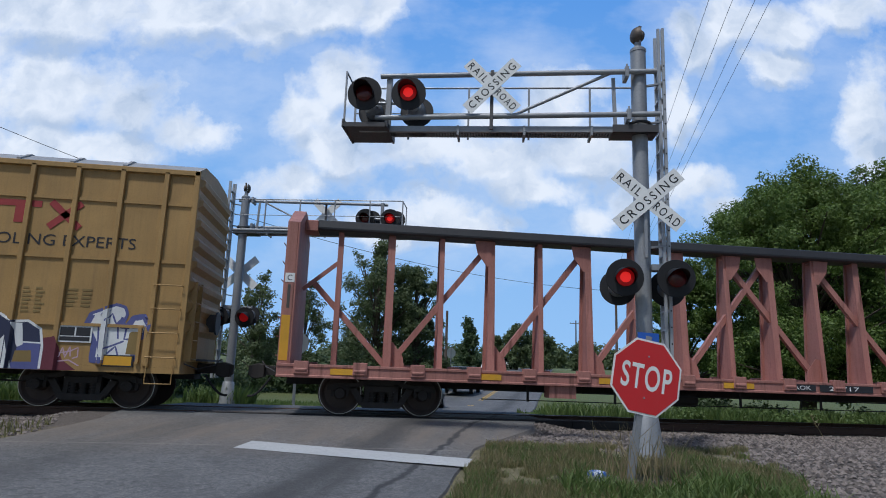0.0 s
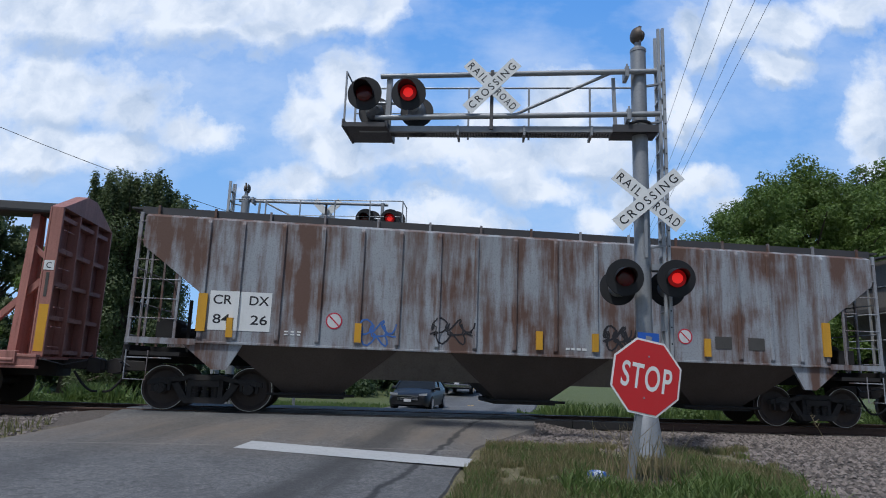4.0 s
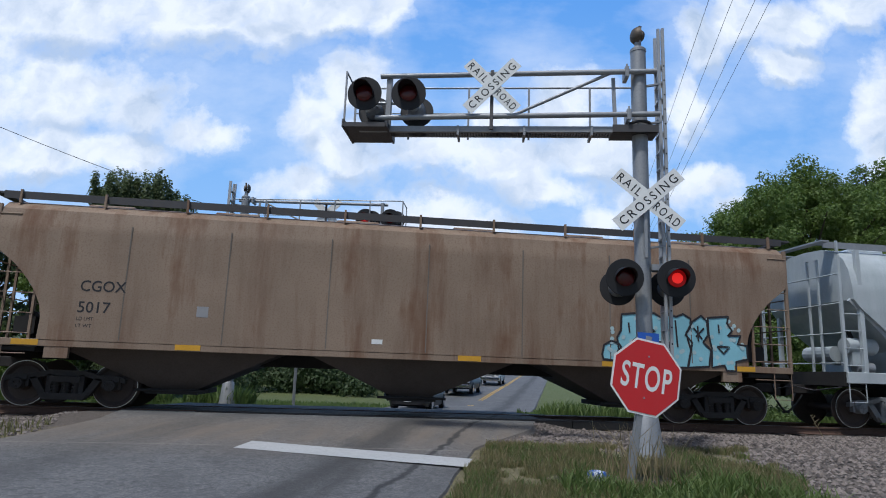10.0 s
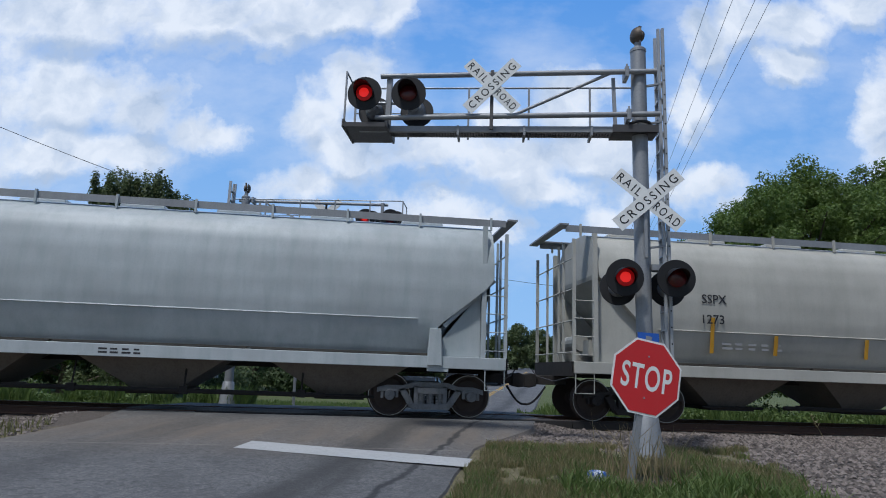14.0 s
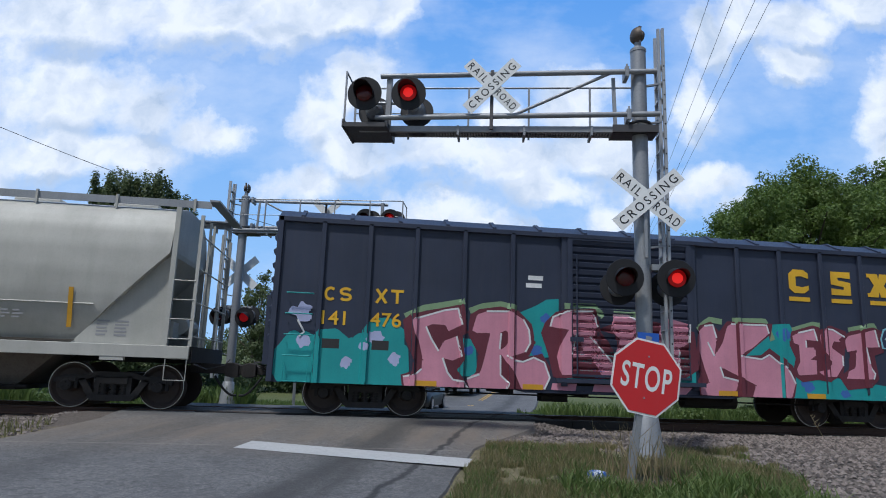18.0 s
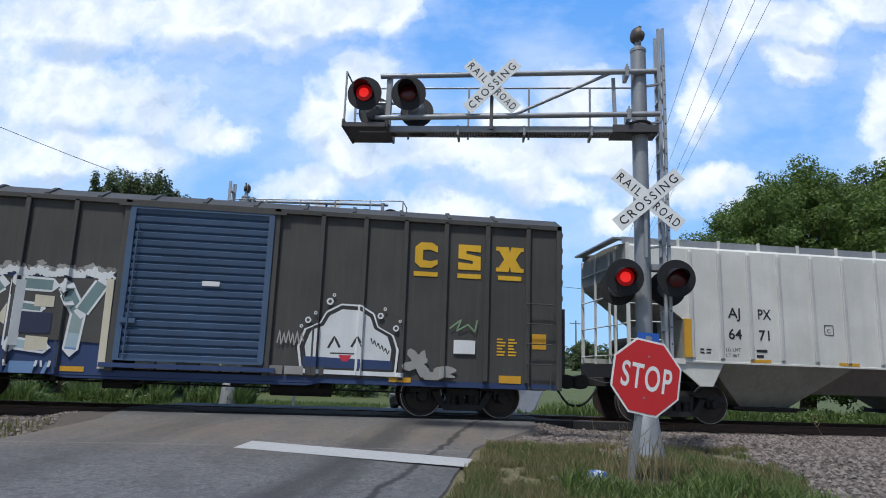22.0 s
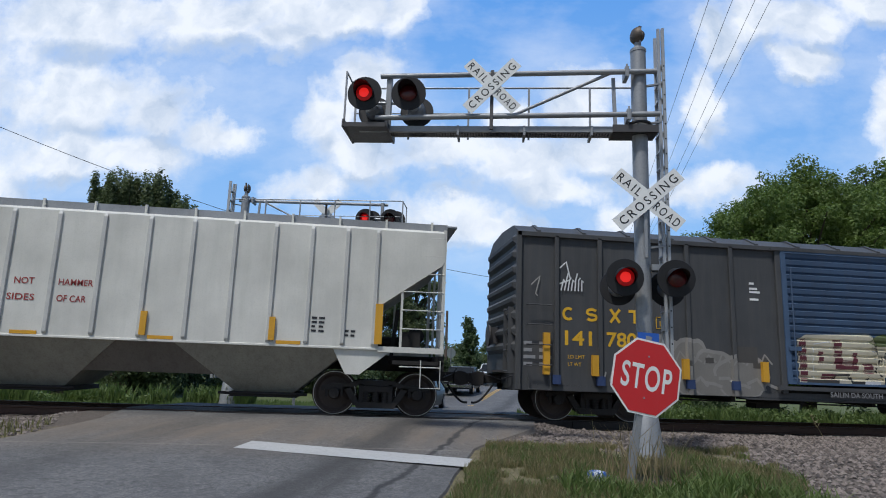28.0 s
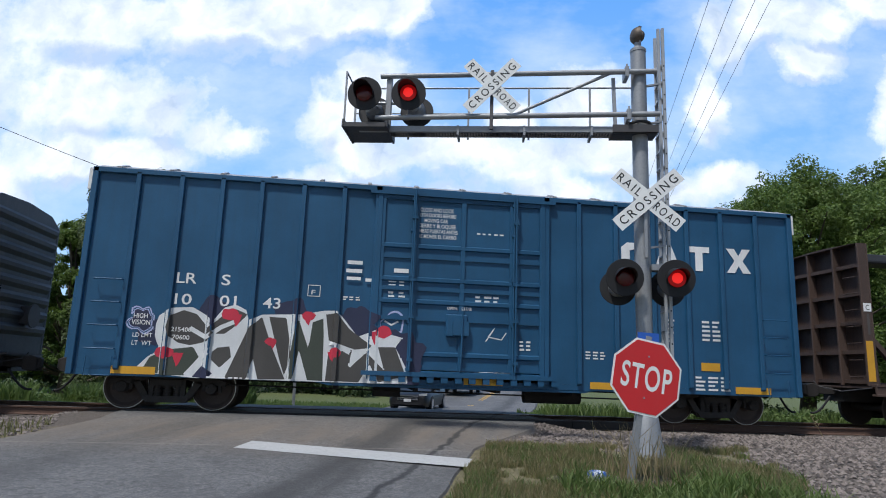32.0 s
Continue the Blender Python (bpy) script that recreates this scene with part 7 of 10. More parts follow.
    sp.fill([(2.8, 1.58), (3.09, 1.82), (3.39, 2.05), (3.42, 1.8), (3.16, 1.6)], "sp_teal")
    # feet of the forms below the door
    sp.at = lambda x: -1.497
    for foot in ([(-1.77, 0.68), (-1.74, 0.82), (-1.19, 0.82), (-1.22, 0.66)], [(-0.84, 0.66), (-0.8, 0.82), (0.38, 0.82), (0.29, 0.66)], [(0.55, 0.82), (1.48, 0.82), (1.32, 0.66), (0.69, 0.67)]):
        sp.fill(foot, "sp_pink")
    sp.at = boxcar_depth(BOX_POSTS)
    # bright edges on the forms
    for line in ([(-3.85, 2.34), (-3.76, 1.99)], [(-4.54, 1.92), (-4.42, 1.67), (-4.25, 1.41)], [(-3.87, 1.74), (-3.75, 1.31)], [(-4.16, 1.27), (-4.04, 0.96), (-3.92, 0.82), (-3.7, 0.79), (-3.6, 0.65)], [(-4.99, 0.85), (-4.74, 0.9), (-4.6, 1.02)], [(-4.8, 2.07), (-4.14, 2.29), (-3.85, 2.34)], [(-3.22, 2.31), (-2.68, 2.33)], [(-2.4, 2.17), (-2.27, 1.94), (-2.24, 1.66), (-2.35, 1.46)], [(-2.89, 1.85), (-2.92, 1.5)], [(-2.75, 1.38), (-2.6, 1.27), (-2.39, 1.25), (-2.16, 1.35), (-1.92, 1.25), (-1.8, 0.93), (-1.92, 0.68)], [(-2.9, 1.38), (-2.89, 0.95), (-2.71, 0.79), (-2.75, 0.66)], [(-3.62, 0.85), (-3.35, 0.95)], [(-1.79, 2.04), (-1.73, 2.25), (-1.44, 2.38), (-0.84, 2.41), (-0.73, 2.07)], [(-1.32, 1.45), (-1.2, 1.93)], [(-0.9, 1.85), (-0.53, 1.44), (-0.1, 0.98)], [(-0.36, 2.35), (-0.01, 2.35), (0.29, 2.2), (0.52, 1.77), (0.84, 1.34)], [(0.2, 1.9), (0.1, 1.6), (0.09, 1.12), (0.35, 1.0)], [(1.42, 2.22), (1.4, 1.81)], [(1.17, 1.66), (1.12, 1.1)], [(1.81, 2.21), (2.02, 2.24), (2.1, 1.95)], [(1.88, 1.85), (2.03, 1.54)], [(2.16, 1.31), (2.23, 1.08), (2.59, 1.01)], [(2.47, 2.28), (3.34, 2.29), (3.39, 2.1)], [(2.62, 1.57), (3.17, 1.51), (3.37, 1.62), (3.85, 1.26), (3.98, 0.99)], [(4.12, 2.15), (4.52, 2.25), (4.59, 1.98)], [(4.78, 2.27), (5.0, 2.26), (5.29, 2.1)], [(5.2, 1.67), (5.2, 1.43)], [(4.3, 1.98), (4.3, 1.82)], [(6.08, 2.3), (6.16, 1.9)], [(5.76, 1.88), (5.83, 1.51), (6.0, 1.28), (5.95, 1.15)]):
        sp.stroke(line, 0.04, "sp_white")
    # round tag with scribble, dark drawing beside it
    for k, mat in ((1.0, "sp_sky"), (0.88, "sp_navy")):
        sp.fill([(6.56 + k * a, 2.05 + k * b) for a, b in ((-0.36, 0.05), (-0.27, 0.28), (0.05, 0.36), (0.25, 0.2), (0.36, -0.15), (0.2, -0.36), (-0.05, -0.2), (-0.34, -0.18))], mat)
    sp.stroke([(6.32, 2.08), (6.4, 2.16), (6.44, 2.02), (6.54, 2.12), (6.58, 1.98), (6.68, 2.06), (6.72, 1.92), (6.82, 2.0)], 0.035, "sp_mist")
    for i in range(7):
        x = 6.35 + 0.12 * i
        sp.stroke([(x, 1.65), (x + 0.02, 1.35 - 0.06 * (i % 3))], 0.04, "sp_ochre" if i < 3 else "sp_dark")
    sp.slab([(6.2, 0.74), (6.24, 0.9), (6.66, 0.9), (6.62, 0.74)], "sp_sky")
    sp.blob(-7.2, 2.1, 0.2, 0.2, "sp_lilac", 0.4, 6)
    sp.stroke([(-7.25, 1.95), (-7.1, 1.7), (-7.2, 1.6)], 0.04, "sp_white")
    sp.finish(c, "bold pink graffiti on a teal ground")
    bars([(-2.3, 3.05, 0.34, 0.1)], M["white_ink"], c, -1.503, label="white stencilled notice")
    bars([(-2.35, 2.88, 0.36, 0.1)], M["white_ink"], c, -1.503, label="white stencilled notice")
    ladder(c, 6.95, 7.5, 1.2, 2.5, 4, M["navy"])
    ladder(c, -7.5, -6.95, 1.2, 2.5, 4, M["sp_teal"])
    sill_reflectors(c, (-4.72, -2.4, -0.1, 2.1, 4.25, 6.75), 0.67, 0.78, 0.45, -1.505)


def ribbon(g, pts, t, y):
    """A flat painted line of width t through points in x, z."""
    v = []
    for i, (x, z) in enumerate(pts):
        a, b = pts[max(0, i - 1)], pts[min(len(pts) - 1, i + 1)]
        d = Vector((b[0] - a[0], b[1] - a[1])).normalized()
        v += [(x - d.y * t / 2, y, z + d.x * t / 2), (x + d.y * t / 2, y, z - d.x * t / 2)]
    g.add(v, [(2 * i, 2 * i + 1, 2 * i + 3, 2 * i + 2) for i in range(len(pts) - 1)])


def initials(c, xs, z, w, h, t, y):
    """Four small yellow painted shapes: an open ring, a double curve, a cross and a hammer."""
    def arc(cx, cz, rx, rz, a0, a1, n=12):
        return [(cx + rx * math.cos(radians(a0 + (a1 - a0) * i / n)), cz + rz * math.sin(radians(a0 + (a1 - a0) * i / n))) for i in range(n + 1)]
    for i, x in enumerate(xs):
        g, r, m = G(), w / 2 - t / 2, x + w / 2
        if i == 0:
            ribbon(g, arc(m, z + h / 2, r, h / 2 - t / 2, 48, 312, 18), t, y)
        elif i == 1:
            q = h / 4 - t / 4
            ribbon(g, arc(m, z + h - q - t / 2, r, q, 25, 270) + arc(m, z + q + t / 2, r, q, 90, -155), t, y)
        elif i == 2:
            ribbon(g, [(x + t / 2, z), (x + w - t / 2, z + h)], t, y)
            ribbon(g, [(x + t / 2, z + h), (x + w - t / 2, z)], t, y - 0.0005)
        else:
            ribbon(g, [(x, z + h - t / 2), (x + w, z + h - t / 2)], t, y)
            ribbon(g, [(m, z + h - t), (m, z)], t, y)
        part("emblem", g, M["yellow_ink"], c, "small yellow painted shape")


def big_emblem(c, xs, z, h=0.56):
    """Three large yellow block shapes, each with a bar below, on the side of a boxcar."""
    y0, y1, w = -1.508, -1.501, 0.25
    for i, x in enumerate(xs):
        if i == 0:
            poly = [(x + w, z + h * 0.62), (x + w, z + h * 0.85), (x + w * 0.5, z + h), (x - w * 0.5, z + h), (x - w, z + h * 0.8), (x - w, z + h * 0.2), (x - w * 0.5, z), (x + w * 0.5, z), (x + w, z + h * 0.15), (x + w, z + h * 0.34), (x + w * 0.35, z + h * 0.26), (x - w * 0.3, z + h * 0.3), (x - w * 0.3, z + h * 0.7), (x + w * 0.35, z + h * 0.72)]
        elif i == 1:
            poly = [(x + w, z + h), (x - w, z + h), (x - w, z + h * 0.45), (x + w * 0.3, z + h * 0.36), (x + w * 0.3, z + h * 0.24), (x - w, z + h * 0.28), (x - w, z), (x + w, z), (x + w, z + h * 0.55), (x - w * 0.3, z + h * 0.64), (x - w * 0.3, z + h * 0.76), (x + w, z + h * 0.72)]
        else:
            w2 = w * 1.25
            poly = [(x - w2, z + h), (x - w2, z + h * 0.84), (x - w2 * 0.8, z + h * 0.84), (x - w2 * 0.42, z + h * 0.5), (x - w2 * 0.8, z + h * 0.16), (x - w2, z + h * 0.16), (x - w2, z), (x - w2 * 0.1, z), (x, z + h * 0.24), (x + w2 * 0.1, z), (x + w2, z), (x + w2, z + h * 0.16), (x + w2 * 0.8, z + h * 0.16), (x + w2 * 0.42, z + h * 0.5), (x + w2 * 0.8, z + h * 0.84), (x + w2, z + h * 0.84), (x + w2, z + h), (x + w2 * 0.1, z + h), (x, z + h * 0.76), (x - w2 * 0.1, z + h)]
        part("emblem", G().prism(poly, y0, y1), M["yellow_ink"], c, "large yellow block shape")
        part("emblem", G().box(x - w * 1.05, x + w * 1.05, y0, y1, z - 0.19, z - 0.09), M["yellow_ink"], c, "yellow underline")


def charcoal_boxcar():
    c = boxcar("boxcar", 36.15, "grimy charcoal boxcar with a blue door and graffiti", 7.83, 0.66, 4.30, TIGHT_POSTS, M["char"], M["char"], (-1.42, 1.5, 0.98, 4.15, "ribbed", M["blue_door"]), 8, trucks=(-5.75, 5.75), sill_mat=M["blue_low"])
    at = lambda x: -1.572 if any(abs(x - p) < 0.055 for p in TIGHT_POSTS) else -1.497
    sp = Spray(at)
    sp.zmin = 0.8
    rnd = random.Random(22)
    sp.slab([(-7.14, 0.67), (-7.14, 2.68), (-1.58, 2.72), (-1.58, 0.67)], "blue_low")
    # pale fog along the top edge, fading upwards in small puffs
    for i in range(64):
        x = -7.1 + 0.086 * i
        sp.blob(x, 2.74 + 0.05 * math.sin(i * 1.1) + 0.03 * math.sin(i * 2.7), 0.1, 0.09, "sp_grey" if i % 3 else "sp_ash", 0.5, i)
    for i in range(64):
        x = -7.1 + 0.086 * i
        sp.blob(x, 2.68 + 0.04 * math.sin(i * 1.1), 0.09, 0.06 + 0.03 * rnd.random(), "sp_white", 0.5, i + 3)
    # the left column: cream ground and one tall form
    sp.fill([(-7.78, 0.78), (-7.78, 2.74), (-7.2, 2.72), (-7.08, 0.78)], "sp_cream")
    sp.fill([(-7.64, 0.95), (-7.62, 2.58), (-7.14, 2.56), (-7.14, 0.95)], "sp_wine")
    GRADE = ((1.95, "sp_steel"), (1.5, "sp_sage"), (1.22, "sp_mist"), (0.0, "sp_azure"))
    sp.graded([(-7.38, 2.46), (-7.40, 1.08)], 0.27, "sp_white", GRADE)
    sp.graded([(-7.38, 0.92), (-7.38, 0.76)], 0.27, "sp_white", ((0, "sp_azure"),))
    # dark ground behind the forms
    sp.fill([(-5.45, 2.55), (-5.45, 2.2), (-1.7, 2.2), (-1.6, 2.6)], "sp_soot")
    sp.fill([(-4.4, 2.5), (-4.4, 1.4), (-1.7, 1.3), (-1.6, 2.6)], "sp_dark")
    for line, w in (([(-5.3, 2.52), (-5.32, 1.08)], 0.12), ([(-5.1, 1.2), (-4.78, 2.5)], 0.24), ([(-4.72, 2.5), (-4.74, 1.14)], 0.16),
                    ([(-4.42, 2.54), (-4.42, 1.38)], 0.22), ([(-4.3, 1.92), (-3.72, 2.42)], 0.24), ([(-4.22, 1.95), (-3.88, 1.4)], 0.2),
                    ([(-3.4, 2.5), (-3.4, 1.2)], 0.2), ([(-3.3, 2.44), (-2.75, 2.42)], 0.2), ([(-3.26, 1.98), (-2.92, 1.95)], 0.12), ([(-3.3, 1.24), (-2.75, 1.18)], 0.16),
                    ([(-2.5, 2.42), (-2.2, 1.88), (-2.26, 1.16)], 0.22), ([(-1.82, 2.5), (-2.14, 1.92)], 0.22)):
        sp.graded(line, w, "sp_white", GRADE, 0.09)
    sp.fill([(-5.36, 1.66), (-5.36, 2.16), (-4.5, 2.16), (-4.5, 1.66)], "blue_low")
    for x0, x1, z0, z1, mat in ((-3.34, -2.68, 1.45, 1.88, "sp_navy"), (-3.05, -2.68, 1.98, 2.22, "sp_cream"), (-3.12, -2.7, 1.12, 1.4, "sp_cream")):
        sp.slab([(x0, z0), (x0, z1), (x1, z1 - 0.02), (x1, z0)], mat)
    sp.fill([(-3.72, 1.7), (-3.55, 2.05), (-3.55, 1.6)], "sp_cream")
    for x0, x1 in ((-5.4, -5.1), (-4.95, -4.75), (-3.95, -3.6), (-3.4, -2.85), (-2.75, -2.6)):
        sp.slab([(x0, 0.67), (x0 + 0.05, 0.9), (x1, 0.9), (x1 - 0.05, 0.67)], "sp_azure")
        sp.stroke([(x1 - 0.04, 0.68), (x1, 0.92)], 0.05, "sp_white")
        sp.stroke([(x0 - 0.02, 0.92), (x0 + 0.02, 0.68)], 0.04, "sp_white")
    for x in (-1.62, -1.66):
        sp.stroke([(x, 0.8), (x - 0.02, 2.6)], 0.1, "sp_cream")
    for i in range(9):
        a = -7.0 + 0.05 * i
        sp.stroke([(a, 3.25), (a + 0.05 * math.sin(i * 2.2), 3.6), (a + 0.02 * i, 4.05 - 0.07 * abs(i - 4))], 0.03, "sp_white")
    sp.stroke([(-7.7, 3.7), (-7.55, 3.4), (-7.4, 3.75), (-7.25, 3.35)], 0.04, "sp_black")
    puff = [(2.34, 0.95), (2.26, 1.4), (2.37, 1.74), (2.65, 1.87), (2.76, 2.09), (3.04, 2.25), (3.42, 2.24), (3.68, 2.09), (3.77, 1.84), (4.08, 1.68), (4.18, 1.4), (4.15, 0.95)]
    for k, mat in ((1.1, "sp_white"), (1.05, "sp_soot"), (0.94, "sp_white")):
        sp.fill([(3.22 + (x - 3.22) * k, 1.5 + (z - 1.5) * k) for x, z in puff], mat)
    sp.fill([(2.3, 0.98), (2.3, 1.2), (4.15, 1.16), (4.15, 0.98)], "blue_low")
    for line in ([(2.8, 1.38), (2.92, 1.62), (3.04, 1.4)], [(3.28, 1.42), (3.4, 1.64), (3.5, 1.44)]):
        sp.stroke(line, 0.05, "sp_soot")
    sp.stroke([(2.85, 1.28), (3.35, 1.28)], 0.03, "sp_soot")
    sp.fill([(3.02, 1.25), (3.1, 1.12), (3.22, 1.12), (3.3, 1.25)], "sp_red")
    for i in range(5):
        sp.stroke([(3.68 + 0.08 * i, 1.62 - 0.05 * i), (3.72 + 0.08 * i, 1.5 - 0.05 * i), (3.76 + 0.08 * i, 1.58 - 0.05 * i)], 0.025, "sp_soot")
    sp.stroke([(2.1, 0.9), (4.4, 0.88)], 0.09, "sp_white")
    for x, z, r in ((2.35, 1.95, 0.07), (2.22, 1.82, 0.04), (2.78, 2.36, 0.08), (2.86, 2.5, 0.04), (3.86, 2.1, 0.07), (3.95, 2.25, 0.04), (4.2, 1.85, 0.07), (4.28, 2.0, 0.035), (2.5, 2.1, 0.04)):
        sp.blob(x, z, r, r, "sp_white", 0, n=12)
        sp.blob(x, z, r * 0.5, r * 0.5, "char", 0, n=10)
    for i in range(6):
        a = 1.75 + 0.09 * i
        sp.stroke([(a, 1.45), (a + 0.04, 1.72 - 0.05 * (i % 2)), (a + 0.08, 1.42 + 0.04 * (i % 3))], 0.025, "sp_grey")
    for i in range(9):
        x0 = -1.0 + 0.42 * i
        sp.fill([(x0, 0.82), (x0, 0.99), (x0 + 0.38, 0.99), (x0 + 0.38, 0.82)], ("sp_ash", "sp_grey", "sp_dark")[i % 3])
    sp.stroke([(5.35, 1.9), (5.6, 2.1), (5.5, 1.85), (5.75, 2.0), (5.9, 1.85), (5.95, 2.1)], 0.035, "sp_green")
    sp.blob(4.7, 1.15, 0.3, 0.25, "sp_grey", 0.5, 2)
    sp.blob(5.1, 0.95, 0.4, 0.12, "sp_grey", 0.5, 4)
    sp.finish(c, "white and blue graffiti on dark paint")
    words([("14", -6.96, 1.78, 0.27, 0.52), ("29", -6.1, 1.78, 0.27, 0.60), ("33", -5.22, 1.78, 0.27, 0.62)], M["yellow_ink"], c, -1.545, bold=0.012)
    initials(c, (-7.0, -6.7, -6.1, -5.8), 2.26, 0.26, 0.28, 0.06, -1.503)
    words([("LD LMT", -6.9, 1.36, 0.07, 0.34), ("LT WT", -6.9, 1.2, 0.07, 0.3), ("158700", -6.0, 1.36, 0.07, 0.36), ("61300", -5.98, 1.2, 0.07, 0.3)], M["yellow_ink"], c, -1.505)
    big_emblem(c, (4.79, 5.75, 6.66), 3.2)
    part("notice", G().box(5.45, 5.92, -1.534, -1.53, 1.37, 1.66), M["white_ink"], c, "white notice")
    part("notice", G().box(7.18, 7.5, -1.504, -1.50, 1.53, 1.86), M["yellow"], c, "yellow notice")
    part("notice", G().box(0.15, 0.5, -1.60, -1.595, 2.55, 2.65), M["white_ink"], c, "torn white notice")
    bars(block_of_bars(6.4, 1.75, 0.5, 0.4, 6, 2), M["yellow_ink"], c, -1.504)
    ladder(c, 7.05, 7.6, 1.2, 2.5, 4, M["char"])
    ladder(c, -7.6, -7.05, 1.2, 2.5, 4, M["char"])
    sill_reflectors(c, (-7.04, 6.46), 0.78, 0.94, 0.48, -1.503)
    sill_reflectors(c, (-4.69, -2.42, 4.1), 0.73, 0.83, 0.46, -1.503)


WHITE_RIBS = [-6.89, -6.18, -5.46, -4.70, -3.86, -3.05, -2.2, -1.32, -0.44, 0.44, 1.32, 2.22, 3.1, 3.95, 4.78, 5.55, 6.3, 6.95]


def white_hopper(u, half, marks):
    c = hopper("covered_hopper", u, "off-white ribbed covered hopper with black lettering", half, "flat", M["hopper_white"], [(half - 0.06, 3.28), (7.08, 2.33), (7.05, 1.3)], WHITE_RIBS, 3, hop_mat=M["bay_white"], rib_mat=M["hopper_white_post"], trucks=(-half + 1.4, half - 1.4), post_mat=M["hopper_white"], roof_posts=17, walk_mat=M["galv"])
    a, b, n1, n2 = marks
    words([(a, -6.0, 2.42, 0.23, 0.30), (b, -5.26, 2.42, 0.23, 0.32), (n1, -6.0, 1.94, 0.23, 0.32), (n2, -5.26, 1.94, 0.23, 0.26)], M["black_ink"], c, -1.548, bold=0.012)
    words([("LD LMT", -6.08, 1.66, 0.08, 0.36), ("LT WT", -6.08, 1.53, 0.08, 0.33)], M["black_ink"], c, -1.548)
    bars(block_of_bars(-5.34, 1.76, 0.36, 0.24, 2, 1), M["black_ink"], c, -1.548)
    g = G()
    for r in ((-3.62, 2.12, 0.23, 0.015), (-3.62, 2.34, 0.23, 0.015), (-3.62, 2.12, 0.015, 0.23), (-3.4, 2.12, 0.015, 0.23)):
        g.box(r[0], r[0] + r[2], -1.548, -1.544, r[1], r[1] + r[3])
    part("data_panel", g, M["black_ink"], c)
    words([("C", -3.55, 2.17, 0.10, 0.08)], M["black_ink"], c, -1.548)
    bars(block_of_bars(5.65, 2.05, 0.3, 0.36, 4, 2) + block_of_bars(6.35, 1.8, 0.25, 0.18, 2, 2) + block_of_bars(-6.7, 1.72, 0.3, 0.14, 2, 2), M["black_ink"], c, -1.548)
    for x in (-7.0, 7.05):
        part("reflector", G().box(x - 0.08, x + 0.08, -1.60, -1.545, 1.5, 2.35), M["yellow"], c)
    for x in (-5.5, -3.3, -0.2, 2.4, 4.95):
        part("reflector", G().box(x, x + 0.5, -1.555, -1.54, 1.43, 1.5), M["yellow"], c)
    return c


def white_hoppers():
    white_hopper(53.91, 8.42, ("AJ", "PX", "64", "71"))
    c = white_hopper(72.45, 8.48, ("AJ", "PX", "66", "21"))
    words([("DO", -1.14, 2.43, 0.13, 0.24), ("NOT", -0.26, 2.43, 0.13, 0.38), ("HAMMER", 0.58, 2.43, 0.13, 0.66), ("ON", -1.14, 2.10, 0.13, 0.24), ("SIDES", -0.36, 2.10, 0.13, 0.52), ("OF CAR", 0.58, 2.10, 0.13, 0.56)], M["red_ink"], c, -1.548, bold=0.01)
    for x in (-2.3, 2.3, 4.85):
        part("reflector", G().box(x - 0.06, x + 0.06, -1.60, -1.545, 1.5, 1.98), M["yellow"], c)


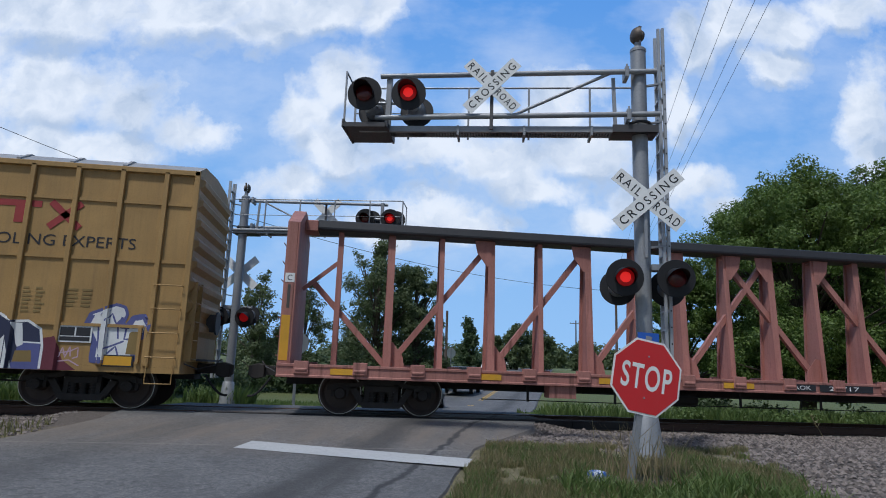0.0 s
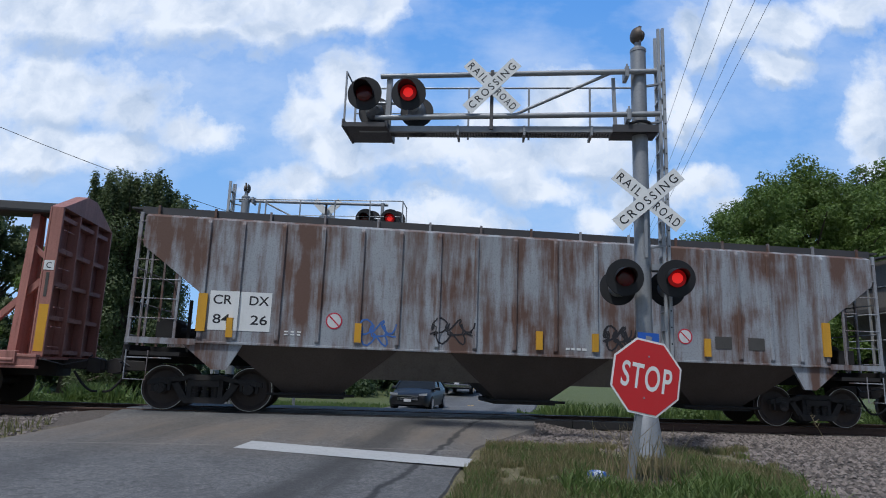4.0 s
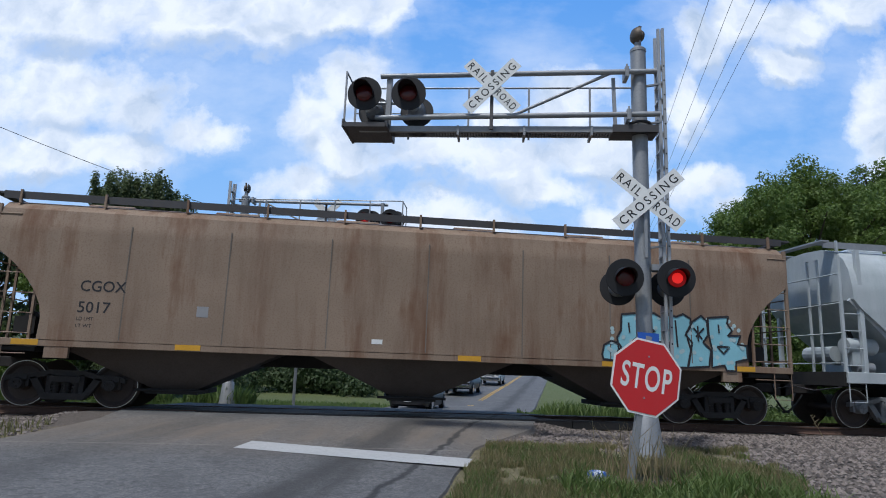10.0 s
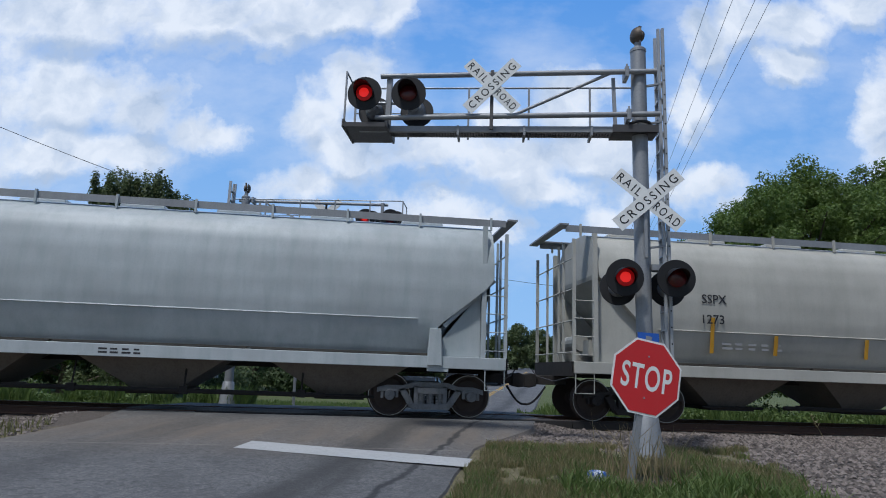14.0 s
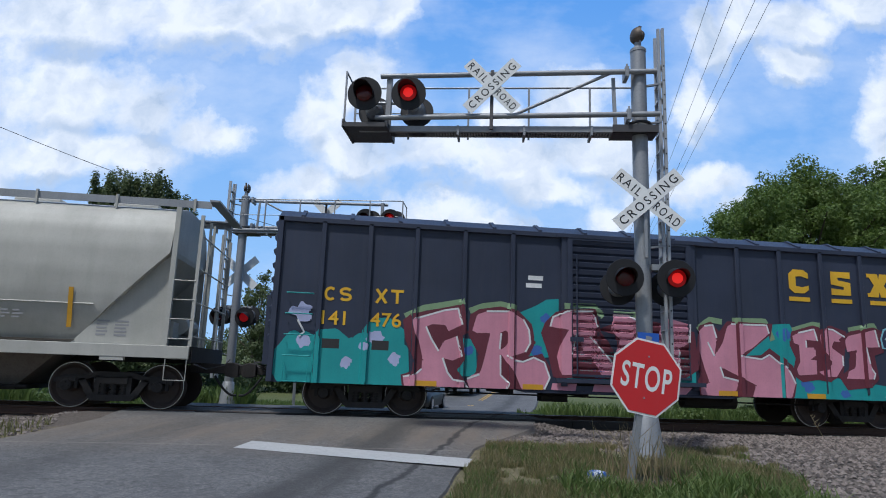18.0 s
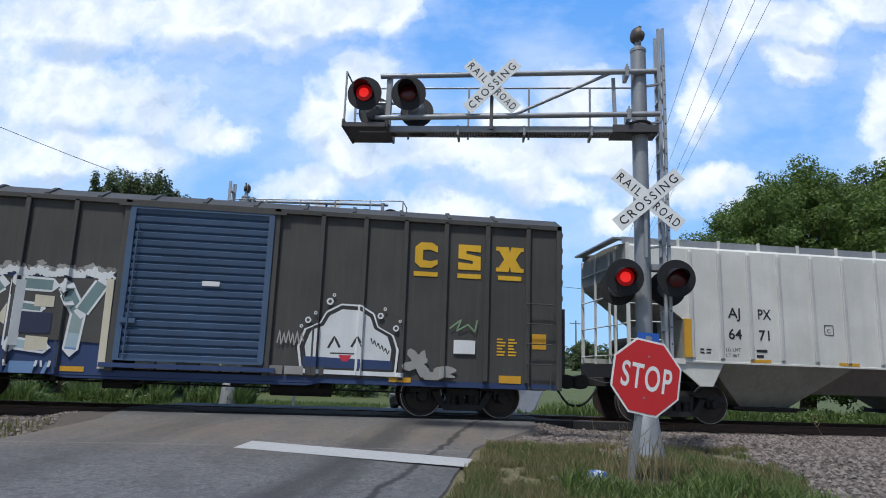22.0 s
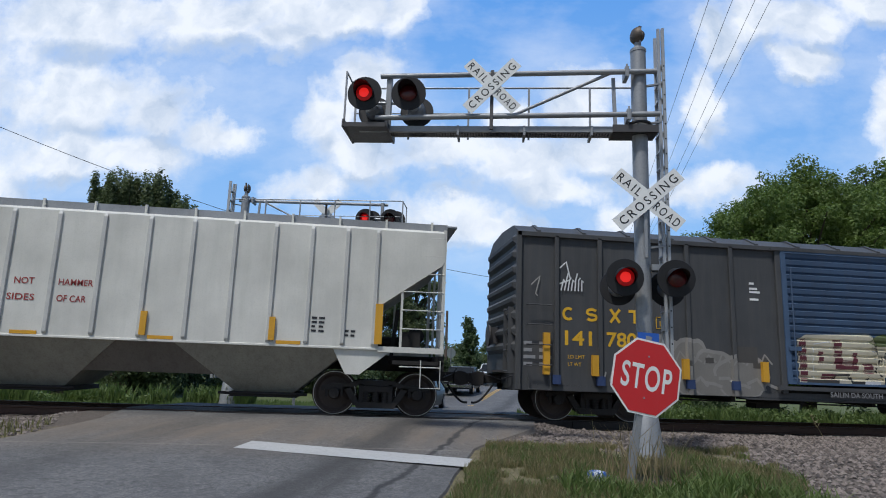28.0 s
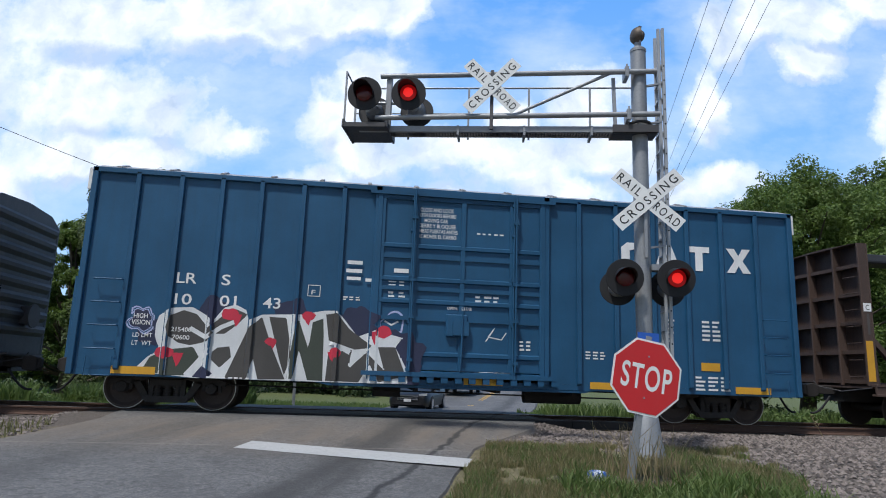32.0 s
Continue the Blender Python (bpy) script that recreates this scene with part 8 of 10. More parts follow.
def slate_boxcar():
    c = boxcar("boxcar", 90.22, "grimy slate-grey boxcar with a faded blue door and graffiti", 7.73, 0.66, 4.15, BOX_POSTS, M["char_blue"], M["char_blue"], (-1.42, 1.52, 0.98, 4.05, "ribbed", M["blue_door"]), 8, trucks=(-5.75, 5.75), sill_mat=M["char_blue"])
    words([("141", -6.62, 1.66, 0.31, 0.62), ("780", -5.66, 1.66, 0.31, 0.7)], M["yellow_ink"], c, -1.502, bold=0.02)
    initials(c, (-6.68, -6.14, -5.6, -5.14), 2.19, 0.28, 0.30, 0.062, -1.503)
    words([("LD LMT", -6.55, 1.36, 0.08, 0.38), ("LT WT", -6.55, 1.2, 0.08, 0.3), ("160,00", -5.45, 1.36, 0.08, 0.34), ("59400", -5.45, 1.2, 0.08, 0.34)], M["yellow_ink"], c, -1.502)
    for r in ((-4.5, 2.1, 0.26, 0.015), (-4.5, 2.35, 0.27, 0.015), (-4.5, 2.1, 0.015, 0.26), (-4.245, 2.1, 0.015, 0.26)):
        bars([r], M["yellow_ink"], c, -1.504)
    words([("B", -4.41, 2.16, 0.11, 0.08)], M["yellow_ink"], c, -1.503)
    big_emblem(c, (4.22, 5.27, 6.31), 3.04)
    sp = Spray(boxcar_depth(BOX_POSTS))
    sp.zmin, sp.relief = 0.67, rib_relief(-1.42, 1.52, 0.98, 4.05)
    # a big soft grey throw-up
    for x, z, rx, rz in ((-4.42, 1.25, 0.56, 0.62), (-3.72, 1.28, 0.48, 0.68), (-3.15, 1.18, 0.55, 0.52), (-2.5, 1.12, 0.66, 0.5)):
        sp.blob(x, z, rx * 1.04, rz * 1.03, "sp_fog", 0.12, x)
        sp.blob(x, z - 0.03, rx * 0.93, rz * 0.92, "sp_ash", 0.12, x)
    sp.fill([(-4.7, 0.81), (-4.8, 1.1), (-2.0, 1.1), (-1.9, 0.81)], "sp_ash")
    for i in range(9):
        a = -4.75 + 0.34 * i
        sp.stroke([(a, 0.85 + 0.1 * (i % 3)), (a + 0.25, 0.92 + 0.14 * (i % 2)), (a + 0.42, 0.86)], 0.07, "sp_fog")
        sp.stroke([(a, 1.35), (a + 0.12, 1.5 + 0.06 * (i % 3)), (a + 0.3, 1.4)], 0.04, "sp_fog")
    sp.fill([(-2.6, 1.42), (-2.6, 1.78), (-2.08, 1.78), (-2.08, 1.42)], "sp_dark")
    for x, z in ((-3.9, 1.3), (-3.35, 1.38), (-2.2, 1.3)):
        sp.fill([(x, z), (x, z + 0.12), (x + 0.2, z + 0.12), (x + 0.2, z)], "sp_dark")
    # cream block letters with dark red sides on the door
    sp.fill([(-1.15, 1.0), (-1.16, 1.96), (-0.93, 2.11), (0.75, 2.18), (1.02, 1.6), (1.0, 1.04)], "sp_cream")
    sp.fill([(-1.10, 1.05), (-1.10, 1.97), (-0.92, 2.03), (-0.92, 1.05)], "sp_wine")
    for x0, x1, z0, z1 in ((-0.62, -0.5, 1.47, 1.74), (-0.22, -0.02, 1.36, 2.02), (-0.22, 0.24, 1.34, 1.56), (-0.58, -0.22, 1.1, 1.24), (0.24, 0.36, 1.3, 1.74), (0.5, 0.74, 1.28, 1.5)):
        sp.fill([(x0, z0), (x0, z1), (x1, z1), (x1, z0)], "sp_wine")
    sp.stroke([(-0.78, 1.05), (-0.74, 1.9), (-0.3, 1.98), (-0.3, 1.75)], 0.025, "sp_white")
    sp.stroke([(-0.35, 1.02), (-0.25, 1.2), (0.1, 1.22), (0.2, 1.05), (0.55, 1.06), (0.6, 1.22)], 0.07, "sp_soot")
    for x in (-0.95, -0.55, 0.5):
        sp.fill([(x, 1.0), (x, 1.1), (x + 0.4, 1.1), (x + 0.4, 1.0)], "sp_white" if x > 0 else "sp_dark")
    sp.fill([(0.82, 1.2), (0.86, 1.95), (1.3, 1.95), (1.36, 1.2)], "sp_cream")
    sp.fill([(0.70, 1.97), (0.84, 2.13), (1.1, 2.2), (1.36, 2.14), (1.48, 2.02), (1.3, 1.92), (0.9, 1.9)], "sp_olive")
    sp.fill([(1.05, 1.04), (1.12, 1.42), (1.4, 1.46), (1.52, 1.05)], "sp_olive")
    sp.stroke([(0.84, 1.92), (0.92, 1.6), (0.78, 1.35), (0.95, 1.22), (1.05, 1.05)], 0.05, "sp_soot")
    sp.stroke([(1.34, 1.9), (1.26, 1.65), (1.40, 1.42), (1.52, 1.1)], 0.05, "sp_soot")
    for i in range(4):
        sp.stroke([(0.96 + 0.08 * i, 1.55), (1.0 + 0.08 * i, 1.82 - 0.05 * (i % 2))], 0.03, "sp_soot")
    # ragged white letters, each outlined in soot, over drips on the sill
    letters = ([(1.88, 1.8), (2.27, 1.91), (2.33, 1.72), (2.2, 1.44), (2.23, 1.05), (1.93, 1.04), (1.99, 1.35)],
               [(2.41, 1.77), (2.69, 1.86), (2.79, 1.62), (2.79, 1.04), (2.36, 1.02), (2.25, 1.36)],
               [(2.88, 1.87), (3.3, 1.94), (3.65, 1.88), (3.71, 1.07), (3.54, 1.06), (3.42, 1.41), (3.32, 1.06), (3.07, 1.05), (2.9, 1.47)],
               [(3.81, 1.9), (4.12, 1.93), (4.17, 1.76), (4.01, 1.67), (3.93, 1.12), (3.8, 1.07)],
               [(3.94, 1.67), (4.73, 1.7), (4.8, 1.31), (4.69, 1.08), (3.95, 1.06), (4.28, 1.37), (4.0, 1.43)])
    rag = random.Random(71)
    halo = [(1.72, 1.02), (1.71, 1.85), (2.27, 1.94), (2.4, 1.8), (2.76, 1.9), (3.57, 2.0), (3.69, 1.88), (3.8, 2.01), (4.23, 1.99), (4.34, 1.77), (4.78, 1.76), (4.86, 1.05)]
    sp.fill(halo, "sp_soot")
    for (ax, az), (bx, bz) in zip(halo, halo[1:]):
        n = max(2, int(math.hypot(bx - ax, bz - az) / 0.07))
        for i in range(n):
            sp.blob(ax + (bx - ax) * i / n, az + (bz - az) * i / n, rag.uniform(0.04, 0.075), rag.uniform(0.04, 0.08), rag.choice(("sp_white", "sp_white", "sp_mist")), 0.3, i + ax, n=9)
    for poly, mat in zip(letters, ("sp_white", "sp_white", "sp_white", "sp_cream", "sp_white")):
        sp.fill(poly, mat)
    for x, z, a, b in ((2.05, 1.5, 0.1, 0.25), (2.5, 1.62, 0.12, 0.1), (3.2, 1.75, 0.2, 0.09), (4.4, 1.55, 0.3, 0.08), (4.5, 1.2, 0.2, 0.08), (3.0, 1.2, 0.08, 0.12)):
        sp.blob(x, z, a, b, "sp_frost", 0.3, x)
    for line, w in (([(1.84, 1.04), (1.93, 1.4), (1.82, 1.8), (2.0, 1.86)], 0.07), ([(2.18, 1.1), (2.26, 1.4), (2.42, 1.72), (2.66, 1.8)], 0.045), ([(2.56, 1.25), (2.47, 1.38), (2.56, 1.52), (2.67, 1.44), (2.6, 1.36), (2.66, 1.26)], 0.022), ([(2.84, 1.02), (2.86, 1.5), (2.84, 1.85)], 0.06), ([(3.36, 1.04), (3.43, 1.38), (3.52, 1.04)], 0.07), ([(3.42, 1.4), (3.5, 1.62), (3.64, 1.66)], 0.04), ([(3.73, 1.05), (3.7, 1.84)], 0.055), ([(3.96, 1.68), (4.74, 1.71), (4.82, 1.3), (4.7, 1.06)], 0.05), ([(3.93, 1.2), (4.27, 1.44), (4.58, 1.36), (4.72, 1.44)], 0.07), ([(3.98, 1.67), (4.16, 1.46)], 0.06), ([(4.3, 1.05), (4.42, 1.2), (4.62, 1.16)], 0.03)):
        sp.stroke(line, w, "sp_soot")
    for a, b in (((3.16, 1.48), (3.2, 1.68)), ((3.25, 1.47), (3.29, 1.67)), ((3.11, 1.53), (3.34, 1.56)), ((3.12, 1.6), (3.35, 1.63))):
        sp.stroke([a, b], 0.022, "sp_soot")
    for i in range(24):
        x = 1.78 + 0.128 * i
        low = rag.uniform(0.69, 0.82)
        sp.fill([(x, low), (x - 0.02, 0.96), (x + rag.uniform(0.06, 0.13), 0.96), (x + rag.uniform(0.04, 0.09), low)], rag.choice(("sp_white", "sp_frost", "sp_mist") if x > 3.4 else ("sp_white", "sp_white", "sp_fog")))
        if i % 2:
            sp.stroke([(x - 0.02, 0.74), (x + 0.05, 0.9), (x + 0.1, 0.76)], 0.025, "sp_soot")
    for i in range(9):
        x = (1.95, 2.1, 2.3, 2.9, 3.05, 3.2, 3.8, 3.95, 4.05)[i]
        sp.stroke([(x, 2.06), (x + 0.03, 2.16), (x + 0.08, 2.07), (x + 0.1, 2.15)], 0.022, "sp_soot")
    sp.fill([(4.92, 1.0), (4.9, 1.7), (5.5, 1.68), (5.56, 1.0)], "sp_navy")
    for a, b in (((5.06, 1.62), (5.48, 1.62)), ((5.06, 1.33), (5.48, 1.33)), ((5.06, 1.33), (5.06, 1.62)), ((5.48, 1.33), (5.48, 1.62)), ((5.27, 1.42), (5.27, 1.6)), ((5.08, 1.41), (5.46, 1.41))):
        sp.stroke([a, b], 0.022, "sp_white")
    # lilac tag, data box, dark panel with a white outline, pale end piece
    rnd = random.Random(33)
    for z0, z1, a0, n in ((2.06, 2.3, 4.98, 4), (1.72, 2.02, 4.84, 6)):
        for i in range(n):
            a = a0 + 0.16 * i
            pts = [(a + rnd.uniform(-0.04, 0.12), rnd.uniform(z0, z1)) for _ in range(4)]
            sp.stroke([(a, z0 + rnd.uniform(-0.04, 0.05)), *pts, (a + 0.1, z1 + rnd.uniform(-0.08, 0.06))], 0.026, "sp_rose")
    for x in (5.62,):
        sp.slab([(x, 0.95), (x, 1.75), (x + 0.16, 1.8), (x + 0.2, 0.95)], "sp_frost")
    sp.slab([(5.84, 0.98), (5.84, 1.66), (6.72, 1.66), (6.78, 0.98)], "sp_navy")
    sp.stroke([(5.8, 1.62), (5.95, 1.76), (6.2, 1.72), (6.34, 1.64), (6.42, 1.78), (6.72, 1.76), (6.84, 1.55), (6.84, 1.0)], 0.06, "sp_white")
    for x in (5.98, 6.18, 6.45):
        for z in (1.16, 1.28, 1.4, 1.52):
            sp.slab([(x, z), (x, z + 0.06), (x + 0.15, z + 0.06), (x + 0.15, z)], "sp_ochre")
    sp.slab([(6.9, 0.86), (6.86, 1.46), (7.5, 1.5), (7.6, 0.86)], "sp_frost")
    sp.stroke([(6.88, 1.0), (6.88, 1.48), (7.52, 1.52), (7.6, 0.88)], 0.045, "sp_white")
    sp.stroke([(7.1, 1.1), (7.3, 1.2), (7.22, 0.9)], 0.05, "sp_soot")
    for x in (5.15, 5.35, 6.0, 6.3, 6.55):
        sp.slab([(x, 0.81), (x, 0.96), (x + 0.13, 0.96), (x + 0.12, 0.81)], "sp_mist")
    for i in range(7):
        sp.stroke([(-6.72 + 0.08 * i, 2.85), (-6.66 + 0.07 * i, 3.1), (-6.62 + 0.07 * i, 3.05 + 0.1 * ((i * 2) % 3))], 0.03, "sp_white")
    sp.stroke([(-6.75, 3.35), (-6.6, 3.5), (-6.5, 3.1), (-6.75, 3.0)], 0.03, "sp_white")
    sp.stroke([(-7.4, 2.95), (-7.2, 3.15), (-7.3, 2.75), (-7.25, 2.7)], 0.025, "sp_grey")
    for i in range(5):
        sp.stroke([(-5.75 + 0.14 * i, 0.9), (-5.7 + 0.14 * i, 1.1)], 0.03, "sp_grey")
    sp.finish(c, "faded white and red graffiti")
    for z, w in ((2.85, 0.22), (3.02, 0.26), (3.1, 0.2), (3.22, 0.12)):
        bars([(-2.2, z, w, 0.05)], M["white_ink"], c, -1.503)
    for x in (-7.05, -5.95, -3.85, -1.95, 5.6, 7.3):
        part("reflector", G().box(x - 0.07, x + 0.07, -1.60, -1.49, 1.0, 1.45 if abs(x) < 7 else 1.9), M["yellow"], c)
    for x in BOX_POSTS:
        part("post_foot", G().box(x - 0.09, x + 0.09, -1.583, -1.5, 0.8, 1.0), M["blue_low"], c)
    words([("SAILIN DA SOUTH", -0.44, 0.72, 0.11, 1.3)], M["grey_ink"], c, -1.64, bold=0.01)
    bars(block_of_bars(-7.55, 1.75, 0.7, 0.6, 4, 2), M["grey_ink"], c, -1.504)
    ladder(c, 6.95, 7.5, 1.2, 2.5, 4, M["char_blue"])
    ladder(c, -7.5, -6.95, 1.2, 2.5, 4, M["char_blue"])


def blue_boxcar():
    posts = [s * p for s in (-1, 1) for p in (2.65, 3.52, 4.41, 5.23, 6.07, 6.95)]
    c = boxcar("boxcar", 107.72, "tall deep blue boxcar with white and red graffiti", 7.87, 0.68, 4.96, posts, M["car_blue"], M["roof_grey"], (-1.84, 1.83, 1.0, 4.78, "plug", M["car_blue"]), 7, trucks=(-6.05, 6.05), end_peak=0.2)
    for s in (-1, 1):
        part("end_top", G().box(*sorted((s * 7.885, s * 7.97)), -1.5, 1.5, 4.48, 4.94), M["white_ink"], c, "white upper end panel")
    words([("LR", -5.98, 2.60, 0.22, 0.40), ("S", -5.08, 2.60, 0.22, 0.18), ("10", -5.98, 2.16, 0.22, 0.34), ("01", -5.08, 2.16, 0.22, 0.34), ("43", -4.2, 2.16, 0.22, 0.36)], M["white_ink"], c, -1.502, bold=0.012)
    words([("LD LMT", -6.71, 1.46, 0.085, 0.38), ("LT  WT", -6.71, 1.30, 0.085, 0.38), ("HIGH", -6.73, 1.84, 0.095, 0.27), ("VISION", -6.76, 1.71, 0.095, 0.36), ("215400", -5.98, 1.6, 0.09, 0.40), ("70600", -5.94, 1.44, 0.09, 0.34)], M["white_ink"], c, -1.516, bold=0.01)
    words([(s, x, z, 0.085, w) for s, x, z, w in (("CLOSE AND LOCK", -0.98, 4.45, 0.75), ("BOTH DOORS BEFORE", -1.03, 4.33, 0.85), ("MOVING CAR", -0.88, 4.21, 0.52), ("CIERRE Y BLOQUEE", -1.02, 4.09, 0.84), ("AMBAS PUERTAS ANTES", -1.05, 3.97, 0.92), ("DE MOVER EL CARRO", -1.02, 3.85, 0.86))], M["white_ink"], c, -1.534, bold=0.01)
    words([("OPEN", -0.32, 2.3, 0.06, 0.22), ("CLOSE", 0.0, 2.3, 0.06, 0.22), ("ASD", -0.28, 2.0, 0.08, 0.22)], M["white_ink"], c, -1.575)
    g = G()
    for r in ((-3.3, 2.45, 0.26, 0.015), (-3.3, 2.68, 0.26, 0.015), (-3.3, 2.45, 0.015, 0.24), (-3.05, 2.45, 0.015, 0.24)):
        g.box(r[0], r[0] + r[2], -1.504, -1.50, r[1], r[1] + r[3])
    part("data_panel", g, M["white_ink"], c)
    words([("F", -3.22, 2.49, 0.10, 0.08)], M["white_ink"], c, -1.503)
    bars([(-2.5, 3.18, 0.32, 0.08), (-2.52, 3.0, 0.34, 0.08), (-2.5, 2.84, 0.3, 0.07), (-2.1, 2.82, 0.28, 0.07), (-1.5, 3.05, 0.32, 0.09)], M["white_ink"], c, -1.54)
    bars(block_of_bars(-1.6, 2.9, 0.45, 0.4, 5, 2) + block_of_bars(0.3, 2.75, 0.6, 0.28, 3, 3) + block_of_bars(0.3, 4.05, 0.65, 0.06, 1, 5) + block_of_bars(1.3, 1.72, 0.3, 0.25, 3, 2), M["white_ink"], c, -1.536)
    bars(block_of_bars(4.7, 2.35, 0.25, 0.55, 6, 1) + block_of_bars(5.55, 2.35, 0.5, 0.5, 5, 2) + block_of_bars(2.8, 1.55, 0.5, 0.2, 3, 3) + block_of_bars(5.35, 1.1, 0.9, 0.35, 4, 3) + block_of_bars(-2.55, 2.5, 0.4, 0.1, 2, 3), M["white_ink"], c, -1.504)
    # four large white block shapes
    y0, y1, z, h = -1.508, -1.502, 3.47, 0.57
    for poly in ([(3.66, z + h * 0.2), (3.66, z + h * 0.8), (3.8, z + h), (4.06, z + h), (4.18, z + h * 0.85), (4.18, z + h * 0.68), (3.98, z + h * 0.74), (3.86, z + h * 0.68), (3.86, z + h * 0.3), (4.0, z + h * 0.24), (4.0, z + h * 0.5), (4.18, z + h * 0.5), (4.18, z), (3.8, z)],
                 [(4.45, z), (4.66, z + h), (4.86, z + h), (5.08, z), (4.9, z), (4.84, z + h * 0.2), (4.68, z + h * 0.2), (4.62, z)],
                 [(5.28, z + h), (5.8, z + h), (5.8, z + h * 0.76), (5.63, z + h * 0.76), (5.63, z), (5.45, z), (5.45, z + h * 0.76), (5.28, z + h * 0.76)],
                 [(6.22, z), (6.42, z + h * 0.5), (6.22, z + h), (6.42, z + h), (6.52, z + h * 0.7), (6.62, z + h), (6.82, z + h), (6.62, z + h * 0.5), (6.82, z), (6.62, z), (6.52, z + h * 0.3), (6.42, z)]):
        part("emblem", G().prism(poly, y0, y1), M["white_ink"], c, "white block shape")
    part("notice", G().box(5.5, 5.95, -1.504, -1.50, 1.2, 1.38), M["yellow"], c, "yellow notice")
    sp = Spray(lambda x: -1.592 if -1.93 < x < -1.79 else -1.578 if x > -1.95 else (-1.572 if any(abs(x - p) < 0.055 for p in posts) else -1.497))
    sp.zmin, sp.warp = 0.685, lambda x: -3.88 + (x + 3.84) * 1.11
    for x, z, r in ((-6.05, 1.6, 0.3), (-5.0, 2.05, 0.3), (-3.6, 2.1, 0.32), (-2.3, 1.9, 0.38), (-1.5, 1.35, 0.42), (-1.35, 0.95, 0.3)):
        sp.blob(x, z, r, r, "sp_navy", 0.3, x)
    sp.fill([(-6.02, 1.67), (-5.97, 1.91), (-5.75, 2.08), (-5.39, 2.11), (-5.12, 1.95), (-5.0, 1.85), (-4.82, 2.13), (-4.62, 2.2), (-4.4, 2.09), (-4.37, 1.88), (-4.12, 2.02), (-3.38, 2.06), (-2.98, 2.16), (-2.74, 2.17), (-2.56, 1.96), (-2.32, 1.64), (-2.0, 1.79), (-1.47, 1.65), (-1.6, 1.45), (-1.35, 0.97), (-1.34, 0.7), (-2.9, 0.68), (-4.99, 0.66), (-6.34, 0.77), (-6.1, 1.06), (-5.89, 1.23), (-6.0, 1.44)], "sp_white")
    sp.fill([(-5.82, 1.68), (-5.78, 1.92), (-5.54, 2.04), (-5.3, 1.97), (-5.09, 1.71), (-4.98, 1.61), (-5.07, 1.42), (-5.37, 1.33), (-5.58, 1.37), (-5.77, 1.5)], "sp_dark")
    sp.fill([(-5.09, 1.69), (-4.81, 1.99), (-4.61, 2.11), (-4.39, 2.01), (-4.53, 1.82), (-4.77, 1.59), (-4.98, 1.58)], "sp_dark")
    sp.fill([(-4.97, 1.27), (-4.67, 1.38), (-4.62, 1.12), (-4.81, 0.9), (-4.97, 1.05)], "sp_dark")
    sp.fill([(-6.17, 0.81), (-6.05, 1.07), (-5.77, 1.23), (-5.31, 1.3), (-5.19, 1.1), (-5.36, 0.73), (-5.76, 0.71)], "sp_moss")
    sp.fill([(-5.28, 0.7), (-5.12, 0.94), (-4.93, 0.78), (-5.02, 0.68)], "sp_navy")
    sp.fill([(-4.71, 0.69), (-4.36, 1.72), (-4.12, 1.97), (-3.9, 1.36), (-3.62, 0.71), (-4.11, 0.69), (-4.23, 1.13), (-4.31, 0.68)], "sp_dark")
    sp.fill([(-3.99, 1.98), (-3.67, 1.97), (-3.53, 1.21), (-3.64, 0.79), (-3.76, 1.15)], "sp_dark")
    sp.fill([(-3.51, 1.65), (-3.45, 1.98), (-3.22, 1.33), (-3.19, 1.9), (-2.97, 2.0), (-2.93, 0.7), (-3.21, 0.71), (-3.4, 1.33), (-3.48, 0.73), (-3.6, 0.72)], "sp_moss")
    sp.fill([(-2.94, 2.08), (-2.73, 2.12), (-2.49, 1.8), (-2.01, 1.43), (-2.36, 1.37), (-2.86, 1.54)], "sp_dark")
    sp.fill([(-2.88, 0.71), (-2.87, 1.29), (-2.41, 1.36), (-2.47, 1.01), (-2.14, 1.32), (-1.79, 0.96), (-1.93, 1.44), (-1.6, 1.45), (-1.38, 0.86), (-1.89, 0.71), (-2.07, 1.08), (-2.26, 0.7)], "sp_dark")
    sp.stroke([(-5.4, 1.68), (-5.1, 1.5), (-4.85, 1.72), (-4.6, 1.85)], 0.09, "sp_white")
    sp.stroke([(-5.4, 0.72), (-5.1, 1.15), (-4.9, 1.35), (-4.6, 1.4)], 0.1, "sp_white")
    sp.stroke([(-2.9, 1.5), (-2.65, 1.42), (-2.45, 1.3)], 0.09, "sp_white")
    sp.stroke([(-2.45, 1.02), (-2.2, 1.3), (-1.95, 1.5), (-1.55, 1.6)], 0.06, "sp_white")
    for x, z, r in ((-4.71, 2.0, 0.15), (-5.81, 1.17, 0.16), (-3.93, 1.47, 0.1), (-3.26, 2.03, 0.12), (-2.72, 1.3, 0.12), (-1.84, 1.76, 0.16)):
        sp.blob(x, z, r, r * 0.8, "sp_red", 0.15, x)
        sp.slab([(x - r * 0.7, z), (x + r * 0.75, z), (x + 0.02, z - r * 2.0)], "sp_red")
    sp.warp = lambda x: x
    for k, mat in ((1.0, "sp_lilac"), (0.9, "car_blue"), (0.82, "sp_lilac"), (0.76, "sp_navy")):
        sp.blob(-6.57, 1.81, 0.29 * k, 0.27 * k, mat, 0.25, 2)
    sp.finish(c, "white, black and red graffiti")
    sp = Spray(lambda x: -1.53)
    sp.blob(-1.5, 1.95, 0.28, 0.26, "sp_lilac", 0.2, 4)
    sp.blob(-1.5, 1.95, 0.24, 0.22, "car_blue", 0.2, 4)
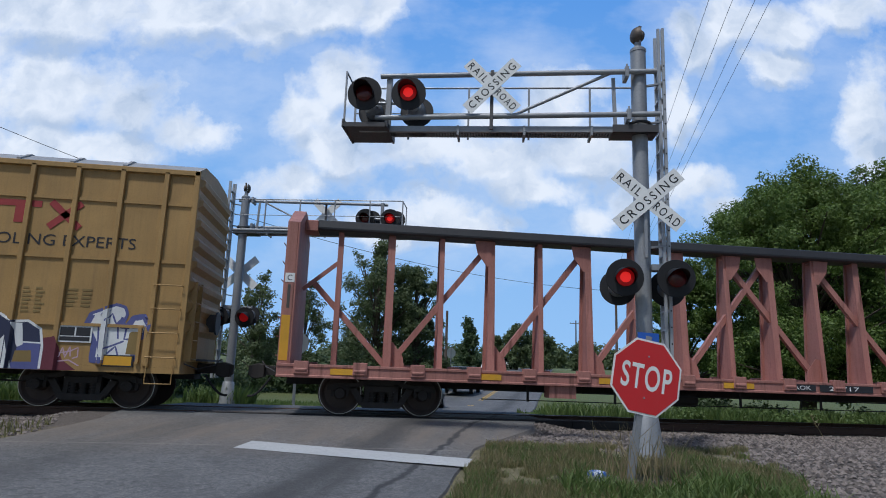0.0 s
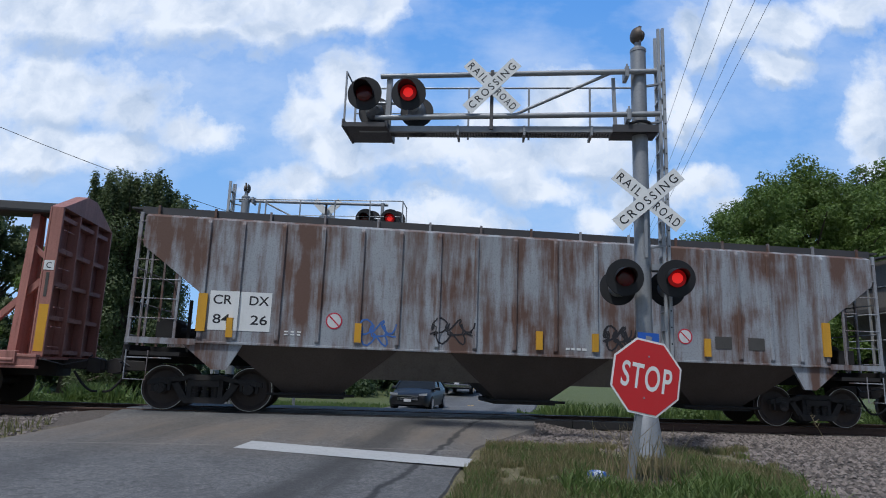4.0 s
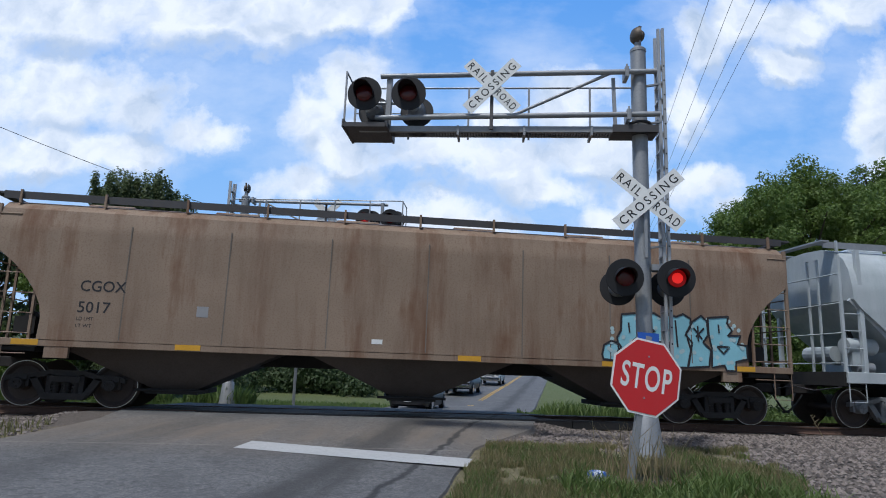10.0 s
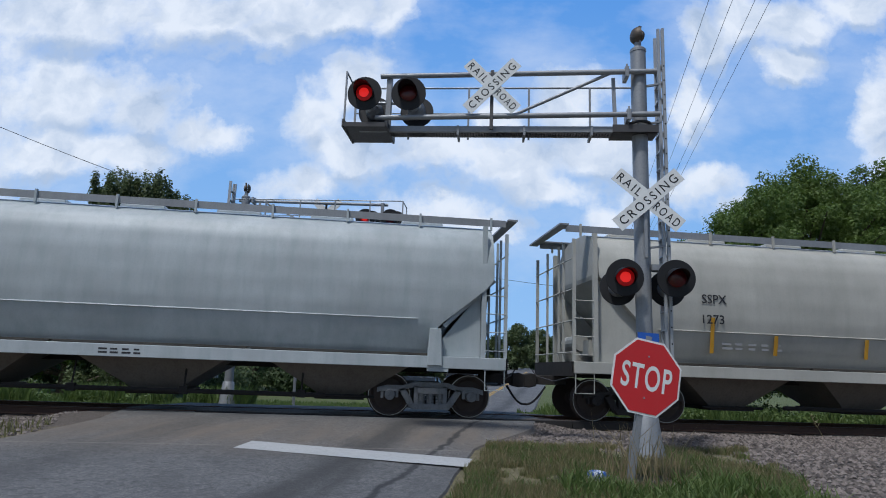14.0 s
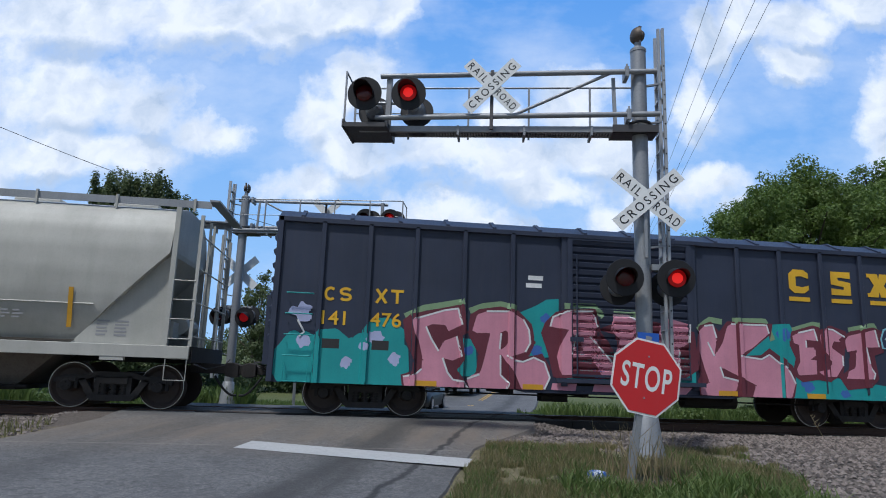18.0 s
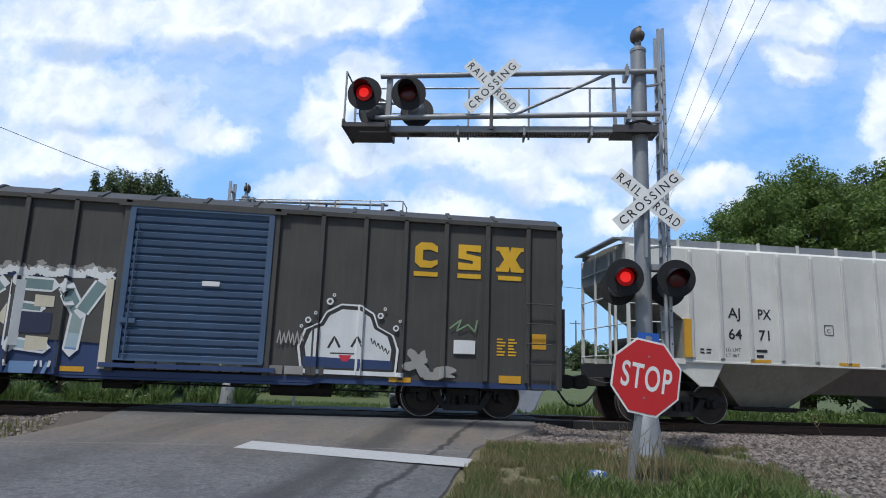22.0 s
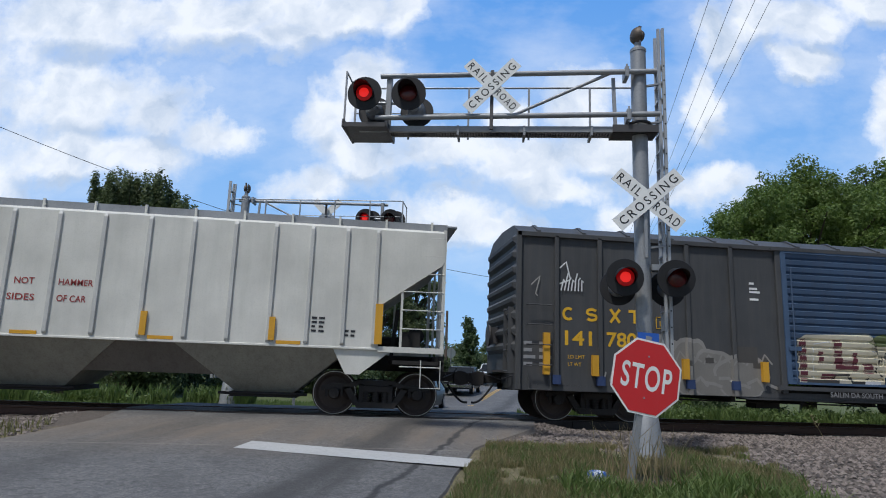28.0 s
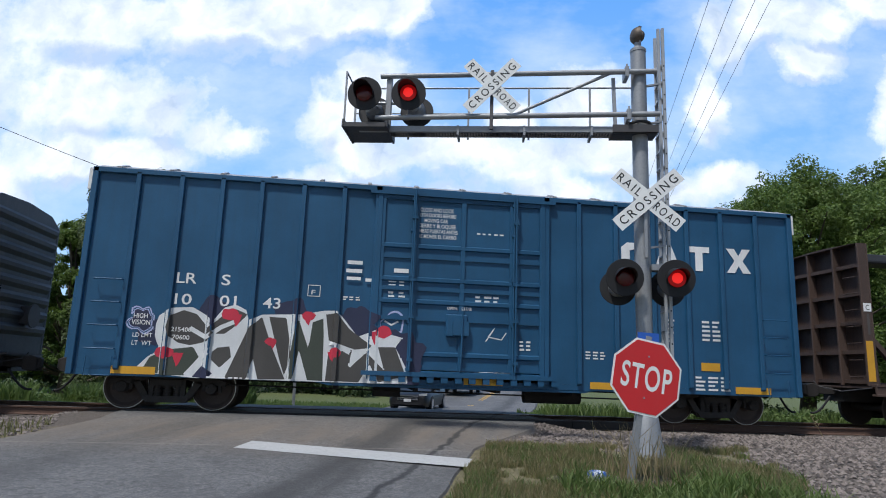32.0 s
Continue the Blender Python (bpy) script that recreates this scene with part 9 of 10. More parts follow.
    sp.stroke([(-1.65, 2.0), (-1.5, 1.92), (-1.35, 2.0)], 0.04, "sp_white")
    sp.stroke([(0.55, 1.65), (0.75, 1.95), (0.6, 1.75), (0.9, 1.7), (1.0, 1.85)], 0.025, "sp_white")
    sp.finish(c, "small white scrawls on the door")
    for x in (-1.12, 1.14):
        part("locking_rod", G().tube((x, -1.6, 0.9), (x, -1.6, 4.8), 0.024, n=8), M["car_blue"], c, smooth=True)
        for z in (1.0, 2.0, 3.0, 4.0, 4.7):
            part("rod_keeper", G().box(x - 0.05, x + 0.05, -1.62, -1.53, z - 0.03, z + 0.03), M["car_blue"], c)
    for x in (-1.86, 1.8):
        part("door_edge", G().box(x - 0.055, x + 0.055, -1.585, -1.50, 0.86, 4.82), M["car_blue"], c, bevel=0.01)
    for z in (0.93, 1.33, 2.44, 2.92, 3.65):
        part("door_rail", G().prism_x([(-1.53, z - 0.06), (-1.575, z - 0.035), (-1.575, z + 0.035), (-1.53, z + 0.06)], -1.8, 1.74), M["car_blue"], c)
    part("latch_box", G().box(-0.33, 0.13, -1.62, -1.53, 1.72, 2.2), M["car_blue"], c, bevel=0.02)
    part("latch_handle", G().tube((0.02, -1.6, 1.72), (0.0, -1.6, 1.0), 0.022, n=8), M["car_blue"], c)
    for i in range(14):
        part("sill_tab", G().box(-1.9 + 0.3 * i, -1.76 + 0.3 * i, -1.61, -1.5, 0.74, 0.86), M["car_blue"], c)
    ladder(c, -7.55, -7.0, 1.2, 2.6, 4, M["car_blue"])
    ladder(c, 7.0, 7.55, 1.2, 2.4, 4, M["car_blue"])
    sill_reflectors(c, (-7.05, 0.1, 2.9, 6.3), 0.72, 0.87, 0.85, -1.503)
    bars(block_of_bars(-5.2, 0.74, 0.9, 0.06, 1, 8), M["white_ink"], c, -1.575)


tan_boxcar()
red_centerbeam()
rusty_hopper()
grey_hopper()
tan_hopper()
build_round()
navy_boxcar()
charcoal_boxcar()
white_hoppers()
slate_boxcar()
blue_boxcar()
centerbeam(128.87, "rusty brown centerbeam flatcar with a ribbed end bulkhead", M["brown_car"], 4.42, 0.05)


# ---- trees and undergrowth ----
def leaf_cloud(name, centres, radii, n, size, mat, parent=None, label="", seed=1, droop=0.3, shell=0.55):
    """Many small leaf quads spread over the outer part of ellipsoid clumps."""
    r = np.random.RandomState(seed)
    centres, radii = np.array(centres, float), np.array(radii, float)
    w = (radii ** 2).sum(1)
    pick = r.choice(len(centres), n, p=w / w.sum())
    d = r.normal(size=(n, 3))
    d /= np.linalg.norm(d, axis=1)[:, None]
    k = shell + (1 - shell) * r.rand(n) ** 0.6
    k *= 1 + 0.10 * r.normal(size=n)
    c = centres[pick] + d * radii[pick] * k[:, None] + r.normal(size=(n, 3)) * size * 0.8
    nrm = d * 0.9 + r.normal(size=(n, 3)) * 0.45 + np.array([0, 0, droop])
    nrm /= np.linalg.norm(nrm, axis=1)[:, None]
    a = np.cross(nrm, r.normal(size=(n, 3)))
    a /= np.linalg.norm(a, axis=1)[:, None]
    b = np.cross(nrm, a)
    s = size * (0.6 + 0.8 * r.rand(n))[:, None]
    v = np.stack([c - a * s, c + b * s * 0.55 - a * s * 0.1, c + a * s, c - b * s * 0.55 + a * s * 0.1], 1).reshape(-1, 3)
    me = bpy.data.meshes.new(name)
    me.vertices.add(4 * n)
    me.vertices.foreach_set("co", v.ravel())
    me.loops.add(4 * n)
    me.loops.foreach_set("vertex_index", np.arange(4 * n))
    me.polygons.add(n)
    me.polygons.foreach_set("loop_start", np.arange(0, 4 * n, 4))
    me.materials.append(mat)
    me.update()
    me.validate()
    return part(name, me, None, parent, label)


def tree(x, y, label, height, radius, base, n, size, mat, seed, shape="round", clumps=26, lean=0.0, airy=0.0):
    rnd = random.Random(seed)
    z0 = ground_z(x, y) - 0.1
    t = thing("tree", label, "tree", pose(x, y, z0))
    centres, radii = [], []
    for i in range(clumps):
        h = base + (height - base) * ((i + 0.5) / clumps)
        f = (h - base) / (height - base)
        if shape == "round":
            env = radius * math.sqrt(max(0.05, 1 - (2 * f - 0.75) ** 2 * 0.72 if f > 0.375 else 1 - (0.375 - f) ** 2 * 1.5))
        elif shape == "column":
            env = radius * (1.0 if f < 0.8 else 1 - ((f - 0.8) / 0.2) ** 2 * 0.3)
        else:
            env = radius * (1 - f) ** 0.8 + 0.25
        for j in range(3):
            a = rnd.uniform(0, 2 * math.pi)
            q = env * rnd.uniform(0.35, 0.86)
            r = radius * rnd.uniform(0.2, 0.36) * (0.72 if f > 0.8 else 1)
            centres.append((q * math.cos(a) + lean * f, q * math.sin(a), h + rnd.uniform(-0.3, 0.3)))
            radii.append((r, r, r * (0.75 if shape != "column" else 1.15)))
    if shape == "round" and not airy:
        # boughs round the crown, each one a bunch of small leafy sprays that is fuller on top
        boughs = [(c, radius * rnd.uniform(0.17, 0.27)) for c in centres]
        centres, radii = [], []
        for (bx, by, bz), rb in boughs:
            for j in range(9):
                a, e = rnd.uniform(0, 6.28), rnd.uniform(-0.35, 1.0)
                q = math.sqrt(1 - e * e) if abs(e) < 1 else 0
                r = rb * rnd.uniform(0.26, 0.46)
                centres.append((bx + rb * q * math.cos(a), by + rb * q * math.sin(a), bz + rb * 0.8 * e))
                radii.append((r, r, r * rnd.uniform(0.55, 0.9)))
    if shape == "round":
        for i in range(int(radius * 7)):
            a, f = rnd.uniform(0, 6.28), rnd.uniform(0.25, 1.0)
            env = radius * math.sqrt(max(0.02, 1 - (2 * f - 0.75) ** 2 * 0.62)) * rnd.uniform(0.85, 1.06)
            r = rnd.uniform(0.05, 0.13) * radius
            centres.append((env * math.cos(a), env * math.sin(a), base + (height - base) * f + rnd.uniform(0, 0.5)))
            radii.append((r, r, r * rnd.uniform(0.8, 1.5)))
    if shape == "column":
        for i in range(46):
            a, q = rnd.uniform(0, 6.28), radius * math.sqrt(rnd.uniform(0.02, 0.95))
            centres.append((q * math.cos(a), q * math.sin(a), height - 0.2 - 0.9 * (q / radius) ** 2 - rnd.uniform(-0.3, 0.7)))
            radii.append((0.17, 0.17, rnd.uniform(0.6, 1.15)))
    g = G()
    top = height * 0.72
    pts = [(0.1 * math.sin(i * 1.3) + lean * i / 6 * 0.7, 0.08 * math.cos(i * 1.7), top * i / 6) for i in range(7)]
    tr = 0.045 * height * (0.55 if airy else 0.8)
    for i in range(6):
        g.tube(pts[i], pts[i + 1], tr * (1 - i / 7.5), tr * (1 - (i + 1) / 7.5), 9)
    part("trunk", g, M["bark"], t, smooth=True)
    g = G()
    for c, r in list(zip(centres, radii))[::2 if len(centres) < 200 else 8]:
        k = min(0.95, max(0.15, c[2] / height * 0.75)) * 6
        i = min(5, int(k))
        s = Vector(pts[i]).lerp(Vector(pts[i + 1]), k - i)
        mid = s.lerp(Vector(c), 0.5) + Vector((0, 0, 0.15))
        g.tube(s, mid, tr * 0.28, tr * 0.18, 5, caps=False).tube(mid, c, tr * 0.18, 0.02, 5, caps=False)
    part("branchwork", g, M["bark"], t)
    leaf_cloud("crown", centres, radii, n, size, mat, t, seed=seed, shell=0.25 if airy else 0.5)
    return t


tree(20.2, 27.5, "large full maple with bright green leaves", 10.5, 5.9, 1.4, 210000, 0.068, M["leaf_maple"], 3, clumps=46)
tree(27.4, 29.0, "broad green maple beside the tracks", 12.3, 6.0, 1.5, 130000, 0.075, M["leaf_maple"], 5, clumps=40)
tree(15.6, 30.0, "small leafy tree at the edge of the maple", 7.2, 2.4, 0.6, 40000, 0.065, M["leaf_maple"], 8, clumps=16)
tree(-11.86, 35.0, "tall dark evergreen tree with upright tips", 10.9, 2.8, 0.6, 110000, 0.075, M["leaf_far"], 11, "column", 34)
tree(-15.2, 36.5, "leafy green tree across the tracks", 8.7, 3.0, 0.5, 60000, 0.08, M["leaf_maple"], 14, clumps=22)
tree(-20.2, 37.0, "leafy green tree across the tracks", 9.4, 3.6, 0.5, 34000, 0.11, M["leaf_far"], 17, clumps=22)
tree(-27.0, 39.0, "leafy green tree across the tracks", 10.0, 4.2, 0.5, 30000, 0.13, M["leaf_far"], 19, clumps=22)
tree(-6.6, 43.0, "thin airy tree with sparse leaves", 7.3, 1.9, 1.2, 9000, 0.085, M["leaf_far"], 23, clumps=16, airy=1)
tree(-3.6, 44.0, "thin airy tree with sparse leaves", 7.0, 1.8, 1.0, 8500, 0.085, M["leaf_far"], 26, clumps=16, airy=1)
tree(1.2, 47.0, "tall loose-crowned tree by the road", 10.6, 2.9, 0.8, 26000, 0.095, M["leaf_far"], 29, clumps=26, airy=1)
tree(3.9, 48.5, "dark full tree by the road", 9.0, 2.7, 0.4, 30000, 0.10, M["leaf_far"], 31, clumps=22)
tree(16.2, 97.0, "small dark conical tree in a field", 7.6, 2.3, 0.2, 7000, 0.19, M["leaf_dark"], 37, "cone", 16)
for i, (x, y, h, r) in enumerate(((27.0, 110.0, 7.2, 3.4), (31.5, 112.0, 6.6, 3.2), (23.8, 112.0, 5.2, 2.4), (42.0, 118.0, 5.0, 3.0))):
    tree(x, y, "round green tree across the field", h, r, 0.3, 7000, 0.22, M["leaf_far"], 41 + i, clumps=14)


def bushes(name, label, spots, n, size, mat, seed):
    rnd = random.Random(seed)
    centres, radii = [], []
    for x, y, w, h in spots:
        for k in range(7):
            a, b = x + rnd.uniform(-w, w), y + rnd.uniform(-0.8, 0.8)
            r = h * rnd.uniform(0.35, 0.6)
            centres.append((a, b, ground_z(a, b) + h * rnd.uniform(0.15, 0.6)))
            radii.append((r * 1.3, r, r))
    ob = leaf_cloud(name, centres, radii, n, size, mat, seed=seed, shell=0.3)
    return tagged(ob, label, "shrub", kind="stuff")


# leaf_dark here puts some of the trees' shade into the undergrowth's own colour
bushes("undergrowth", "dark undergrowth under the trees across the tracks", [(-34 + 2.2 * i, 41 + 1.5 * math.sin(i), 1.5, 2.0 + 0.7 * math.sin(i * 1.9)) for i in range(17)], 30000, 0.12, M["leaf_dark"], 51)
bushes("undergrowth", "tall tangled brush under the loose-crowned trees", [(-8 + 1.5 * i, 50 + math.sin(i * 1.7), 1.1, 2.3 + 0.7 * math.sin(i * 2.3)) for i in range(10)], 22000, 0.11, M["leaf_far"], 52)
# dark leaves again, so the maples' shade is partly coloured in
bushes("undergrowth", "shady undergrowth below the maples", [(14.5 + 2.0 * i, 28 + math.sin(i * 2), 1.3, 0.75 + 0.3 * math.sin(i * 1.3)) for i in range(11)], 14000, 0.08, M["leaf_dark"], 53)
bushes("weeds", "leafy weeds along the far side of the track", [(-12 + 1.3 * i, 21.6 + 0.5 * math.sin(i * 3), 0.8, 0.42) for i in range(5)] + [(10.5 + 1.2 * i, 20.6 + 0.6 * math.sin(i * 2), 0.8, 0.5) for i in range(7)], 3500, 0.06, M["grass_green"], 55)
bushes("far_woods", "distant line of woods", [(-160 + 9 * i, 235 + 14 * math.sin(i * 1.7), 6, 7 + 2.5 * math.sin(i * 2.3)) for i in range(42)], 42000, 0.7, M["leaf_far"], 57)


def blades(name, label, n, area, height, mat, seed, keep=lambda x, y: True, width=0.008, bend=0.35):
    """Single grass blades, each a bent strip."""
    rnd = random.Random(seed)
    g, made = G(), 0
    x0, x1, y0, y1 = area
    while made < n:
        x, y = rnd.uniform(x0, x1), rnd.uniform(y0, y1)
        made += 1
        if not keep(x, y):
            continue
        z, h, a = ground_z(x, y) - 0.01, height * rnd.uniform(0.35, 1.0), rnd.uniform(0, 6.28)
        dx, dy, b = math.cos(a), math.sin(a), bend * h * rnd.uniform(0.2, 1.3)
        w = width * rnd.uniform(0.7, 1.5)
        p = rnd.uniform(0, 6.28)
        px, py = math.cos(p) * w, math.sin(p) * w
        g.v += [(x - px, y - py, z), (x + px, y + py, z), (x + dx * b * 0.35 + px * 0.8, y + dy * b * 0.35 + py * 0.8, z + h * 0.6), (x + dx * b * 0.35 - px * 0.8, y + dy * b * 0.35 - py * 0.8, z + h * 0.6), (x + dx * b, y + dy * b, z + h)]
        o = len(g.v) - 5
        g.f += [(o, o + 1, o + 2, o + 3), (o + 3, o + 2, o + 4)]
        g.m += [0, 0]
    me = bpy.data.meshes.new(name)
    me.from_pydata(g.v, [], g.f)
    me.materials.append(mat)
    return tagged(part(name, me, None), label, "grass", kind="stuff")


def off_road(x, y):
    s = road_side(x, y)
    return abs(s) > half_width(y, s) + 0.05 + 0.25 * noise.noise((x * 1.5, y * 1.5, 0))


def stony(x, y):
    """How far a spot lies into the bare stone on the near side (above 0: stone)."""
    return max(y - 11.1, x - 5.75 - (y - 7.7) * 0.30) + 0.7 * noise.noise((x * 0.9, y * 0.9, 7)) + 0.3 * noise.noise((x * 3, y * 3, 1))


def near_verge(x, y):
    s = road_side(x, y)
    return off_road(x, y) and s > half_width(y, s) + 0.12 + 0.2 * noise.noise((x * 2.2, y * 2.2, 6)) and stony(x, y) < 0 and noise.noise((x * 1.1, y * 1.1, 2)) + 0.4 * noise.noise((x * 5, y * 5, 8)) > -0.36 and (x - 3.24) ** 2 + (y - 8.5) ** 2 > 0.05


def far_verge(x, y):
    return off_road(x, y)


blades("tall_weeds", "tall green weeds along the far side of the track", 9000, (-16, -3.2, 20.4, 23.0), 0.75, M["grass_green"], 67, lambda x, y: off_road(x, y) and noise.noise((x * 0.8, y * 0.8, 9)) > 0.0, 0.025, 0.5)
blades("tall_weeds", "tall green weeds along the far side of the track", 7000, (6.0, 20.0, 19.4, 22.0), 0.6, M["grass_green"], 68, lambda x, y: off_road(x, y) and noise.noise((x * 0.8, y * 0.8, 4)) > 0.0, 0.022, 0.5)
blades("verge_grass", "short mixed grass on the near verge", 80000, (0.8, 7.4, 6.6, 11.6), 0.13, M["grass"], 61, near_verge, 0.005)
blades("dry_grass", "dry yellowed grass stems on the near verge", 26000, (0.8, 7.2, 6.6, 11.8), 0.17, M["straw"], 62, near_verge, 0.0035, 0.6)
blades("verge_grass", "fresh green tufts between the dry grass", 15000, (0.8, 6.6, 6.6, 10.6), 0.2, M["grass_green"], 69, lambda x, y: near_verge(x, y) and noise.noise((x * 1.7, y * 1.7, 12)) + 0.25 * noise.noise((x * 7, y * 7, 3)) > 0.02, 0.005, 0.6)
blades("tall_grass", "tall green grass round the sign post", 3200, (2.6, 6.2, 6.9, 8.5), 0.36, M["grass_green"], 63, lambda x, y: near_verge(x, y) and noise.noise((x * 1.3, y * 1.3, 4)) > -0.1, 0.011, 0.75)
blades("tall_grass", "long weed stalks beside the sign post", 130, (3.3, 4.3, 8.0, 8.9), 0.95, M["straw"], 64, lambda x, y: True, 0.006, 0.55)
blades("far_grass", "mown green grass across the tracks", 42000, (-15, 17, 18.3, 34), 0.2, M["grass_green"], 65, far_verge, 0.02)
blades("left_grass", "grass tufts in the gravel beside the road", 900, (-7.5, -4.2, 9.4, 12.2), 0.22, M["grass"], 66, off_road, 0.008)


def weed_stalk(x, y, seed):
    """One dry seed stalk with short side branches."""
    rnd = random.Random(seed)
    g, p = G(), Vector((x, y, ground_z(x, y) - 0.02))
    d = Vector((-0.55, -0.1, 0.8)).normalized()
    g.tube(p, p + d * 0.62, 0.008, 0.004, 5)
    for i in range(12):
        b = p + d * (0.25 + 0.032 * i)
        e = b + Vector((rnd.uniform(-0.1, 0.12), rnd.uniform(-0.08, 0.08), rnd.uniform(0.02, 0.12)))
        g.tube(b, e, 0.006, 0.003, 4)
    return tagged(part("weed_stalk", g, M["straw"]), "dry branching weed stalk in the ballast", "weed")


weed_stalk(10.42, 13.7, 91)


def gravel():
    """Crushed stone of the track bed, as loose angular pieces."""
    rnd = random.Random(71)
    V, F = [], []
    ico = [(0, 0, 1), (0.9, 0, 0.3), (0.28, 0.85, 0.3), (-0.72, 0.5, 0.35), (-0.72, -0.5, 0.25), (0.28, -0.85, 0.3)]
    tri = [(0, 1, 2), (0, 2, 3), (0, 3, 4), (0, 4, 5), (0, 5, 1)]
    n = 0
    while n < 30000:
        n += 1
        if n < 26000:
            x, y = rnd.uniform(2.6, 13.5), rnd.uniform(7.6, 14.0)
            if stony(x, y) < 0 and rnd.random() > 0.12:
                continue
        else:
            x, y = rnd.uniform(-9.5, -3.6), rnd.uniform(10.2, 14.0)
        if not off_road(x, y):
            continue
        s = 0.018 + 0.045 * rnd.random() ** 2
        z, a = ground_z(x, y) - s * 0.1, rnd.uniform(0, 6.28)
        o = len(V)
        c, q = math.cos(a), math.sin(a)
        sx, sy, sz = rnd.uniform(0.7, 1.3), rnd.uniform(0.7, 1.2), rnd.uniform(0.6, 1.1)
        for px, py, pz in ico:
            px, py = px * sx + rnd.uniform(-0.2, 0.2), py * sy
            V.append((x + s * (px * c - py * q), y + s * (px * q + py * c), z + s * (pz * sz)))
        F += [tuple(i + o for i in t) for t in tri]
    me = bpy.data.meshes.new("ballast_stones")
    me.from_pydata(V, [], F)
    me.materials.append(M["stone"])
    return tagged(part("ballast_stones", me, None), "loose crushed pinkish-grey ballast stones beside the track", "gravel", kind="stuff")


gravel()

# ---- waiting vehicles on the far road ----
M["car_paint"] = plain("black_car_paint", (0.008, 0.008, 0.009), 0.42, 0.0, 0.1)
M["white_paint"] = plain("white_car_paint", (0.7, 0.7, 0.7), 0.3, 0.0, 0.05)
M["auto_glass"] = plain("dark_window_glass", (0.015, 0.018, 0.02), 0.22, 0.0, 0.1)
M["chrome"] = plain("chrome", (0.6, 0.6, 0.62), 0.15, 1.0, 0.05)
M["tyre"] = plain("tyre_rubber", (0.02, 0.02, 0.02), 0.85)
M["lamp_glass"] = plain("headlight_glass", (0.5, 0.52, 0.55), 0.1, 0.3, 0.1)
M["plate_white"] = plain("white_plate", (0.6, 0.6, 0.6), 0.5)


def vehicle(kind, x, y, label, mat, length=4.9, width=1.85, yaw=None):
    """A parked car or pickup, nose to -y in its own space."""
    yaw = -math.degrees(math.atan2(ROAD_DIR.x, ROAD_DIR.y)) if yaw is None else yaw
    t = thing("car" if kind == "sedan" else "pickup_truck", label, "car" if kind == "sedan" else "pickup", pose(x, y, road_z(y) + 0.02, 0, 0, yaw))
    L, w = length / 2, width / 2
    if kind == "sedan":
        low = [(-L, 0.30, 0.62, 0.80), (-L + 0.15, 0.22, 0.74, 0.92), (-L + 0.9, 0.2, 0.88, 1.0), (-L + 1.5, 0.2, 0.96, 1.0), (0.6, 0.2, 0.98, 1.0), (L - 0.8, 0.22, 1.0, 0.98), (L - 0.12, 0.28, 0.95, 0.9), (L, 0.38, 0.8, 0.82)]
        cab = [(-L + 1.35, 0.95, 0.98), (-0.35, 1.45, 0.80), (0.5, 1.48, 0.80), (1.05, 1.42, 0.80), (L - 0.5, 1.0, 0.92)]
    else:
        low = [(-L, 0.42, 0.95, 0.86), (-L + 0.2, 0.36, 1.08, 0.97), (-L + 1.2, 0.36, 1.14, 1.0), (-0.4, 0.36, 1.16, 1.0), (1.0, 0.36, 1.16, 1.0), (L - 0.1, 0.4, 1.14, 0.99), (L, 0.5, 1.1, 0.97)]
        cab = [(-L + 1.25, 1.12, 0.97), (-0.75, 1.78, 0.84), (0.3, 1.84, 0.84), (0.85, 1.80, 0.85), (1.15, 1.14, 0.93)]
    v = []
    for yy, z0, z1, k in low:
        h = z1 - z0
        v += [(-w * k * 0.94, yy, z0), (-w * k, yy, z0 + h * 0.35), (-w * k * 0.98, yy, z0 + h * 0.8), (-w * k * 0.86, yy, z1), (0, yy, z1 + 0.03), (w * k * 0.86, yy, z1), (w * k * 0.98, yy, z0 + h * 0.8), (w * k, yy, z0 + h * 0.35), (w * k * 0.94, yy, z0)]
    n = 9
    f = [(j * n + i, j * n + (i + 1) % n, (j + 1) * n + (i + 1) % n, (j + 1) * n + i) for j in range(len(low) - 1) for i in range(n)]
    f += [tuple(range(n)), tuple(reversed(range((len(low) - 1) * n, len(low) * n)))]
    part("body", G().add(v, f), mat, t, smooth=True)
    v = []
    for yy, z, k in cab:
        v += [(-w * k, yy, z), (w * k, yy, z)]
    zb = low[2][2]
    for yy, z, k in cab:
        v += [(-w * 0.95, yy, zb - 0.05), (w * 0.95, yy, zb - 0.05)]
    m = len(cab)
    f = [(2 * i, 2 * i + 1, 2 * i + 3, 2 * i + 2) for i in range(m - 1)]
    f += [(2 * i, 2 * i + 2, 2 * m + 2 * i + 2, 2 * m + 2 * i) for i in range(m - 1)] + [(2 * i + 1, 2 * i + 3, 2 * m + 2 * i + 3, 2 * m + 2 * i + 1) for i in range(m - 1)]
    part("windows", G().add(v, f), M["auto_glass"], t, "dark window glass")
    g = G()
    for i in range(1, m - 2):
        a, b = cab[i], cab[i + 1]
        g.add([(-w * a[2], a[0], a[1] + 0.012), (w * a[2], a[0], a[1] + 0.012), (w * b[2], b[0], b[1] + 0.012), (-w * b[2], b[0], b[1] + 0.012), (-w * a[2] * 1.02, a[0], a[1] - 0.06), (w * a[2] * 1.02, a[0], a[1] - 0.06), (w * b[2] * 1.02, b[0], b[1] - 0.06), (-w * b[2] * 1.02, b[0], b[1] - 0.06)], [(0, 1, 2, 3), (0, 3, 7, 4), (1, 5, 6, 2), (0, 4, 5, 1)])
    part("roof", g, mat, t)
    g = G()
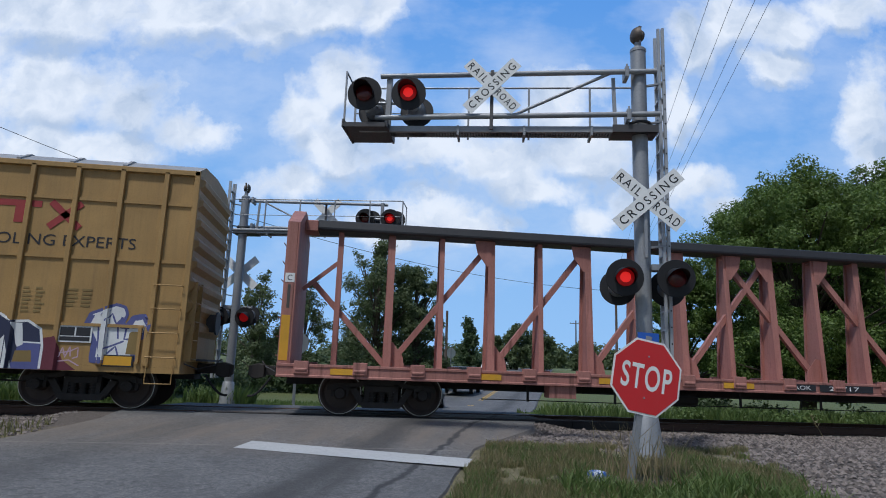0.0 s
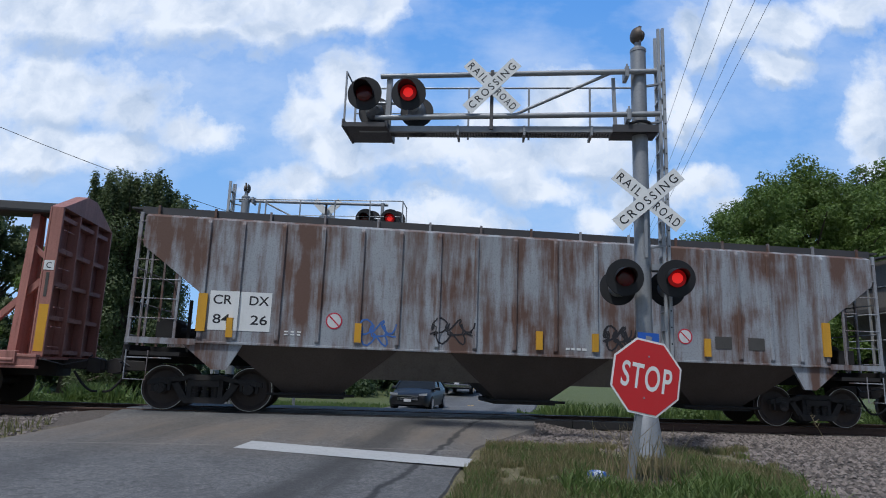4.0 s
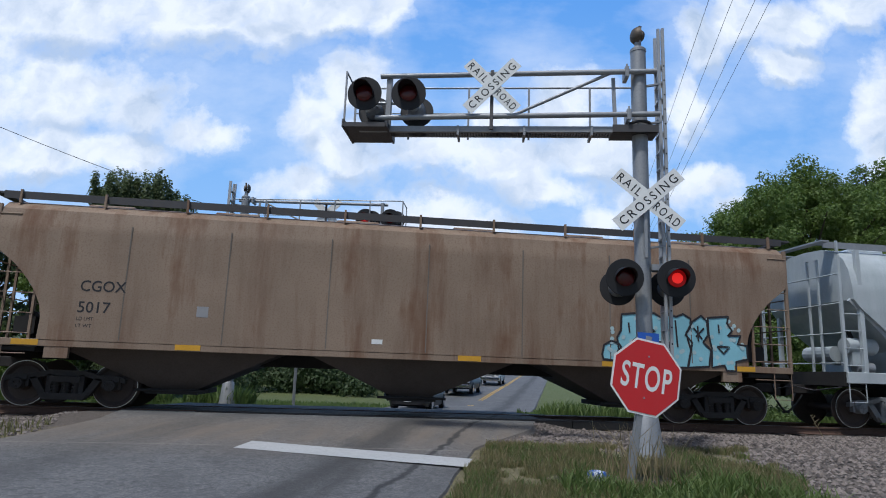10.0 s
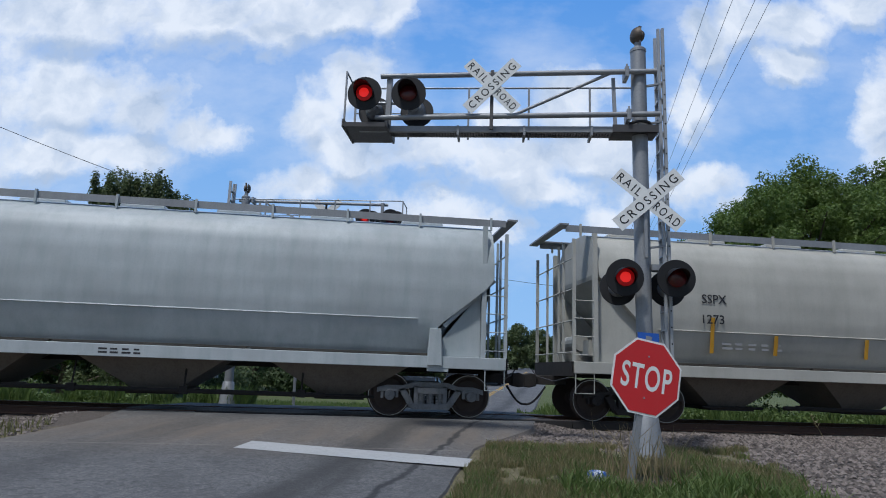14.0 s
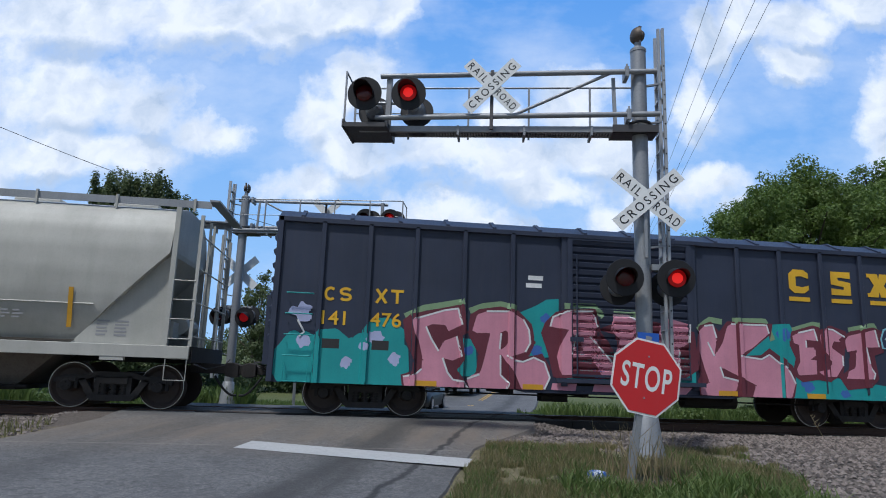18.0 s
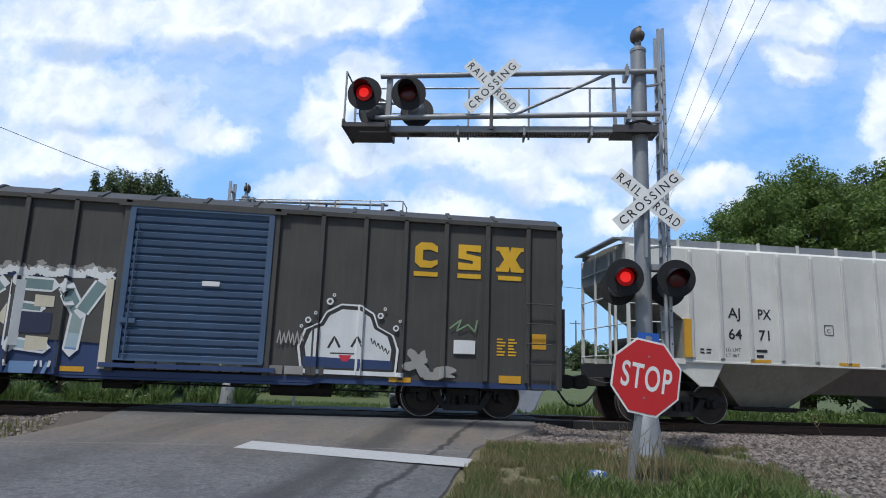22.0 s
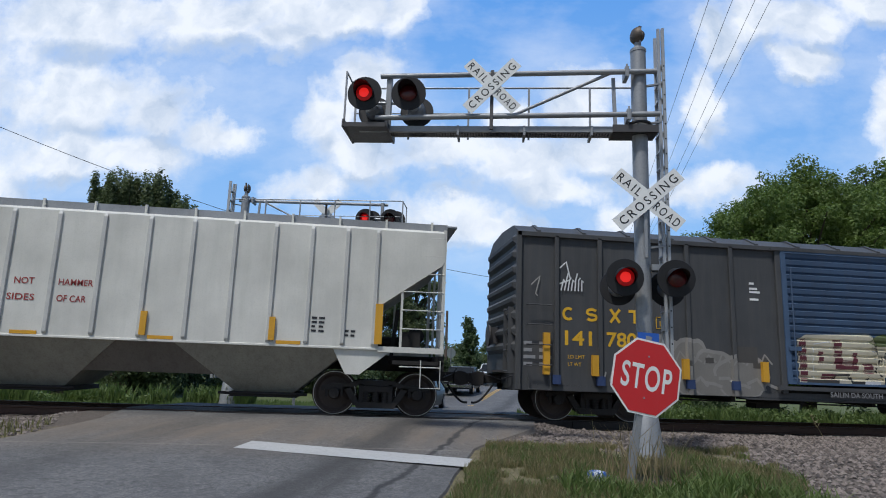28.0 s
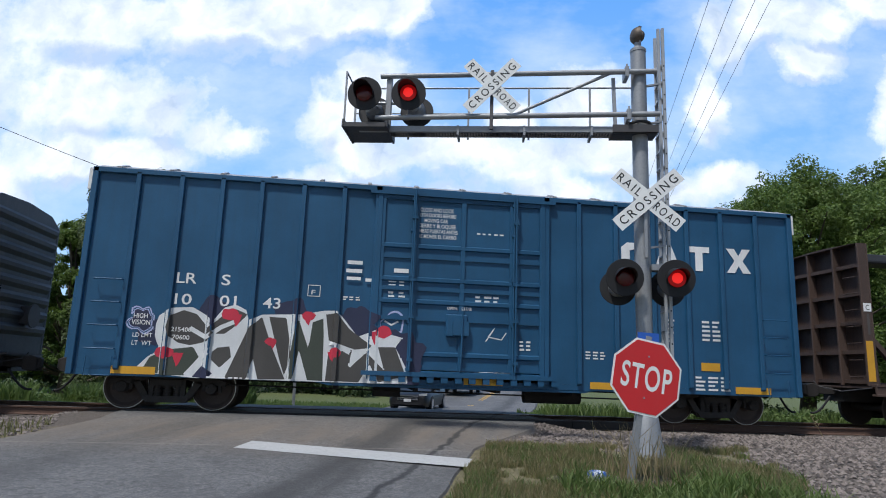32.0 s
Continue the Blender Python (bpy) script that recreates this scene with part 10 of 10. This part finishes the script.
    for s in (-1, 1):
        for i in (0, 3):
            a, b = cab[i], cab[i + 1]
            g.beam((s * w * a[2], a[0], a[1]), (s * w * b[2], b[0], b[1]), 0.07, 0.06)
        g.beam((s * w * 0.95, 0.35, zb - 0.05), (s * w * 0.83, 0.35, cab[2][1]), 0.07, 0.05)
    part("pillars", g, mat, t)
    r = 0.34 if kind == "sedan" else 0.40
    for s in (-1, 1):
        for yy in (-L + 0.95, L - 1.0):
            wh = part("wheel", G().tube((s * (w - 0.22), yy, r), (s * (w + 0.0), yy, r), r, n=22), M["tyre"], t, "black tyre")
            part("rim", G().tube((s * (w - 0.02), yy, r), (s * (w + 0.015), yy, r), r * 0.66, n=18), M["chrome"], wh, "bright alloy rim")
        part("headlight", G().prism([(s * w * 0.5, 0.66), (s * w * 0.88, 0.70), (s * w * 0.90, 0.80), (s * w * 0.52, 0.76)] if kind == "sedan" else [(s * w * 0.62, 0.78), (s * w * 0.88, 0.78), (s * w * 0.88, 1.0), (s * w * 0.62, 1.0)], -L - 0.015 + (0.10 if kind == "sedan" else 0.0), -L + 0.2), M["lamp_glass"], t)
        part("mirror", G().box(*sorted((s * w * 0.98, s * (w + 0.2))), -L + 1.55, -L + 1.7, zb + 0.02, zb + 0.16), mat, t, bevel=0.03)
    g = G()
    zg = 0.62 if kind == "sedan" else 0.85
    for i in range(3):
        g.box(-w * 0.5, w * 0.5, -L - 0.03, -L + 0.06, zg - 0.12 + 0.075 * i, zg - 0.09 + 0.075 * i)
    part("grille", g, M["chrome"], t, "chrome grille bars")
    part("lower_grille", G().box(-w * 0.62, w * 0.62, -L - 0.012, -L + 0.1, zg - 0.32, zg - 0.2), M["black"], t)
    g = G().box(-0.16, 0.16, -L - 0.04, -L - 0.03, zg - 0.2, zg - 0.08)
    part("front_plate", g, M["plate_white"], t)
    if kind != "sedan":
        part("bumper", G().box(-w * 0.95, w * 0.95, -L - 0.12, -L + 0.05, 0.45, 0.66), M["chrome"], t, "chrome bumper", bevel=0.02)
    return t


vehicle("sedan", 2.95, 31.0, "black sedan waiting on the far road", M["car_paint"])
vehicle("pickup", 12.2, 59.0, "white pickup waiting further back on the far road", M["white_paint"], 5.6, 1.95)
vehicle("pickup", 7.35, 45.5, "dark pickup waiting behind the sedan", M["car_paint"], 5.6, 1.95)
vehicle("pickup", 22.0, 101.0, "distant dark pickup on the road", M["car_paint"], 5.6, 1.95)
vehicle("pickup", 25.4, 111.0, "distant white pickup on the road", M["white_paint"], 5.6, 1.95)


# ---- poles, wires and a house ----
def utility_pole(x, y, h, label, arm=True):
    z = ground_z(x, y) - 0.2
    t = thing("utility_pole", label, "utility pole", pose(x, y, z))
    part("pole", G().tube((0, 0, 0), (0, 0, h + 0.2), 0.16, 0.11, 12), M["wood_pole"], t, smooth=True)
    if arm:
        part("crossarm", G().box(-1.2, 1.2, -0.06, 0.06, h - 0.45, h - 0.33), M["wood_pole"], t)
        for q in (-1.1, -0.5, 0.5, 1.1):
            part("insulator", G().tube((q, 0, h - 0.33), (q, 0, h - 0.17), 0.04, 0.03, 8), M["galv"], t)
    return t


utility_pole(26.6, 65.0, 10.2, "tall wooden utility pole across the field")
utility_pole(-1.9, -14.0, 10.2, "wooden utility pole behind the road")
utility_pole(-27.90, 46.0, 18.40, "wooden utility pole beside the track")
utility_pole(8.0, 60.0, 6.6, "bare dark post by the far road", False)
utility_pole(41.0, 120.0, 9.5, "distant wooden utility pole")


def wire(a, b, sag, r=0.006):
    a, b = Vector(a), Vector(b)
    pts = []
    for i in range(25):
        t = i / 24
        p = a.lerp(b, t)
        p.z -= sag * 4 * t * (1 - t)
        pts.append(p)
    return tagged(part("overhead_wire", G().path(pts, r, 5), M["black"]), "thin black overhead wire between poles", "wire", "overhead wires")


for x, z, lean in ((7.71, 9.84, 0.3504), (8.31, 9.91, 0.3557), (8.89, 9.98, 0.350), (9.29, 10.03, 0.345)):
    wire((x + 52 * lean, 65.0, z), (x - 27 * lean, -14.0, z), 0.05)
wire((26.3, 65, 10.0), (-27.90, 46.0, 17.40), 2.50, 0.022)


def house():
    x, y = 33.5, 63.0
    t = thing("house", "small pale house across the field", "house", pose(x, y, ground_z(x, y) - 0.1, 0, 0, 12))
    M["siding"] = paint("pale_siding", (0.6, 0.6, 0.57), (0.4, 0.38, 0.34), 0.3, 0.7)
    M["shingle"] = paint("grey_shingle", (0.12, 0.115, 0.11), (0.06, 0.06, 0.06), 0.5, 0.9)
    part("wall", G().box(-4, 4, -3, 3, 0, 2.5), M["siding"], t)
    part("roof", G().prism_x([(-3.4, 2.45), (0, 4.1), (3.4, 2.45), (3.4, 2.3), (0, 3.95), (-3.4, 2.3)], -4.3, 4.3), M["shingle"], t)
    for q in (-2.4, 2.2):
        wd = part("window", G().box(q - 0.5, q + 0.5, -3.04, -3.0, 1.0, 2.0), M["sign_white"], t)
        part("pane", G().box(q - 0.42, q + 0.42, -3.05, -3.04, 1.08, 1.92), M["auto_glass"], wd)
    part("door", G().box(-0.45, 0.45, -3.05, -3.0, 0, 2.05), M["wood_pole"], t)


house()


# ---- everything that moves ----
def travelled(t):
    """Metres that the train has moved to -x since mid-clip."""
    u = t / 16 - 1
    return 105.92 * u - 1.193 * u ** 2 + 0.797 * u ** 3 + 0.047 * u ** 4


def motions():
    for c, u in CARS:
        walk(c, [(t, pose(u - travelled(t), TRACK_Y, 0)) for t in range(33)])
    for ws, c, off, start in WHEELS:
        u = dict(CARS)[c] + off
        base = ws.matrix_basis.translation
        seen = [i / 15 for i in range(481) if -13 < u - travelled(i / 15) < 17] or [0.0]
        times = sorted({0.0, 32.0, *seen})
        rows = [(t, Matrix.Translation(base) @ Matrix.Rotation(-travelled(min(max(t, seen[0]), seen[-1])) / 0.457, 4, "Y")) for t in times]
        walk(ws, rows)
    for lens, first, rests, (period, start, late) in LENSES:
        base, rows, turn = lens.matrix_basis.translation, [], 0.0
        k0 = start - 7 * period + (0.0 if first == 1 else 0.5 * period)
        # the glowing face is outward for half of each period
        spans = [(k0 + k * period, k0 + (k + 0.5) * period) for k in range(36)]
        for r0, r1 in rests:
            spans = [s for a, b in spans for s in ((a, min(b, r0)), (max(a, r1), b)) if s[1] - s[0] > 0.2]
        marks = [m for a, b in spans for m in ((a, 1), (b, 0))]
        on = [s for t, s in marks if t <= 0]
        turn = 0.0 if (on and on[-1] == 1) else 180.0
        rows.append((0.0, turn))
        for t, s in marks:
            n = round(t)
            if abs(t - n) < 0.08:
                t = n + (0.08 if t > n or n in late else -0.08)
            if 0.06 < t < 31.9:
                for j in range(4):
                    rows.append((t - 0.05 + 0.0334 * j, turn + 60.0 * j))
                turn += 180.0
        rows.append((32.0, turn))
        walk(lens, [(t, Matrix.Translation(base) @ Matrix.Rotation(radians(a), 4, "Z")) for t, a in rows])
    walk(SKY, [(t, pose(0, 0, 0.98, 0, 0, -math.degrees(YAW) - 2.4 * t / 32)) for t in (0, 16, 32)])


motions()
